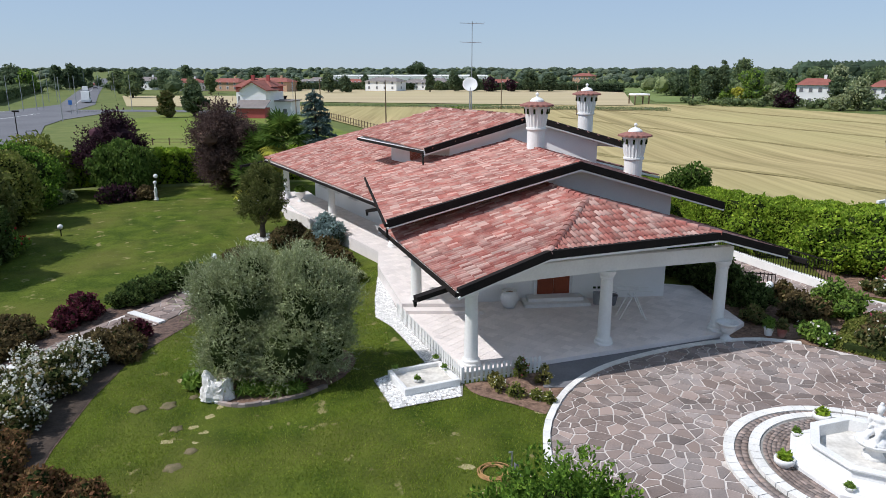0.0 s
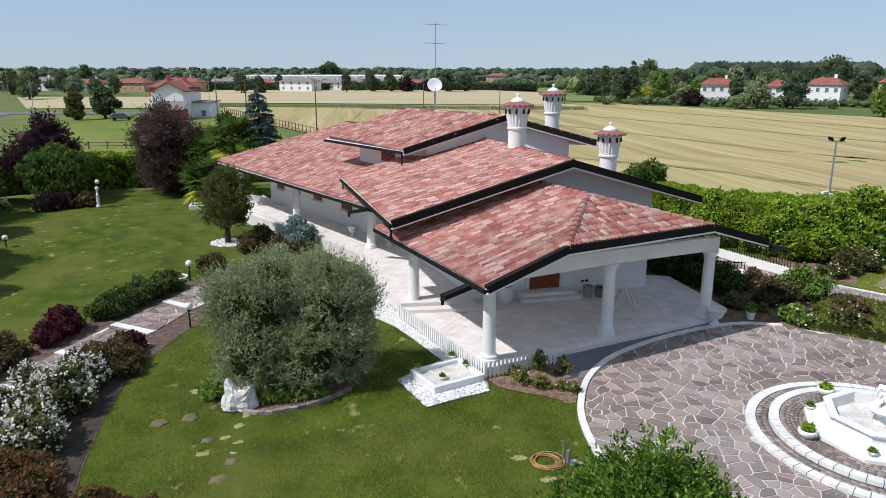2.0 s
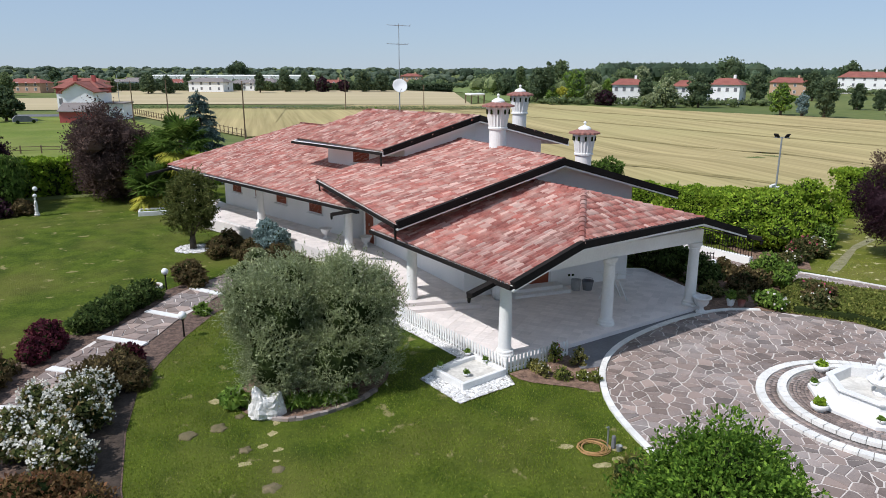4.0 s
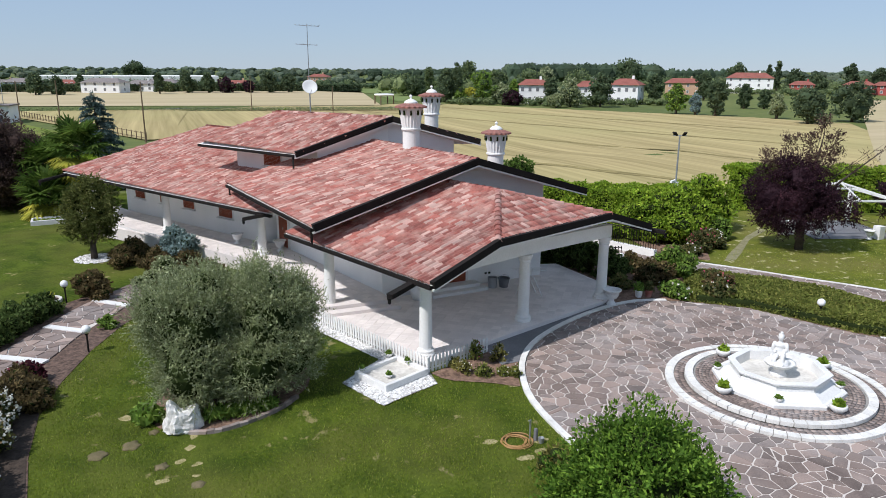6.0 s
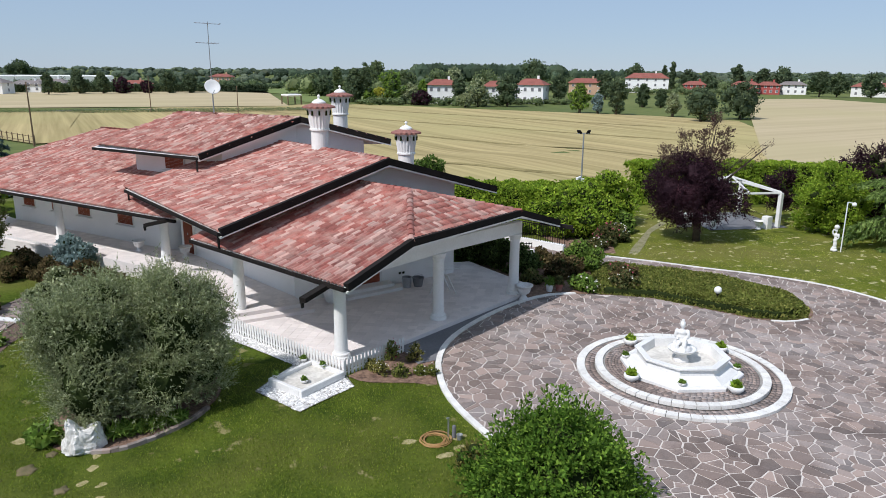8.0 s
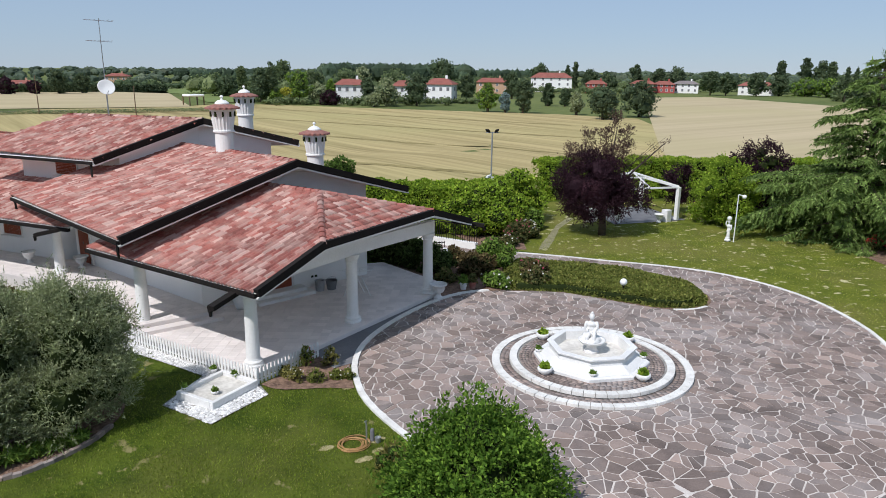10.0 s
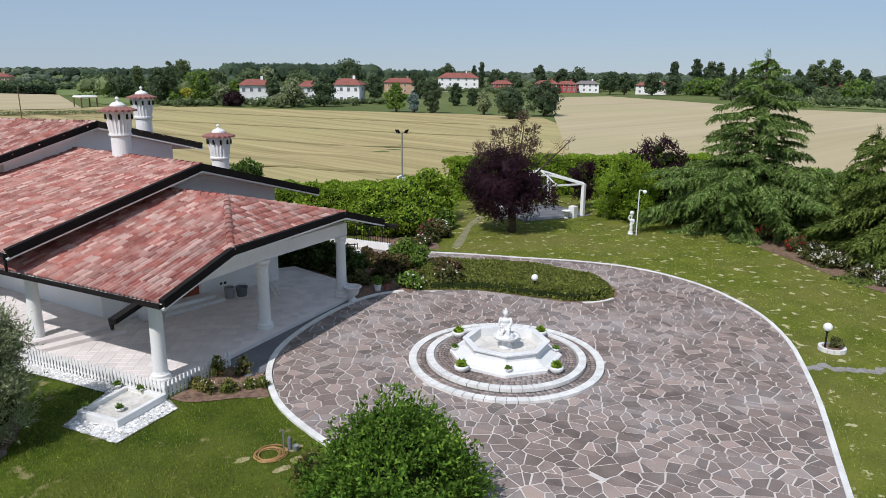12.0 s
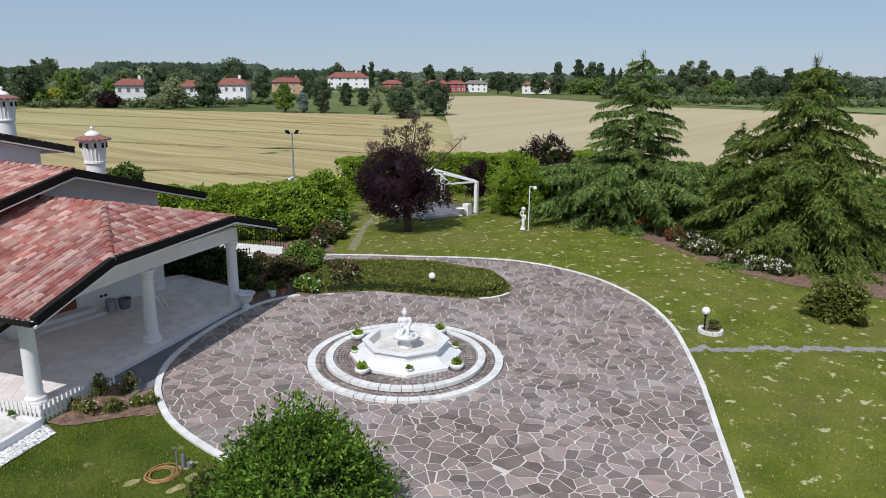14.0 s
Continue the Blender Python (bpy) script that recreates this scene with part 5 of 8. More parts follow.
for x, y in ((11.02, 18.43), (8.81, 16.06), (11.15, 13.77), (13.45, 16.31)):
    pot(x, y, 0.22, 0.26, "round white stone bowl planted with yellow-green leaves", group="bowls round the fountain")
for x, y in ((9.75, 17.35), (9.75, 14.75), (12.4, 14.75)):
    pot(x, y, 0.36, 0.13, "small white pot on the fountain's plinth", False, "pots on the plinth")


# ---- square basin by the fence ----
sheet("gravel", [(-3.35, 34.0), (-3.1, 30.4), (-2.85, 28.0), (-2.05, 26.6), (-1.1, 24.2), (-0.65, 23.05), (-2.36, 21.75), (-1.54, 19.55), (0.62, 20.4), (0.68, 21.4), (-1.75, 27.7), (-1.9, 28.4), (-3.1, 33.9)], M_GRIT, 0.03, 0.5, "strip of white pebbles along the porch", "gravel")


def scatter_pebbles(region, n, r, label, name="pebbles"):
    xs, ys = [p[0] for p in region], [p[1] for p in region]
    pts = []
    g = random.Random(len(region) + n)
    while len(pts) < n:
        x, y = g.uniform(min(xs), max(xs)), g.uniform(min(ys), max(ys))
        if inside(region, x, y):
            pts.append((x, y, ground_z(x, y) + 0.03))
    base = np.array([(1, 0, 0.2), (0.3, 0.9, 0.1), (-0.8, 0.5, 0.15), (-0.7, -0.6, 0.2), (0.4, -0.9, 0.1), (0, 0, 0.75)])
    v, f = [], []
    for k, p in enumerate(pts):
        a, s = g.uniform(0, 6.3), r * g.uniform(0.6, 1.4)
        c, sn = math.cos(a), math.sin(a)
        o = len(v)
        v += [(p[0] + s * (q[0] * c - q[1] * sn), p[1] + s * (q[0] * sn + q[1] * c), p[2] + s * q[2] - 0.01) for q in base]
        f += [(o + i, o + (i + 1) % 5, o + 5) for i in range(5)]
    tagged(arrays(name, v, f, M_PEBBLE, kind="stuff"), label, "pebbles")


GRAVEL_A = [(-3.3, 33.9), (-3.1, 30.4), (-2.85, 28.0), (-2.05, 26.7), (-1.1, 24.3), (-0.65, 23.1), (0.5, 21.5), (-1.8, 27.4), (-1.95, 28.4), (-3.15, 33.9)]
GRAVEL_B = [(-2.3, 21.72), (-1.54, 19.6), (0.6, 20.42), (0.5, 21.5), (-0.65, 23.0)]
scatter_pebbles(GRAVEL_A, 5200, 0.05, "loose white pebbles between lawn and porch")
scatter_pebbles(GRAVEL_B, 2600, 0.05, "loose white pebbles round the square basin")


def square_basin(x, y, z, deg, a, b, h, label):
    """A low white basin of four thick walls, with corner blocks."""
    t = thing("basin", label, "basin", (x, y, z))
    w = 0.14
    for x0, y0, x1, y1 in ((-a, -b, a, -b + w), (-a, b - w, a, b), (-a, -b + w, -a + w, b - w), (a - w, -b + w, a, b - w)):
        part("wall", oriented(box(bmesh.new(), x0, y0, -0.1, x1, y1, h, 0.015), x, y, z, deg), M_MARBLE, t)
    part("bottom", oriented(box(bmesh.new(), -a + w, -b + w, -0.1, a - w, b - w, 0.12), x, y, z, deg), M_BASIN, t, "stained basin floor")
    return t


square_basin(-0.65, 21.5, 0.02, 24, 0.98, 0.82, 0.25, "low white square basin set in pebbles")
pot(-1.62, 21.8, 0.27, 0.11, "small white pot on the basin's corner", False, "pots on the basin")
pot(-0.85, 21.2, 0.14, 0.13, "small white pot standing in the basin", False, "pots on the basin")
pot(0.05, 21.9, 0.27, 0.1, "small white pot on the basin's edge", False, "pots on the basin")
pot(-0.25, 23.1, 0.05, 0.14, "small white pot standing in the pebbles", False, "pots on the basin")
square_basin(-15.0, 54.4, -0.3, 5, 1.1, 0.7, 0.4, "low white flower basin on the far lawn")
for i in range(7):
    px, py = -15.9 + 0.28 * i, 54.3 + 0.03 * i
    pot(px, py, -0.18, 0.16, "small white flower pot on the far basin", True, "pots on the far basin")

# ---- beds and soil ----
BED_ROSES = [(0.7, 21.25), (0.9, 20.75)] + smooth_line([(1.2, 20.42), (1.75, 20.1), (2.3, 19.8), (2.75, 19.45), (3.12, 19.2)], n=4) + [(3.5, 20.1), (3.9, 20.9), (4.5, 21.6), (4.2, 22.2), (3.5, 22.3)]
sheet("bed_roses", BED_ROSES, M_SOIL, 0.032, 0.4, "mulched rose bed before the porch", "flower bed")
sheet("bed_island", [(11.0, 25.4)] + smooth_line(ISLAND)[:-12] + [(13.5, 31.5), (11.6, 31.5), (11.6, 26.8)], M_SOIL, 0.03, 0.6, "planted island bed beside the drive", "flower bed")
BED_PATH = [(-8.6, 34.6), (-9.0, 32.5), (-9.6, 31.4), (-10.6, 28.8), (-11.3, 26.2), (-11.7, 24.0), (-11.6, 21.0), (-11.2, 17.9), (-10.5, 15.0), (-14.0, 15.0), (-18.5, 20.0), (-18.0, 24.5), (-16.3, 27.8), (-14.6, 31.4), (-12.6, 35.0), (-10.5, 37.2)]
sheet("bed_path", BED_PATH, M_MULCH, 0.02, 0.6, "mulched beds on both sides of the garden path", "flower bed")
# soil colour darkened to paint the roses' shade on the bed
M_ROSE_SHADE = material("rose_shade_soil", (0.075, 0.055, 0.042), (0.035, 0.026, 0.02), 0.95, 4.0, 18.0, bump=0.04)
sheet("bed_white_roses", [(-11.45, 25.6), (-11.72, 24.0), (-11.65, 21.0), (-11.25, 17.9), (-10.6, 15.3), (-13.5, 15.5), (-14.2, 20.0), (-13.6, 23.6), (-12.9, 25.6)], M_ROSE_SHADE, 0.034, 0.6, "soil under the white roses, darkened as in their shade", "flower bed")
sheet("bed_cedars", [(36.8, 18.9), (35.0, 16.2), (33.7, 13.9), (31.3, 10.3), (30.4, 7.0), (31.0, 2.0), (46, 0), (48, 20), (42, 25)], M_SOIL, 0.03, 1.0, "bare soil below the cedars", "flower bed")
sheet("bed_hedge", [(18.6, 31.2), (20.6, 29.6), (21.8, 31.2), (24.0, 33.0), (28.5, 36.5), (20.0, 38.5)], M_SOIL, 0.03, 1.0, "soil bed before the tall hedge", "flower bed")
sheet("path_gravel", [(21.2, 29.2), (21.9, 29.1), (23.4, 30.2), (26.4, 32.6), (29.6, 34.3), (29.5, 34.8), (26.9, 33.4), (24.0, 31.3), (22.4, 30.2)], M_TRACK, 0.014, 0.8, "worn gravel track from the drive to the pavilion", "path")
sheet("floor_pavilion", [(35.9, 29.4), (37.5, 34.6), (32.5, 36.2), (30.4, 31.2)], M_SLATE, 0.04, 1.0, "grey paved square under the white pavilion", "paving")

for k, (x, y, r, h, fl) in enumerate(((1.75, 20.85, 0.45, 0.5, M_FLOWER_W), (2.3, 20.4, 0.5, 0.45, None), (2.95, 20.2, 0.35, 0.4, M_FLOWER_W), (3.35, 21.3, 0.5, 0.75, M_FLOWER_W), (2.6, 21.75, 0.4, 0.95, M_FLOWER_P), (3.3, 20.0, 0.35, 0.4, M_FLOWER_W), (1.7, 21.4, 0.45, 0.4, None))):
    shrub("rose_bush", "low rose bush with small pale blooms in mulch" if fl else "low leafy rose bush without blooms in mulch", x, y, r * 0.82, h * 1.0, 480, 0.06, L_COVER if k % 3 else L_OCHRE, k, "rose", "roses by the porch", fl, nf=26, fs=0.06, count=5, core=0.4)

# island: clipped ground cover, roses and shrubs
def mat_cover(name, label, poly, h, n, size, mat):
    """A low clipped mass of ground cover over a plan polygon, its edges rounded off."""
    pts = np.array([(x, y) for x, y in poly])
    cx, cy = pts.mean(0)
    t = thing(name, label, "ground cover", (cx, cy, 0))
    g = np.random.default_rng(5)
    out = []
    lo, hi = pts.min(0), pts.max(0)
    segs = list(zip(poly, poly[1:] + poly[:1]))
    while len(out) < n:
        x, y = g.uniform(lo, hi)
        if inside(poly, x, y):
            d = min(abs((bx - ax) * (ay - y) - (ax - x) * (by - ay)) / (math.hypot(bx - ax, by - ay) + 1e-9) if 0 <= ((x - ax) * (bx - ax) + (y - ay) * (by - ay)) <= (bx - ax) ** 2 + (by - ay) ** 2 else math.hypot(x - ax, y - ay) for (ax, ay), (bx, by) in segs)
            top = h * (1 - max(0, 1 - d / 0.45) ** 2) + 0.05 * math.sin(2.1 * x) * math.sin(1.7 * y)
            out.append((x, y, max(0.02, top * g.uniform(0.75, 1.03) if d > 0.4 else top * g.uniform(0.1, 1.0))))
    out = np.array(out)
    nor = np.tile([0, 0, 1.0], (n, 1))
    arrays("leaves", *leaf_cards(out, nor, size, spread=0.6), mat, t)
    # added filler under the leaves; its dark colour stands for the shade among them
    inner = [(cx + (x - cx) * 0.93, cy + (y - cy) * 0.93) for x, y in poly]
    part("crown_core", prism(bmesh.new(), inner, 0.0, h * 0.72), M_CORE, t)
    return t


mat_cover("ground_cover", "low clipped green ground cover on the island bed", [(14.5, 24.3), (16.4, 22.55), (17.4, 20.3), (18.2, 18.6), (19.1, 17.65), (20.3, 17.4), (21.45, 18.05), (22.1, 19.45), (22.2, 21.15), (21.5, 23.5), (19.9, 25.7), (18.0, 27.9), (16.5, 27.0)], 0.42, 26000, 0.1, L_COVER)
ISHR = ((14.3, 25.0, 0.8, 0.8, L_GREEN, M_FLOWER_W), (15.9, 23.9, 0.8, 0.95, L_ROSE, M_FLOWER_W), (16.7, 24.9, 0.8, 1.0, L_BRONZE, M_FLOWER_P), (16.6, 27.9, 1.3, 1.3, L_GREEN, None), (14.9, 27.4, 1.2, 1.0, L_BRONZE, None), (13.4, 28.9, 1.1, 1.5, L_DARK, None),
        (12.9, 30.6, 1.2, 2.0, L_DARK, None), (12.6, 32.6, 1.4, 2.3, L_DARK, None), (15.2, 29.6, 1.0, 0.9, L_BRONZE, None), (12.9, 27.2, 0.7, 0.6, L_ROSE, None), (17.5, 26.0, 0.9, 0.7, L_ROSE, M_FLOWER_P), (12.7, 35.0, 1.5, 2.2, L_DARK, None), (11.6, 34.0, 1.2, 2.0, L_DARK, None))
for k, (x, y, r, h, m, fl) in enumerate(ISHR):
    shrub("shrub", "dense dark shrub in the island bed" if m == L_DARK else "bronze shrub in the island bed" if m == L_BRONZE else "flowering rose shrub in the island bed" if fl else "round green shrub in the island bed",
          x, y, r, h, int(2600 * r * r), 0.11, m, k, flowers=fl, nf=40, fs=0.13)


def small_pot(x, y, label, mat, plant):
    t = thing("flower_pot", label, "pot", (x, y, 0))
    part("pot", lathe(bmesh.new(), [(0.13, 0), (0.19, 0.3), (0.2, 0.3), (0.2, 0.34), (0.16, 0.33), (0.0, 0.3)], x, y, 0.03, 16), mat, t)
    pts, nor = blob_points([(x, y, 0.5, 0.22, 0.22, 0.25)], 260, 0.8)
    arrays("plant", *leaf_cards(pts, nor, 0.1), plant, t)


small_pot(12.75, 25.65, "white flower pot with a green plant", M_PAINT, L_GREEN)
small_pot(13.2, 25.5, "terracotta flower pot with a leafy plant", M_TILE, L_ROSE)


def globe_lamp(x, y, h, label, r=0.17, group="globe lamps", z=None):
    z = ground_z(x, y) if z is None else z
    t = thing("globe_lamp", label, "garden lamp", (x, y, z), group)
    part("post", tube(bmesh.new(), [(x, y, z - 0.05), (x, y, z + h - r)], 0.035, 8), M_DARKMETAL, t)
    bm = bmesh.new()
    bmesh.ops.create_icosphere(bm, subdivisions=3, radius=r, matrix=Matrix.Translation((x, y, z + h)))
    part("globe", bm, M_GLOBE, t, "white opal globe", smooth=True)
    part("collar", lathe(bmesh.new(), [(0.05, 0), (0.08, 0.05), (0.08, 0.08)], x, y, z + h - r - 0.05, 12), M_DARKMETAL, t)


for x, y, h, lb in ((-10.65, 28.8, 0.95, "white globe lamp on a dark post beside the path"), (-12.1, 35.6, 0.95, "white globe lamp beside the planter ring"), (-24.4, 43.4, 0.6, "white globe lamp on the wide lawn"),
                    (18.2, 20.45, 0.75, "white globe lamp in the island bed"), (14.4, 29.4, 0.9, "white globe lamp among dark shrubs"), (20.9, 8.3, 0.95, "white globe lamp in a stone ring")):
    globe_lamp(x, y, h, lb)


def stone_ring(x, y, r, label, n=14, mat=None):
    z = ground_z(x, y)
    t = thing("stone_ring", label, "planter", (x, y, z))
    for i in range(n):
        a0, a1 = 2 * math.pi * (i + 0.04) / n, 2 * math.pi * (i + 0.96) / n
        poly = [(x + q * math.cos(a), y + q * math.sin(a)) for q, a in ((r - 0.12, a0), (r, a0), (r, a1), (r - 0.12, a1))]
        part("stone", prism(bmesh.new(), poly, z - 0.05, z + 0.16), mat or M_KERB, t)
    part("soil", lathe(bmesh.new(), [(r - 0.1, 0.0), (r - 0.12, 0.1), (0.0, 0.12)], x, y, z, 18), M_SOIL, t)


stone_ring(21.1, 8.1, 0.5, "ring of pale stones round a lamp")
shrub("rose_bush", "small bush at the foot of a lamp", 21.25, 8.0, 0.3, 0.45, 300, 0.08, L_ROSE, 3, z=0.1, count=4)
stone_ring(-12.9, 36.0, 0.6, "ring of pale stones planted with greenery")
shrub("shrub", "low leafy plant in a stone ring", -12.9, 36.0, 0.4, 0.4, 300, 0.1, L_YELLOW, 2, z=-0.3, count=4)


def statue_lamp(x, y, label, globe_off=(0.0, 0.0), pole=True):
    figure("garden_statue", label, x, y, ground_z(x, y), 1.0, STANDING + [(0, 0, 1.48, 0.15, 0.15, 0.15)], 200)
    if pole:
        z = ground_z(x, y)
        t = thing("lamp_post", "slim white lamp post with a small globe", "garden lamp", (x + 0.12, y - 0.18, z))
        part("post", tube(bmesh.new(), [(x + 0.2, y - 0.3, z), (x + 0.2, y - 0.3, z + 3.0)], 0.035, 8), M_PAINT, t)
        part("arm", tube(bmesh.new(), [(x + 0.2, y - 0.3, z + 3.0), (x + 0.4, y - 0.5, z + 2.95)], 0.03, 6), M_PAINT, t)
        bm = bmesh.new()
        bmesh.ops.create_icosphere(bm, subdivisions=3, radius=0.13, matrix=Matrix.Translation((x + 0.45, y - 0.55, z + 2.88)))
        part("globe", bm, M_GLOBE, t, smooth=True)


statue_lamp(32.5, 24.0, "white garden statue standing on the lawn")
statue_lamp(-23.1, 55.5, "white garden statue before the dark hedge", pole=False)
globe_lamp(-23.1, 55.75, 1.95, "white globe lamp behind the statue", 0.17)

# ---- hose and tap ----
t = thing("garden_hose", "coiled orange garden hose on the lawn", "hose", (1.36, 16.05, -0.1))
g = random.Random(3)
for k in range(7):
    r = 0.28 + 0.03 * k
    cxx, cyy = 1.32 + g.uniform(-0.05, 0.05), 16.08 + g.uniform(-0.05, 0.05)
    pts = [(cxx + r * math.cos(a * 0.2618) * (1 + 0.05 * math.sin(a + k)), cyy + r * 0.95 * math.sin(a * 0.2618), ground_z(1.3, 16) + 0.03 + 0.018 * (k % 3)) for a in range(25)]
    part("coil", tube(bmesh.new(), pts, 0.013, 6), material("hose_orange", (0.5, 0.29, 0.12), (0.36, 0.2, 0.08), 0.5, 3, 20) if k == 0 else bpy.data.materials["hose_orange"], t, smooth=True)
t = thing("garden_tap", "grey garden standpipe with a brass tap", "tap", (1.85, 15.95, -0.05))
part("pillar", lathe(bmesh.new(), [(0.06, 0), (0.06, 0.4), (0.045, 0.44), (0, 0.46)], 1.88, 15.95, -0.05, 10), M_SLATE, t)
part("pipe", tube(bmesh.new(), [(1.78, 16.1, -0.05), (1.78, 16.1, 0.6), (1.7, 16.05, 0.62)], 0.025, 8), M_POLE, t)
part("bucket", lathe(bmesh.new(), [(0.07, 0), (0.09, 0.18), (0.075, 0.18), (0.0, 0.04)], 1.98, 15.8, -0.02, 12), M_POLE, t)

# ---- olive tree with its border ----
olive = thing("olive_tree", "broad grey-green olive tree with two crowns", "tree", (-5.6, 22.6, -0.35))
OLIVE = [(-7.0, 22.6, 2.1, 1.35, 1.4, 1.9), (-4.6, 22.3, 2.2, 1.35, 1.35, 1.9), (-5.2, 21.6, 1.0, 1.1, 0.9, 1.2), (-7.2, 21.9, 1.05, 0.95, 0.9, 1.2), (-5.9, 22.6, 0.9, 1.2, 1.0, 1.2), (-3.9, 21.9, 1.3, 0.85, 0.85, 1.15),
         (-6.5, 22.9, 3.4, 0.8, 0.8, 0.8), (-4.75, 22.5, 3.5, 0.8, 0.8, 0.75), (-3.75, 22.6, 2.7, 0.75, 0.75, 0.9), (-7.95, 22.8, 2.8, 0.75, 0.75, 0.9)]
trunk(olive, -5.8, 22.9, -0.35, 2.2, 0.25, OLIVE[:7])
arrays("crown", *tufts(OLIVE, 470, 32, 0.28, 0.55, 10, 0.088, 0.034, 0.6, True, 0.85, 2, shell=0.72), L_OLIVE, olive)
# core coloured near-black for the shade in the crown's hollows
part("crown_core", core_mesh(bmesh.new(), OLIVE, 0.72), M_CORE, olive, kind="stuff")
BED_OLIVE = smooth_line([(-8.4, 22.2), (-7.6, 20.9), (-6.6, 20.55), (-5.6, 20.65), (-4.6, 21.0), (-3.4, 22.2), (-3.3, 24.0), (-5.0, 25.5), (-7.5, 25.0)], True, 4)
sheet("bed_olive", BED_OLIVE, M_SOIL, 0.03, 0.8, "mulched bed under the olive tree", "flower bed")
t = thing("edging", "low edging of rough stones round the olive bed", "edging", (-6.0, 20.6, -0.35))
g = random.Random(9)
for p, q in zip(*(lambda L: (L, L[1:]))(smooth_line([(-7.3, 20.75), (-6.6, 20.5), (-5.6, 20.6), (-4.6, 20.95), (-3.9, 21.5)], n=4))):
    bm = beam(bmesh.new(), (p[0], p[1], ground_z(*p) + 0.12), (q[0], q[1], ground_z(*q) + 0.12 + g.uniform(-0.02, 0.03)), 0.14, 0.18)
    part("stone", bm, M_STONE, t)


def boulder(name, label, x, y, rx, ry, h, seed):
    """A craggy block of quartz with two crests and a cleft between them."""
    bm = bmesh.new()
    bmesh.ops.create_icosphere(bm, subdivisions=4, radius=1.0)
    z = ground_z(x, y)
    for v in bm.verts:
        c = v.co.copy()
        k = 1 + 0.28 * noise.noise(c * 1.6 + Vector((seed, 0, 0))) + 0.2 * abs(noise.noise(c * 3.1 + Vector((0, seed, 0)))) + 0.07 * noise.noise(c * 8)
        up = max(0.0, c.z)
        lift = 0.72 + 0.42 * min(1.0, abs(c.x - 0.2) * 1.6)
        v.co = Vector((x + (c.x * k + 0.16 * up * (1 if c.x > 0.2 else -1)) * rx, y + c.y * ry * k, z + h * (0.15 + (up * lift * k if c.z > 0 else 0.3 * c.z))))
    return tagged(part(name, bm, M_QUARTZ), label, "rock")


M_QUARTZ = material("white_quartz", (0.8, 0.78, 0.74), (0.5, 0.48, 0.44), 0.7, 4.0, 18.0, bump=0.03)
boulder("boulder", "jagged white quartz boulder by the olive bed", -7.45, 21.1, 0.5, 0.38, 0.82, 2.0)
shrub("hosta", "broad-leaved hosta beside the boulder", -8.45, 22.0, 0.55, 0.55, 420, 0.22, L_GREEN, 1, "plant")
t = thing("daylily", "clump of grassy lily leaves under the olive", "plant", (-6.0, 21.0, -0.35))
pts = np.array([(-6.8 + 2.2 * RNG.random(), 21.0 + 0.5 * RNG.random(), -0.25 + 0.25 * RNG.random()) for _ in range(700)])
arrays("leaf", *leaf_cards(pts, np.tile([0, -0.5, 0.4], (700, 1)), 0.08, long=5.5, spread=0.5), L_GREEN, t)

M_DRYSOIL = material("dry_earth", (0.2, 0.155, 0.09), (0.09, 0.085, 0.035), 0.95, 4.0, 40.0, bump=0.02)
# bare molehills and dry patches on the lawn
for k, (x, y, r) in enumerate(((-9.8, 20.4, 0.29), (-8.9, 20.65, 0.29), (-8.1, 19.15, 0.22), (-7.2, 17.85, 0.22), (-7.4, 17.0, 0.29), (-8.3, 21.25, 0.18))):
    bm = bmesh.new()
    lathe(bm, [(r, -0.01), (r * 0.75, 0.03), (r * 0.4, 0.06), (0.0, 0.07)], x, y, ground_z(x, y), 24, 0.12, 5)
    for v in bm.verts:
        v.co += Vector((0.05, 0.05, 0.018)) * noise.noise(v.co * 6)
    tagged(part("molehill", bm, M_DRYSOIL, smooth=True), "low heap of dry earth on the lawn", "molehill", "molehills")
M_BARE = material("bare_dry_patch", (0.44, 0.37, 0.2), (0.22, 0.2, 0.08), 0.95, 7.0, 30.0, bump=0.01)
for k, (x, y, r) in enumerate(((-9.0, 22.55, 0.26), (-7.55, 19.25, 0.2), (-8.1, 18.4, 0.16), (-7.15, 18.3, 0.17), (-7.05, 18.9, 0.2), (-7.2, 19.9, 0.26), (-7.1, 20.5, 0.24), (0.65, 16.35, 0.18), (1.2, 15.25, 0.2), (1.75, 15.4, 0.15), (2.0, 15.95, 0.22), (3.0, 19.4, 0.18))):
    bm = bmesh.new()
    lathe(bm, [(r, -0.01), (r * 0.9, 0.012), (0.0, 0.02)], x, y, ground_z(x, y), 26, 0.0, 0)
    for v in bm.verts:
        q = 1 + 0.5 * noise.noise(Vector(((v.co.x - x) / r * 1.6, (v.co.y - y) / r * 1.6, k * 3.7)))
        v.co = Vector((x + (v.co.x - x) * q * 1.25, y + (v.co.y - y) * q * 0.8, v.co.z))
    tagged(part("dry_patch", bm, M_BARE), "bare pale dry patch in the lawn", "patch", "dry patches")

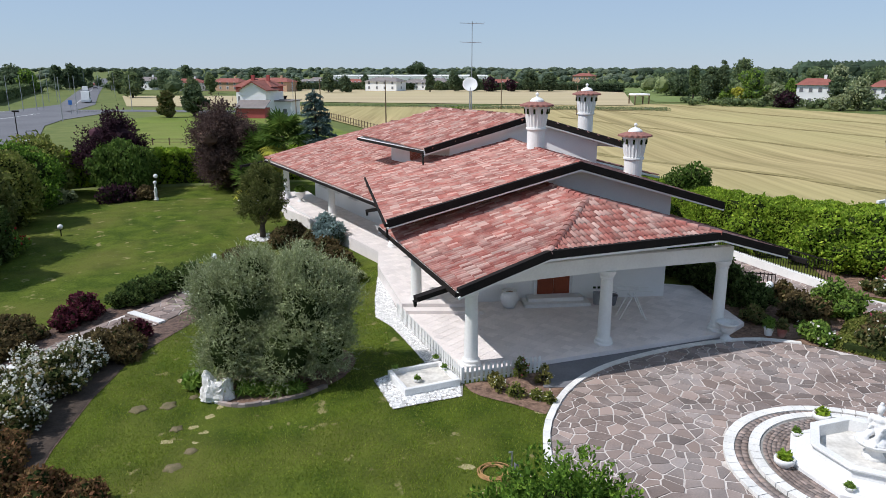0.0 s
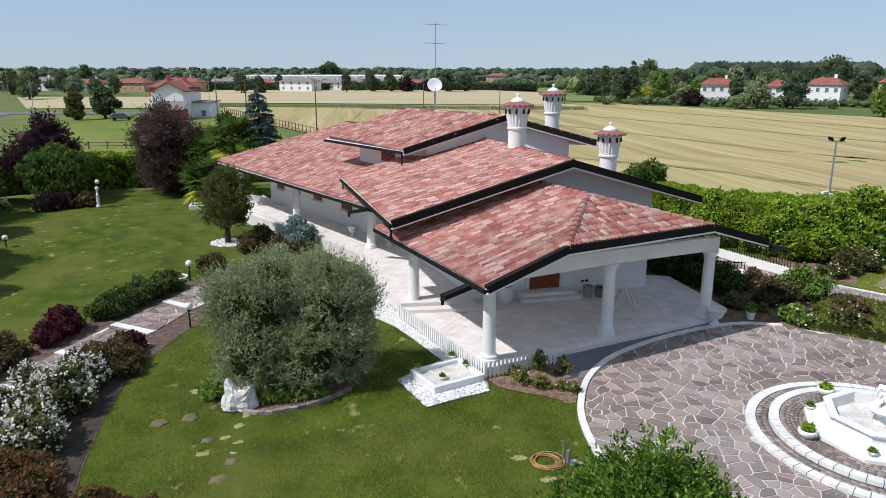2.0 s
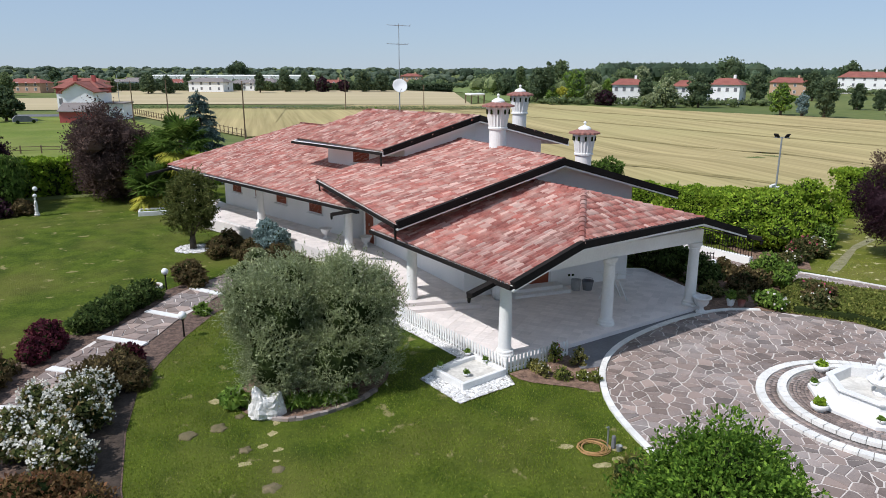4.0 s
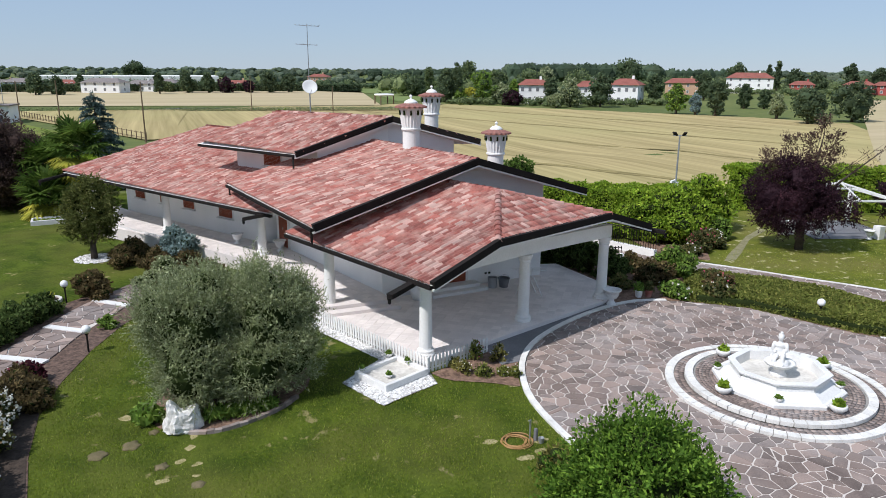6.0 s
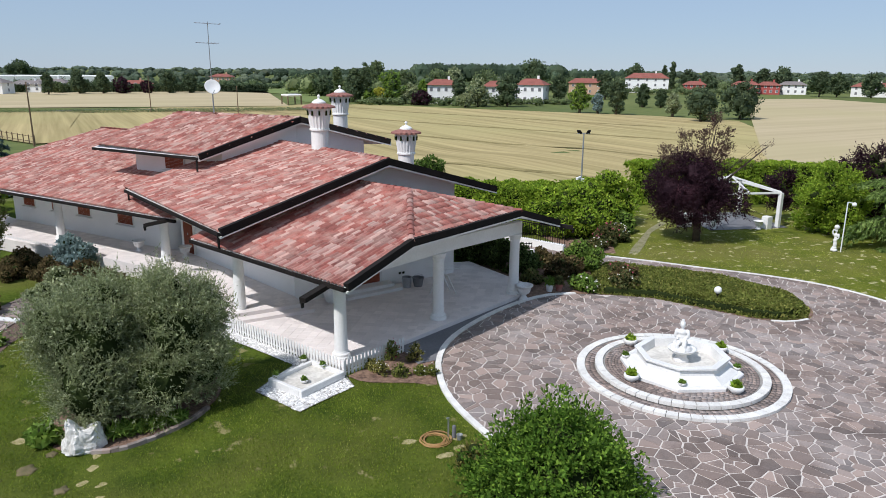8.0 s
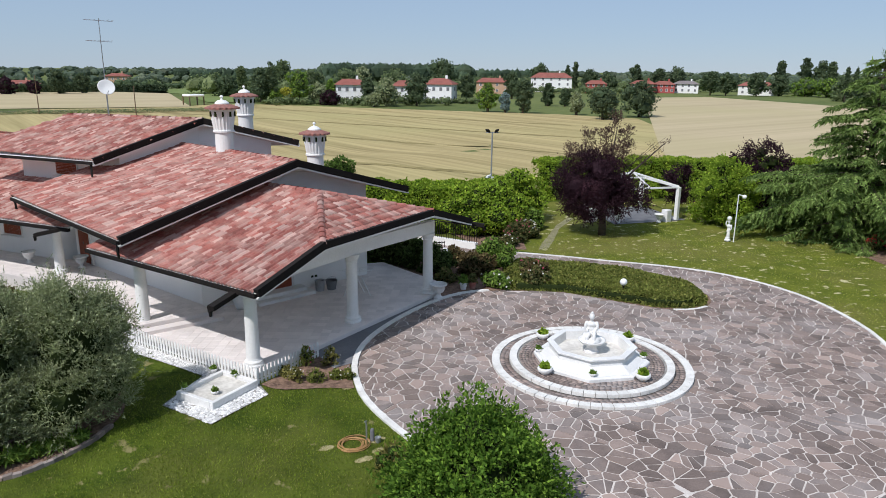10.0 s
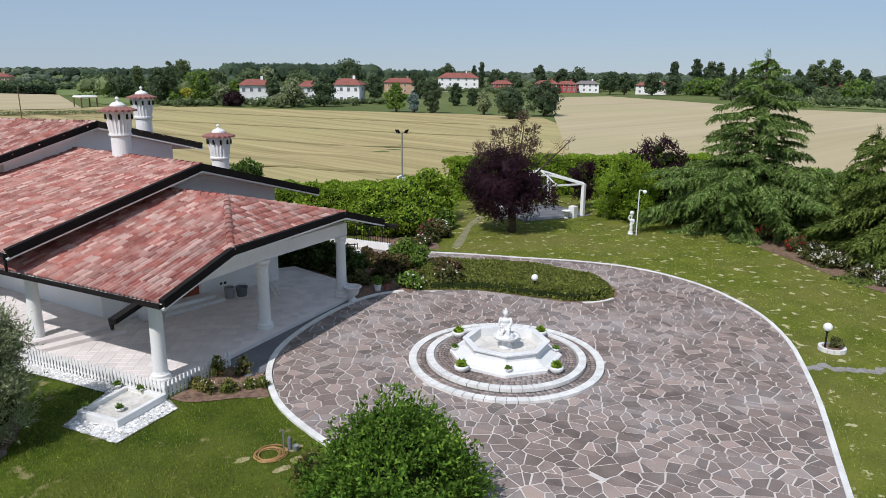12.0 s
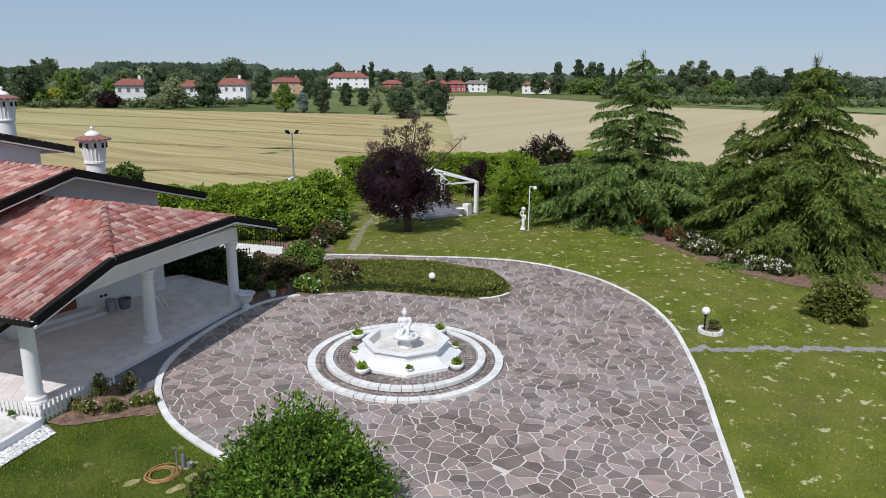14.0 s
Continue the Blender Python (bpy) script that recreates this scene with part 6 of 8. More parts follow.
# ---- garden path with marble steps ----
PATH_L = [(-8.8, 38.2), (-10.4, 36.2), (-11.7, 34.3), (-12.6, 32.3), (-13.9, 29.6), (-14.6, 27.9), (-15.2, 26.3), (-15.8, 24.0), (-16.2, 21.0), (-16.2, 17.0)]
PATH_R = [(-14.9, 17.0), (-14.9, 20.5), (-14.6, 22.7), (-14.0, 25.2), (-13.2, 26.6), (-12.05, 28.3), (-11.05, 31.0), (-9.9, 33.2), (-9.0, 34.8), (-7.5, 36.6)]
PATHPOLY = smooth_line(PATH_L) + smooth_line(PATH_R)
sheet("pavement_path", PATHPOLY, M_MORTAR, 0.035, 1.0, "garden path of grey crazy paving with marble steps", "path")
for a, b in (((-12.55, 32.35), (-10.95, 31.1)), ((-13.95, 29.45), (-12.05, 28.2)), ((-15.1, 26.6), (-13.9, 25.9)), ((-15.9, 23.6), (-14.5, 23.2)), ((-10.9, 35.4), (-9.4, 34.0))):
    z = ground_z(*a) + 0.1
    tagged(part("step", beam(bmesh.new(), (*a, z), (*b, z), 0.34, 0.2), M_MARBLE), "white marble step across the garden path", "step", "path steps")

LSH = (("long dark green clipped shrub beside the path", L_DARK, ((-12.9, 34.2, 0.9, 0.9), (-13.3, 33.4, 1.0, 0.95), (-13.65, 32.7, 1.0, 0.95), (-14.0, 32.0, 1.0, 0.95), (-14.3, 31.3, 1.0, 0.95), (-14.6, 30.6, 1.0, 0.95))),
       ("purple-red maple shrub beside the path", L_CRIMSON, ((-15.6, 28.7, 1.1, 1.1), (-15.9, 27.6, 0.8, 0.9), (-12.35, 26.5, 0.75, 0.7))),
       ("dark bronze rounded shrub by the path", L_BRONZE, ((-10.9, 36.3, 1.2, 1.2), (-12.45, 25.3, 1.15, 0.85), (-12.9, 24.2, 1.25, 0.95), (-12.1, 24.6, 0.9, 0.7), (-17.2, 26.0, 1.3, 1.0), (-17.6, 23.6, 1.4, 1.0), (-17.0, 24.8, 1.2, 0.9))),
       ("grassy green clump in the mulch", L_GREEN, ((-10.1, 31.5, 0.45, 0.45),)),
       ("airy red-brown shrub at the lawn's edge", L_REDBROWN, ((-11.6, 15.4, 1.35, 1.2), (-9.9, 15.2, 0.95, 0.95), (-13.0, 16.4, 1.4, 1.4), (-8.7, 15.0, 0.7, 0.85), (-12.2, 17.2, 0.9, 0.9))))
LSH_TERRACE = (
       ("rounded shrub near the terrace", L_BRONZE, ((-9.2, 42.6, 1.1, 1.1), (-8.0, 41.2, 0.9, 0.8), (-9.8, 41.2, 1.0, 0.9), (-5.6, 36.6, 1.0, 1.0), (-6.6, 38.0, 1.2, 1.3), (-8.0, 39.2, 1.1, 0.9))),
       ("soft green shrub below the terrace", L_OLIVE, ((-7.6, 37.6, 1.2, 1.2), (-6.9, 35.8, 1.2, 1.1), (-8.3, 35.8, 1.0, 1.0), (-4.6, 33.5, 0.9, 0.9), (-5.6, 34.4, 0.9, 1.0))))
k = 0
for lb, m, ps in LSH + LSH_TERRACE:
    for x, y, r, h in ps:
        k += 1
        shrub("shrub", lb, x, y, r, h, int((4600 if m == L_REDBROWN else 2900) * r * r), 0.08 if m == L_REDBROWN else 0.1, m, k)
for k, (x, y, r, h) in enumerate(((-13.0, 23.1, 0.95, 1.3), (-13.1, 21.6, 1.05, 1.4), (-13.5, 20.1, 1.15, 1.45), (-14.1, 22.1, 0.95, 1.2), (-12.9, 19.2, 1.0, 1.25), (-14.5, 20.7, 1.0, 1.2))):
    shrub("rose_bush", "white rose bush in full bloom beside the path", x, y, r, h, 2600, 0.1, L_ROSE, k, "rose", "white roses", M_FLOWER_W, nf=330, fs=0.085)
shrub("juniper", "spreading blue-grey juniper below the terrace", -6.9, 41.2, 1.45, 1.6, 7000, 0.12, L_BLUE, 3)

# ---- larger plants and trees of the garden ----
bush = thing("laurel_bush", "bushy green shrub with upright shoots beside the paving", "shrub", (2.25, 11.8, 0))
BUSH = [(2.25, 11.8, 0.85, 1.75, 1.75, 1.45), (1.5, 11.2, 0.5, 1.2, 1.2, 1.0), (3.2, 12.2, 0.5, 1.2, 1.1, 1.0), (2.9, 11.0, 0.5, 1.25, 1.1, 0.95), (1.6, 12.6, 0.5, 1.1, 1.0, 1.0), (2.3, 11.9, 1.75, 0.75, 0.75, 0.75)]
g = random.Random(12)
v, f = tufts(BUSH, 190, 30, 0.3, 0.58, 8, 0.12, 0.06, 0.35, False, 0.9, 5, -0.4, 0.78)
P = np.array([(2.25 + g.gauss(0, 0.75), 11.8 + g.gauss(0, 0.75), 0) for _ in range(34)])
P[:, 2] = 2.25 - 0.42 * ((P[:, 0] - 2.25) ** 2 + (P[:, 1] - 11.8) ** 2)
P = np.repeat(P, 5, 0) + np.tile(np.linspace(0, 0.75, 5)[:, None] * np.array([0.08, 0.03, 1.0]), (34, 1))
v2, f2 = sprigs(P, np.tile([0.1, 0.05, 1.0], (len(P), 1)) + RNG.normal(0, 0.3, (len(P), 3)), 0.16, 6, 0.12, 0.06)
arrays("crown", np.r_[v, v2], np.r_[f, f2 + len(v)], L_BUSH, bush)
# near-black filler paints the shade deep in the bush
part("crown_core", core_mesh(bmesh.new(), BUSH, 0.68), M_CORE, bush, kind="stuff")
part("stem", tube(bmesh.new(), [(2.25, 11.8, -0.1), (2.3, 11.8, 1.2), (2.2, 11.9, 2.2)], [0.12, 0.08, 0.03], 8), M_BARK, bush)
shrub("plant", "ragged low weeds beside the bush", 1.6, 14.2, 0.9, 0.7, 900, 0.09, L_OCHRE, 8)
tree("young_tree", "small rounded evergreen tree in a ring of pebbles", -11.4, 43.0, 1.75, 4.5, 20000, 0.13, L_YOUNG, 1.5, 0.17, 20, 3, clear=0.22, core=0.3, small=0.4, tuft=150)
scatter_pebbles([(-11.4 + 1.05 * math.cos(0.4 * k), 43.0 + 1.05 * math.sin(0.4 * k)) for k in range(16)], 700, 0.07, "heap of white pebbles round a small tree")

plum = thing("plum_tree", "purple-leaved plum tree on the lawn", "tree", (27.3, 29.7, 0))
PLUM = [(26.8, 30.1, 3.0, 2.2, 2.2, 2.0), (25.9, 30.9, 3.1, 1.5, 1.5, 1.6), (27.9, 29.2, 2.7, 1.5, 1.5, 1.5), (26.6, 29.6, 4.3, 1.4, 1.4, 1.3), (27.2, 30.4, 1.9, 1.9, 1.9, 0.9), (26.1, 30.9, 4.7, 0.8, 0.8, 0.9), (28.9, 28.4, 2.6, 0.9, 0.9, 1.0)]
g = random.Random(8)
SPIRES = []
for u, top, w in ((0.9, 7.9, 0.34), (-1.2, 6.8, 0.4), (0.3, 6.9, 0.36), (1.6, 6.9, 0.26), (-0.5, 7.0, 0.3), (-2.2, 5.9, 0.36)):
    zz = 4.6
    while zz < top:
        q = w * g.uniform(0.7, 1.1) * (1.3 - 0.7 * (zz - 4.6) / (top - 4.6))
        SPIRES.append((27.0 + 0.6 * u + g.gauss(0, 0.12), 29.85 - 0.7 * u + g.gauss(0, 0.12), zz, q, q, q * 1.2))
        zz += q * 0.95
TWIGS = [(29.0, 28.2, 4.9, 0.5, 0.5, 0.5), (29.5, 27.8, 5.5, 0.45, 0.45, 0.5), (30.0, 27.4, 6.0, 0.35, 0.35, 0.35), (28.4, 28.7, 5.6, 0.5, 0.5, 0.6), (28.0, 29.1, 6.3, 0.4, 0.4, 0.6)]
trunk(plum, 27.3, 29.7, 0, 4.6, 0.2, PLUM[1:4] + SPIRES[2:14:6] + TWIGS[2:3])
bm = bmesh.new()
for q in SPIRES[3::4] + TWIGS:
    tube(bm, [(27.2, 29.8, 3.2), ((27.2 + q[0]) / 2, (29.8 + q[1]) / 2, (3.4 + q[2]) / 2), (q[0], q[1], q[2] + q[5])], [0.03, 0.018, 0.007], 5)
part("branches", bm, M_BARK, plum, kind="stuff")
arrays("crown", *tufts(PLUM, 250, 22, 0.3, 0.6, 8, 0.1, 0.062, 0.35, False, 1.1, 7, shell=0.55), L_PURPLE, plum)
arrays("crown_top", *tufts(SPIRES, 95, 15, 0.22, 0.4, 7, 0.09, 0.055, 0.7, False, 1.1, 9, shell=0.3), L_PLUMTOP, plum, "sparser bronze-purple top shoots")
arrays("crown_top", *tufts(TWIGS, 22, 9, 0.2, 0.35, 6, 0.08, 0.045, 0.6, False, 1.1, 9, shell=0.2), L_PLUMTOP, plum, "sparse bronze twigs")
part("crown_core", core_mesh(bmesh.new(), PLUM[:4], 0.55), L_PURPLE, plum, kind="stuff")


def cedar(name, label, x, y, h, reach, seed, mat, n_level=17, dens=1.0, droop=0.3, foot=0.3, blade=0.3):
    """A cedar: a straight trunk and whorls of drooping boughs, each a flat plume of side twigs hung with needles. reach: bough lengths from foot to top."""
    g = np.random.default_rng(seed)
    z = ground_z(x, y)
    t = thing(name, label, "tree", (x, y, z))
    bm = tube(bmesh.new(), [(x, y, z - 0.1), (x + 0.1, y, z + h * 0.5), (x, y, z + h * 0.97)], [0.32, 0.2, 0.03], 10)
    V = []
    down = np.array([0, 0, 1.0])
    for lv in range(n_level):
        f = (lv + 0.2) / n_level
        R = np.interp(f, np.linspace(0, 1, len(reach)), reach)
        nb = max(4, int(4 + R * 1.15))
        for b in range(nb):
            a = 2 * math.pi * (b + g.uniform(-0.35, 0.35)) / nb + lv * 1.1
            zz = z + foot + (f + g.uniform(-0.35, 0.35) / n_level) * (h - foot - 0.2)
            L = R * g.uniform(0.68, 1.15) + 0.25
            rise, dr = g.uniform(0.12, 0.34) * L, droop * L * g.uniform(0.9, 1.5)
            d = np.array([math.cos(a), math.sin(a), 0])
            side = np.array([-d[1], d[0], 0])

            def at(s):
                p = np.array([x, y, zz]) + d * (L * s)[..., None]
                p[..., 2] = np.maximum(z + 0.12, p[..., 2] + rise * s - dr * s * s)
                return p
            tube(bm, [tuple(p) for p in at(np.array([0, 0.4, 0.75, 1.0]))], [0.06 * (1 - f) + 0.02, 0.045 * (1 - f) + 0.012, 0.02, 0.006], 4)
            ns = int(L * 7 * dens) + 4
            sj = np.linspace(0.15, 1.0, ns) ** 0.85
            sg = np.where(np.arange(ns) % 2 == 0, 1.0, -1.0)
            l2 = (0.26 * L * (1.12 - sj) + 0.32) * g.uniform(0.65, 1.25, ns)
            d2 = d[None] * 0.8 + side[None] * (sg * g.uniform(0.45, 0.95, ns))[:, None] + g.normal(0, 0.12, (ns, 3))
            d2[:, 2] += rise / L * 0.5 - dr / L * sj
            d2 /= np.linalg.norm(d2, axis=1)[:, None]
            m = 13
            u = (np.arange(m) + 0.5) / m
            pos = at(sj)[:, None] + d2[:, None] * (l2[:, None] * u)[..., None] - down * (0.38 * l2[:, None] * u * u)[..., None] + g.normal(0, 0.035, (ns, m, 3))
            pos[..., 2] = np.maximum(z + 0.1, pos[..., 2])
            ad = d2[:, None] * 0.6 + g.normal(0, 0.36, (ns, m, 3)) - down * 0.5
            ad /= np.linalg.norm(ad, axis=2)[..., None]
            w = np.cross(ad, down + g.normal(0, 0.45, (ns, m, 3)))
            w /= np.linalg.norm(w, axis=2)[..., None] + 1e-6
            ln, wd = blade * g.uniform(0.6, 1.2, (ns, m, 1)), blade * g.uniform(0.12, 0.2, (ns, m, 1))
            V.append(np.stack([pos - w * wd, pos + w * wd, pos + ad * ln], 2).reshape(-1, 3))
    top = np.stack([x + g.normal(0, 0.1, 200), y + g.normal(0, 0.1, 200), z + h - 1.2 * g.random(200)], 1)
    V.append(np.stack([top - [0.03, 0.03, 0], top + [0.03, 0.02, 0], top + g.normal(0, 0.14, (200, 3)) + [0, 0, 0.1]], 1).reshape(-1, 3))
    v = np.concatenate(V)
    part("trunk", bm, M_BARK, t)
    arrays("needles", v, np.arange(len(v)).reshape(-1, 3), mat, t)
    return t


cedar("cedar_tree", "tall layered blue-green cedar at the lawn's edge", 40.9, 19.9, 11.8, (6.2, 7.0, 7.1, 6.8, 4.2, 2.5, 3.2, 2.8, 1.9, 1.4, 0.9, 0.3), 1, L_CEDAR, 19, 1.1, 0.24, blade=0.32)
cedar("cedar_tree", "broad drooping dark green cedar at the lawn's edge", 38.3, 8.6, 11.3, (6.2, 6.4, 6.0, 5.3, 4.6, 3.9, 3.2, 2.5, 1.8, 1.0, 0.3), 2, L_CEDARD, 21, 1.15, 0.32, blade=0.32)
cedar("cedar_tree", "slender young cedar between two larger ones", 41.6, 13.0, 7.2, (2.6, 2.2, 1.6, 0.9, 0.3), 4, L_CEDARD, 13, 0.9, 0.4)
cedar("cedar_tree", "dark cedar beyond the lawn's end", 38.5, -2.5, 9.0, (5.0, 5.0, 4.0, 2.5, 0.5), 5, L_CEDARD, 12, 0.5, 0.45, blade=0.45)
cedar("blue_spruce", "slim blue spruce behind the wing", -12.5, 69.3, 8.4, (2.3, 2.1, 1.7, 1.3, 0.8, 0.25), 6, L_SPRUCE, 22, 1.7, 0.2, blade=0.26)

hedge("hedge", "tall bright green clipped hedge between garden and field", [(9, 60), (12.5, 49), (16, 42), (19.8, 37.4), (26.5, 36.6)], 2.6, 3.0, 430, 0.095, L_HEDGE, back=0.2)
hedge("hedge", "tall bright green clipped hedge behind the white pavilion", [(33.5, 41.5), (43, 36.5), (53, 29)], 2.4, 3.3, 240, 0.14, L_HEDGE, back=0.2)
hedge("hedge", "long dark hedge behind the cedars", [(53, 29), (57, 12), (55, -12)], 2.4, 3.0, 50, 0.28, L_GREEN, back=0.3)
hedge("hedge", "dark green hedge closing the far lawn", [(-46, 53), (-34, 63), (-22, 66), (-8, 69), (4, 65)], 2.4, 3.0, 90, 0.25, L_HEDGE, back=0.3)
HB = ((21.4, 34.4, 2.2, 3.1, L_HEDGE), (23.4, 35.2, 2.0, 3.2, L_HEDGE), (19.9, 35.2, 1.9, 3.1, L_HEDGE), (25.4, 36.0, 2.0, 3.7, L_HEDGE), (17.6, 38.4, 1.8, 3.1, L_HEDGE), (24.6, 33.6, 1.0, 1.5, L_GREEN))
for k, (x, y, r, h, m) in enumerate(HB):
    shrub("laurel", "tall full green shrub merging into the hedge", x, y, r, h, int(2600 * r * r), 0.13, m, k + 40, count=16)
tree("bay_tree", "rounded dark green tree rising over the hedge", 15.6, 43.5, 2.0, 4.2, 9000, 0.14, L_WEEP, 2, 0.15, 12, 12, clear=0.1)
for k, (x, y, fl) in enumerate(((20.3, 31.0, M_FLOWER_W), (21.2, 31.4, M_FLOWER_P), (22.2, 32.0, M_FLOWER_P), (22.9, 31.9, M_FLOWER_W))):
    shrub("rose_bush", "tall rose bush in bloom by the drive", x, y, 0.8, 1.2 if k else 0.6, 1600, 0.1, L_ROSE, k + 60, "rose", "roses by the drive", fl, nf=60, fs=0.13)
for k, (x, y, r, h, fl, lb) in enumerate(((38.3, 17.4, 0.9, 0.9, M_FLOWER_R, "red rose bush under the cedar"), (36.2, 14.8, 0.8, 0.8, M_FLOWER_R, "red rose bush on bare soil"), (34.7, 13.3, 0.9, 0.9, M_FLOWER_W, "white rose bush by the cedar"), (33.9, 12.2, 0.9, 0.8, M_FLOWER_W, "white rose bush by the cedar"),
                                          (33.0, 10.2, 0.8, 0.7, M_FLOWER_W, "white rose bush by the cedar"), (32.4, 9.0, 0.8, 0.7, M_FLOWER_W, "white rose bush by the cedar"), (32.1, 7.9, 0.7, 0.7, M_FLOWER_W, "white rose bush by the cedar"))):
    shrub("rose_bush", lb, x, y, r, h, 1400, 0.1, L_ROSE, k + 80, "rose", "roses under the cedars", fl, nf=110, fs=0.09)
shrub("shrub", "loose yellow-green bush on the side lawn", 26.2, 4.2, 1.35, 2.0, 6500, 0.1, L_COVER, 91, count=10)
tree("maple_tree", "bright green small tree by the pavilion hedge", 36.5, 26.8, 2.3, 4.4, 20000, 0.14, L_HEDGE, 2, 0.12, 16, 14, clear=0.04, small=0.4, core=0.55, tuft=190)
tree("plum_tree", "dark purple shrub tree by the hedge", 41.0, 27.0, 2.4, 5.4, 14000, 0.14, L_PURPLE, 2, 0.12, 16, 15, clear=0.05, small=0.38, core=0.45, tuft=150)
tree("plum_tree", "small purple tree behind the pavilion", 37.5, 31.3, 1.2, 3.9, 4500, 0.13, L_PURPLE, 2, 0.1, 12, 16, clear=0.12, small=0.4, core=0.4, tuft=60)

# left side of the garden
tree("copper_beech", "broad bronze-leaved tree behind the lawn", -18.9, 62.2, 4.2, 6.5, 50000, 0.17, L_BEECH, 3, 0.3, 22, 8, clear=0.0, core=0.74, small=0.38, tuft=400, core_mat=L_BEECH)
tree("plum_tree", "dark purple tree by the far hedge", -29.2, 62.0, 3.2, 6.2, 18000, 0.19, L_PURPLE, 3, 0.25, 18, 9, clear=0.0, small=0.38, core=0.68, tuft=190, core_mat=L_PURPLE)
tree("weeping_tree", "weeping green tree before the far hedge", -26.8, 58.6, 3.2, 4.4, 19000, 0.13, L_WEEP, 2, 0.2, 30, 18, droop=0.9, clear=0.1, small=0.3, inner=0.6, core=0.5)
tree("shrub_tree", "large mixed dark evergreen at the lawn's edge", -34.0, 57.0, 3.4, 4.4, 15000, 0.2, L_COVER, 2, 0.2, 18, 19, clear=0.0)
tree("shrub_tree", "large loose evergreen at the lawn's edge", -32.0, 51.5, 3.8, 4.4, 20000, 0.16, L_BUSH, 2, 0.2, 20, 20, clear=0.0)
tree("shrub_tree", "broad green evergreen by the lawn", -29.4, 46.0, 3.0, 4.6, 15000, 0.17, L_COVER, 2, 0.2, 18, 21, clear=0.0)
tree("shrub_tree", "dark evergreen shrub tree by the lawn", -27.4, 39.6, 2.9, 5.4, 15000, 0.19, L_YOUNG, 2, 0.2, 18, 22, clear=0.0)
tree("shrub_tree", "dark evergreen shrub tree by the lawn", -26.1, 33.6, 2.9, 5.8, 14000, 0.19, L_DARK, 2, 0.2, 18, 23, clear=0.0)
tree("shrub_tree", "dark dense evergreen at the lawn's edge", -24.6, 34.2, 2.0, 4.4, 9000, 0.17, L_DARK, 2, 0.15, 18, 24, clear=0.0)
tree("shrub_tree", "dark dense evergreen at the lawn's edge", -25.4, 37.6, 1.7, 3.8, 8000, 0.16, L_DARK, 2, 0.15, 18, 25, clear=0.0)
for k, (x, y, r, h, m, fl) in enumerate(((-25.3, 39.0, 1.4, 1.8, L_GREEN, M_FLOWER_R), (-26.0, 36.8, 1.3, 1.6, L_BRONZE, M_FLOWER_R), (-26.2, 55.6, 1.8, 1.2, L_PURPLE, None), (-24.3, 56.4, 1.2, 0.9, L_BRONZE, None), (-30.5, 54.0, 1.6, 1.4, L_OLIVE, None))):
    shrub("shrub", "red-flowered shrub at the lawn's edge" if fl else "low shrub before the far hedge", x, y, r, h, 3000, 0.16, m, k + 100, flowers=fl, nf=90, fs=0.2)


def palm(x, y, h, label, seed):
    g = random.Random(seed)
    z = ground_z(x, y)
    t = thing("palm_tree", label, "palm", (x, y, z))
    part("trunk", tube(bmesh.new(), [(x, y, z - 0.1), (x + 0.1, y, z + h * 0.5), (x, y, z + h)], [0.2, 0.16, 0.15], 10), M_BARK, t)
    for mat, n, lo, hi in ((L_WEEP, 70, -0.3, 1.2), (L_YELLOW, 44, -1.3, -0.2)):
        vs, fs = [], []
        for i in range(n):
            a, e = g.uniform(0, 6.28), g.uniform(lo, hi)
            L = g.uniform(1.0, 1.7)
            d = Vector((math.cos(a) * math.cos(e), math.sin(a) * math.cos(e), math.sin(e)))
            c = Vector((x, y, z + h - (0.5 if mat == L_YELLOW else 0))) + d * L
            s = d.cross(Vector((0, 0, 1))).normalized()
            u = s.cross(d)
            for k in range(13):
                b = math.pi * (k / 12 - 0.5) * 1.5
                tip = c + (d * math.cos(b) + s * math.sin(b)) * 1.05 - Vector((0, 0, 0.3 * abs(math.sin(b)) + 0.12))
                w = (s * math.cos(b) - d * math.sin(b)) * 0.085
                o = len(vs)
                vs += [tuple(c), tuple((c + tip) / 2 + w + u * 0.04), tuple(tip), tuple((c + tip) / 2 - w + u * 0.04)]
                fs.append((o, o + 1, o + 2, o + 3))
            o = len(vs)
            p0 = Vector((x, y, z + h - 0.3))
            vs += [tuple(p0 - s * 0.015), tuple(p0 + s * 0.015), tuple(c + s * 0.012), tuple(c - s * 0.012)]
            fs.append((o, o + 1, o + 2, o + 3))
        arrays("fronds", vs, fs, mat, t, "yellowed old fan leaves" if mat == L_YELLOW else "green fan leaves")


palm(-15.7, 60.4, 3.4, "fan palm with green and yellowed leaves", 1)
palm(-13.1, 57.4, 5.0, "taller fan palm behind the wing", 2)
palm(-15.2, 56.8, 1.7, "low fan palm by the far lawn", 3)
shrub("shrub", "shrub behind the villa's roof line", 1.0, 52.0, 1.2, 8.2, 3000, 0.2, L_GREEN, 77)


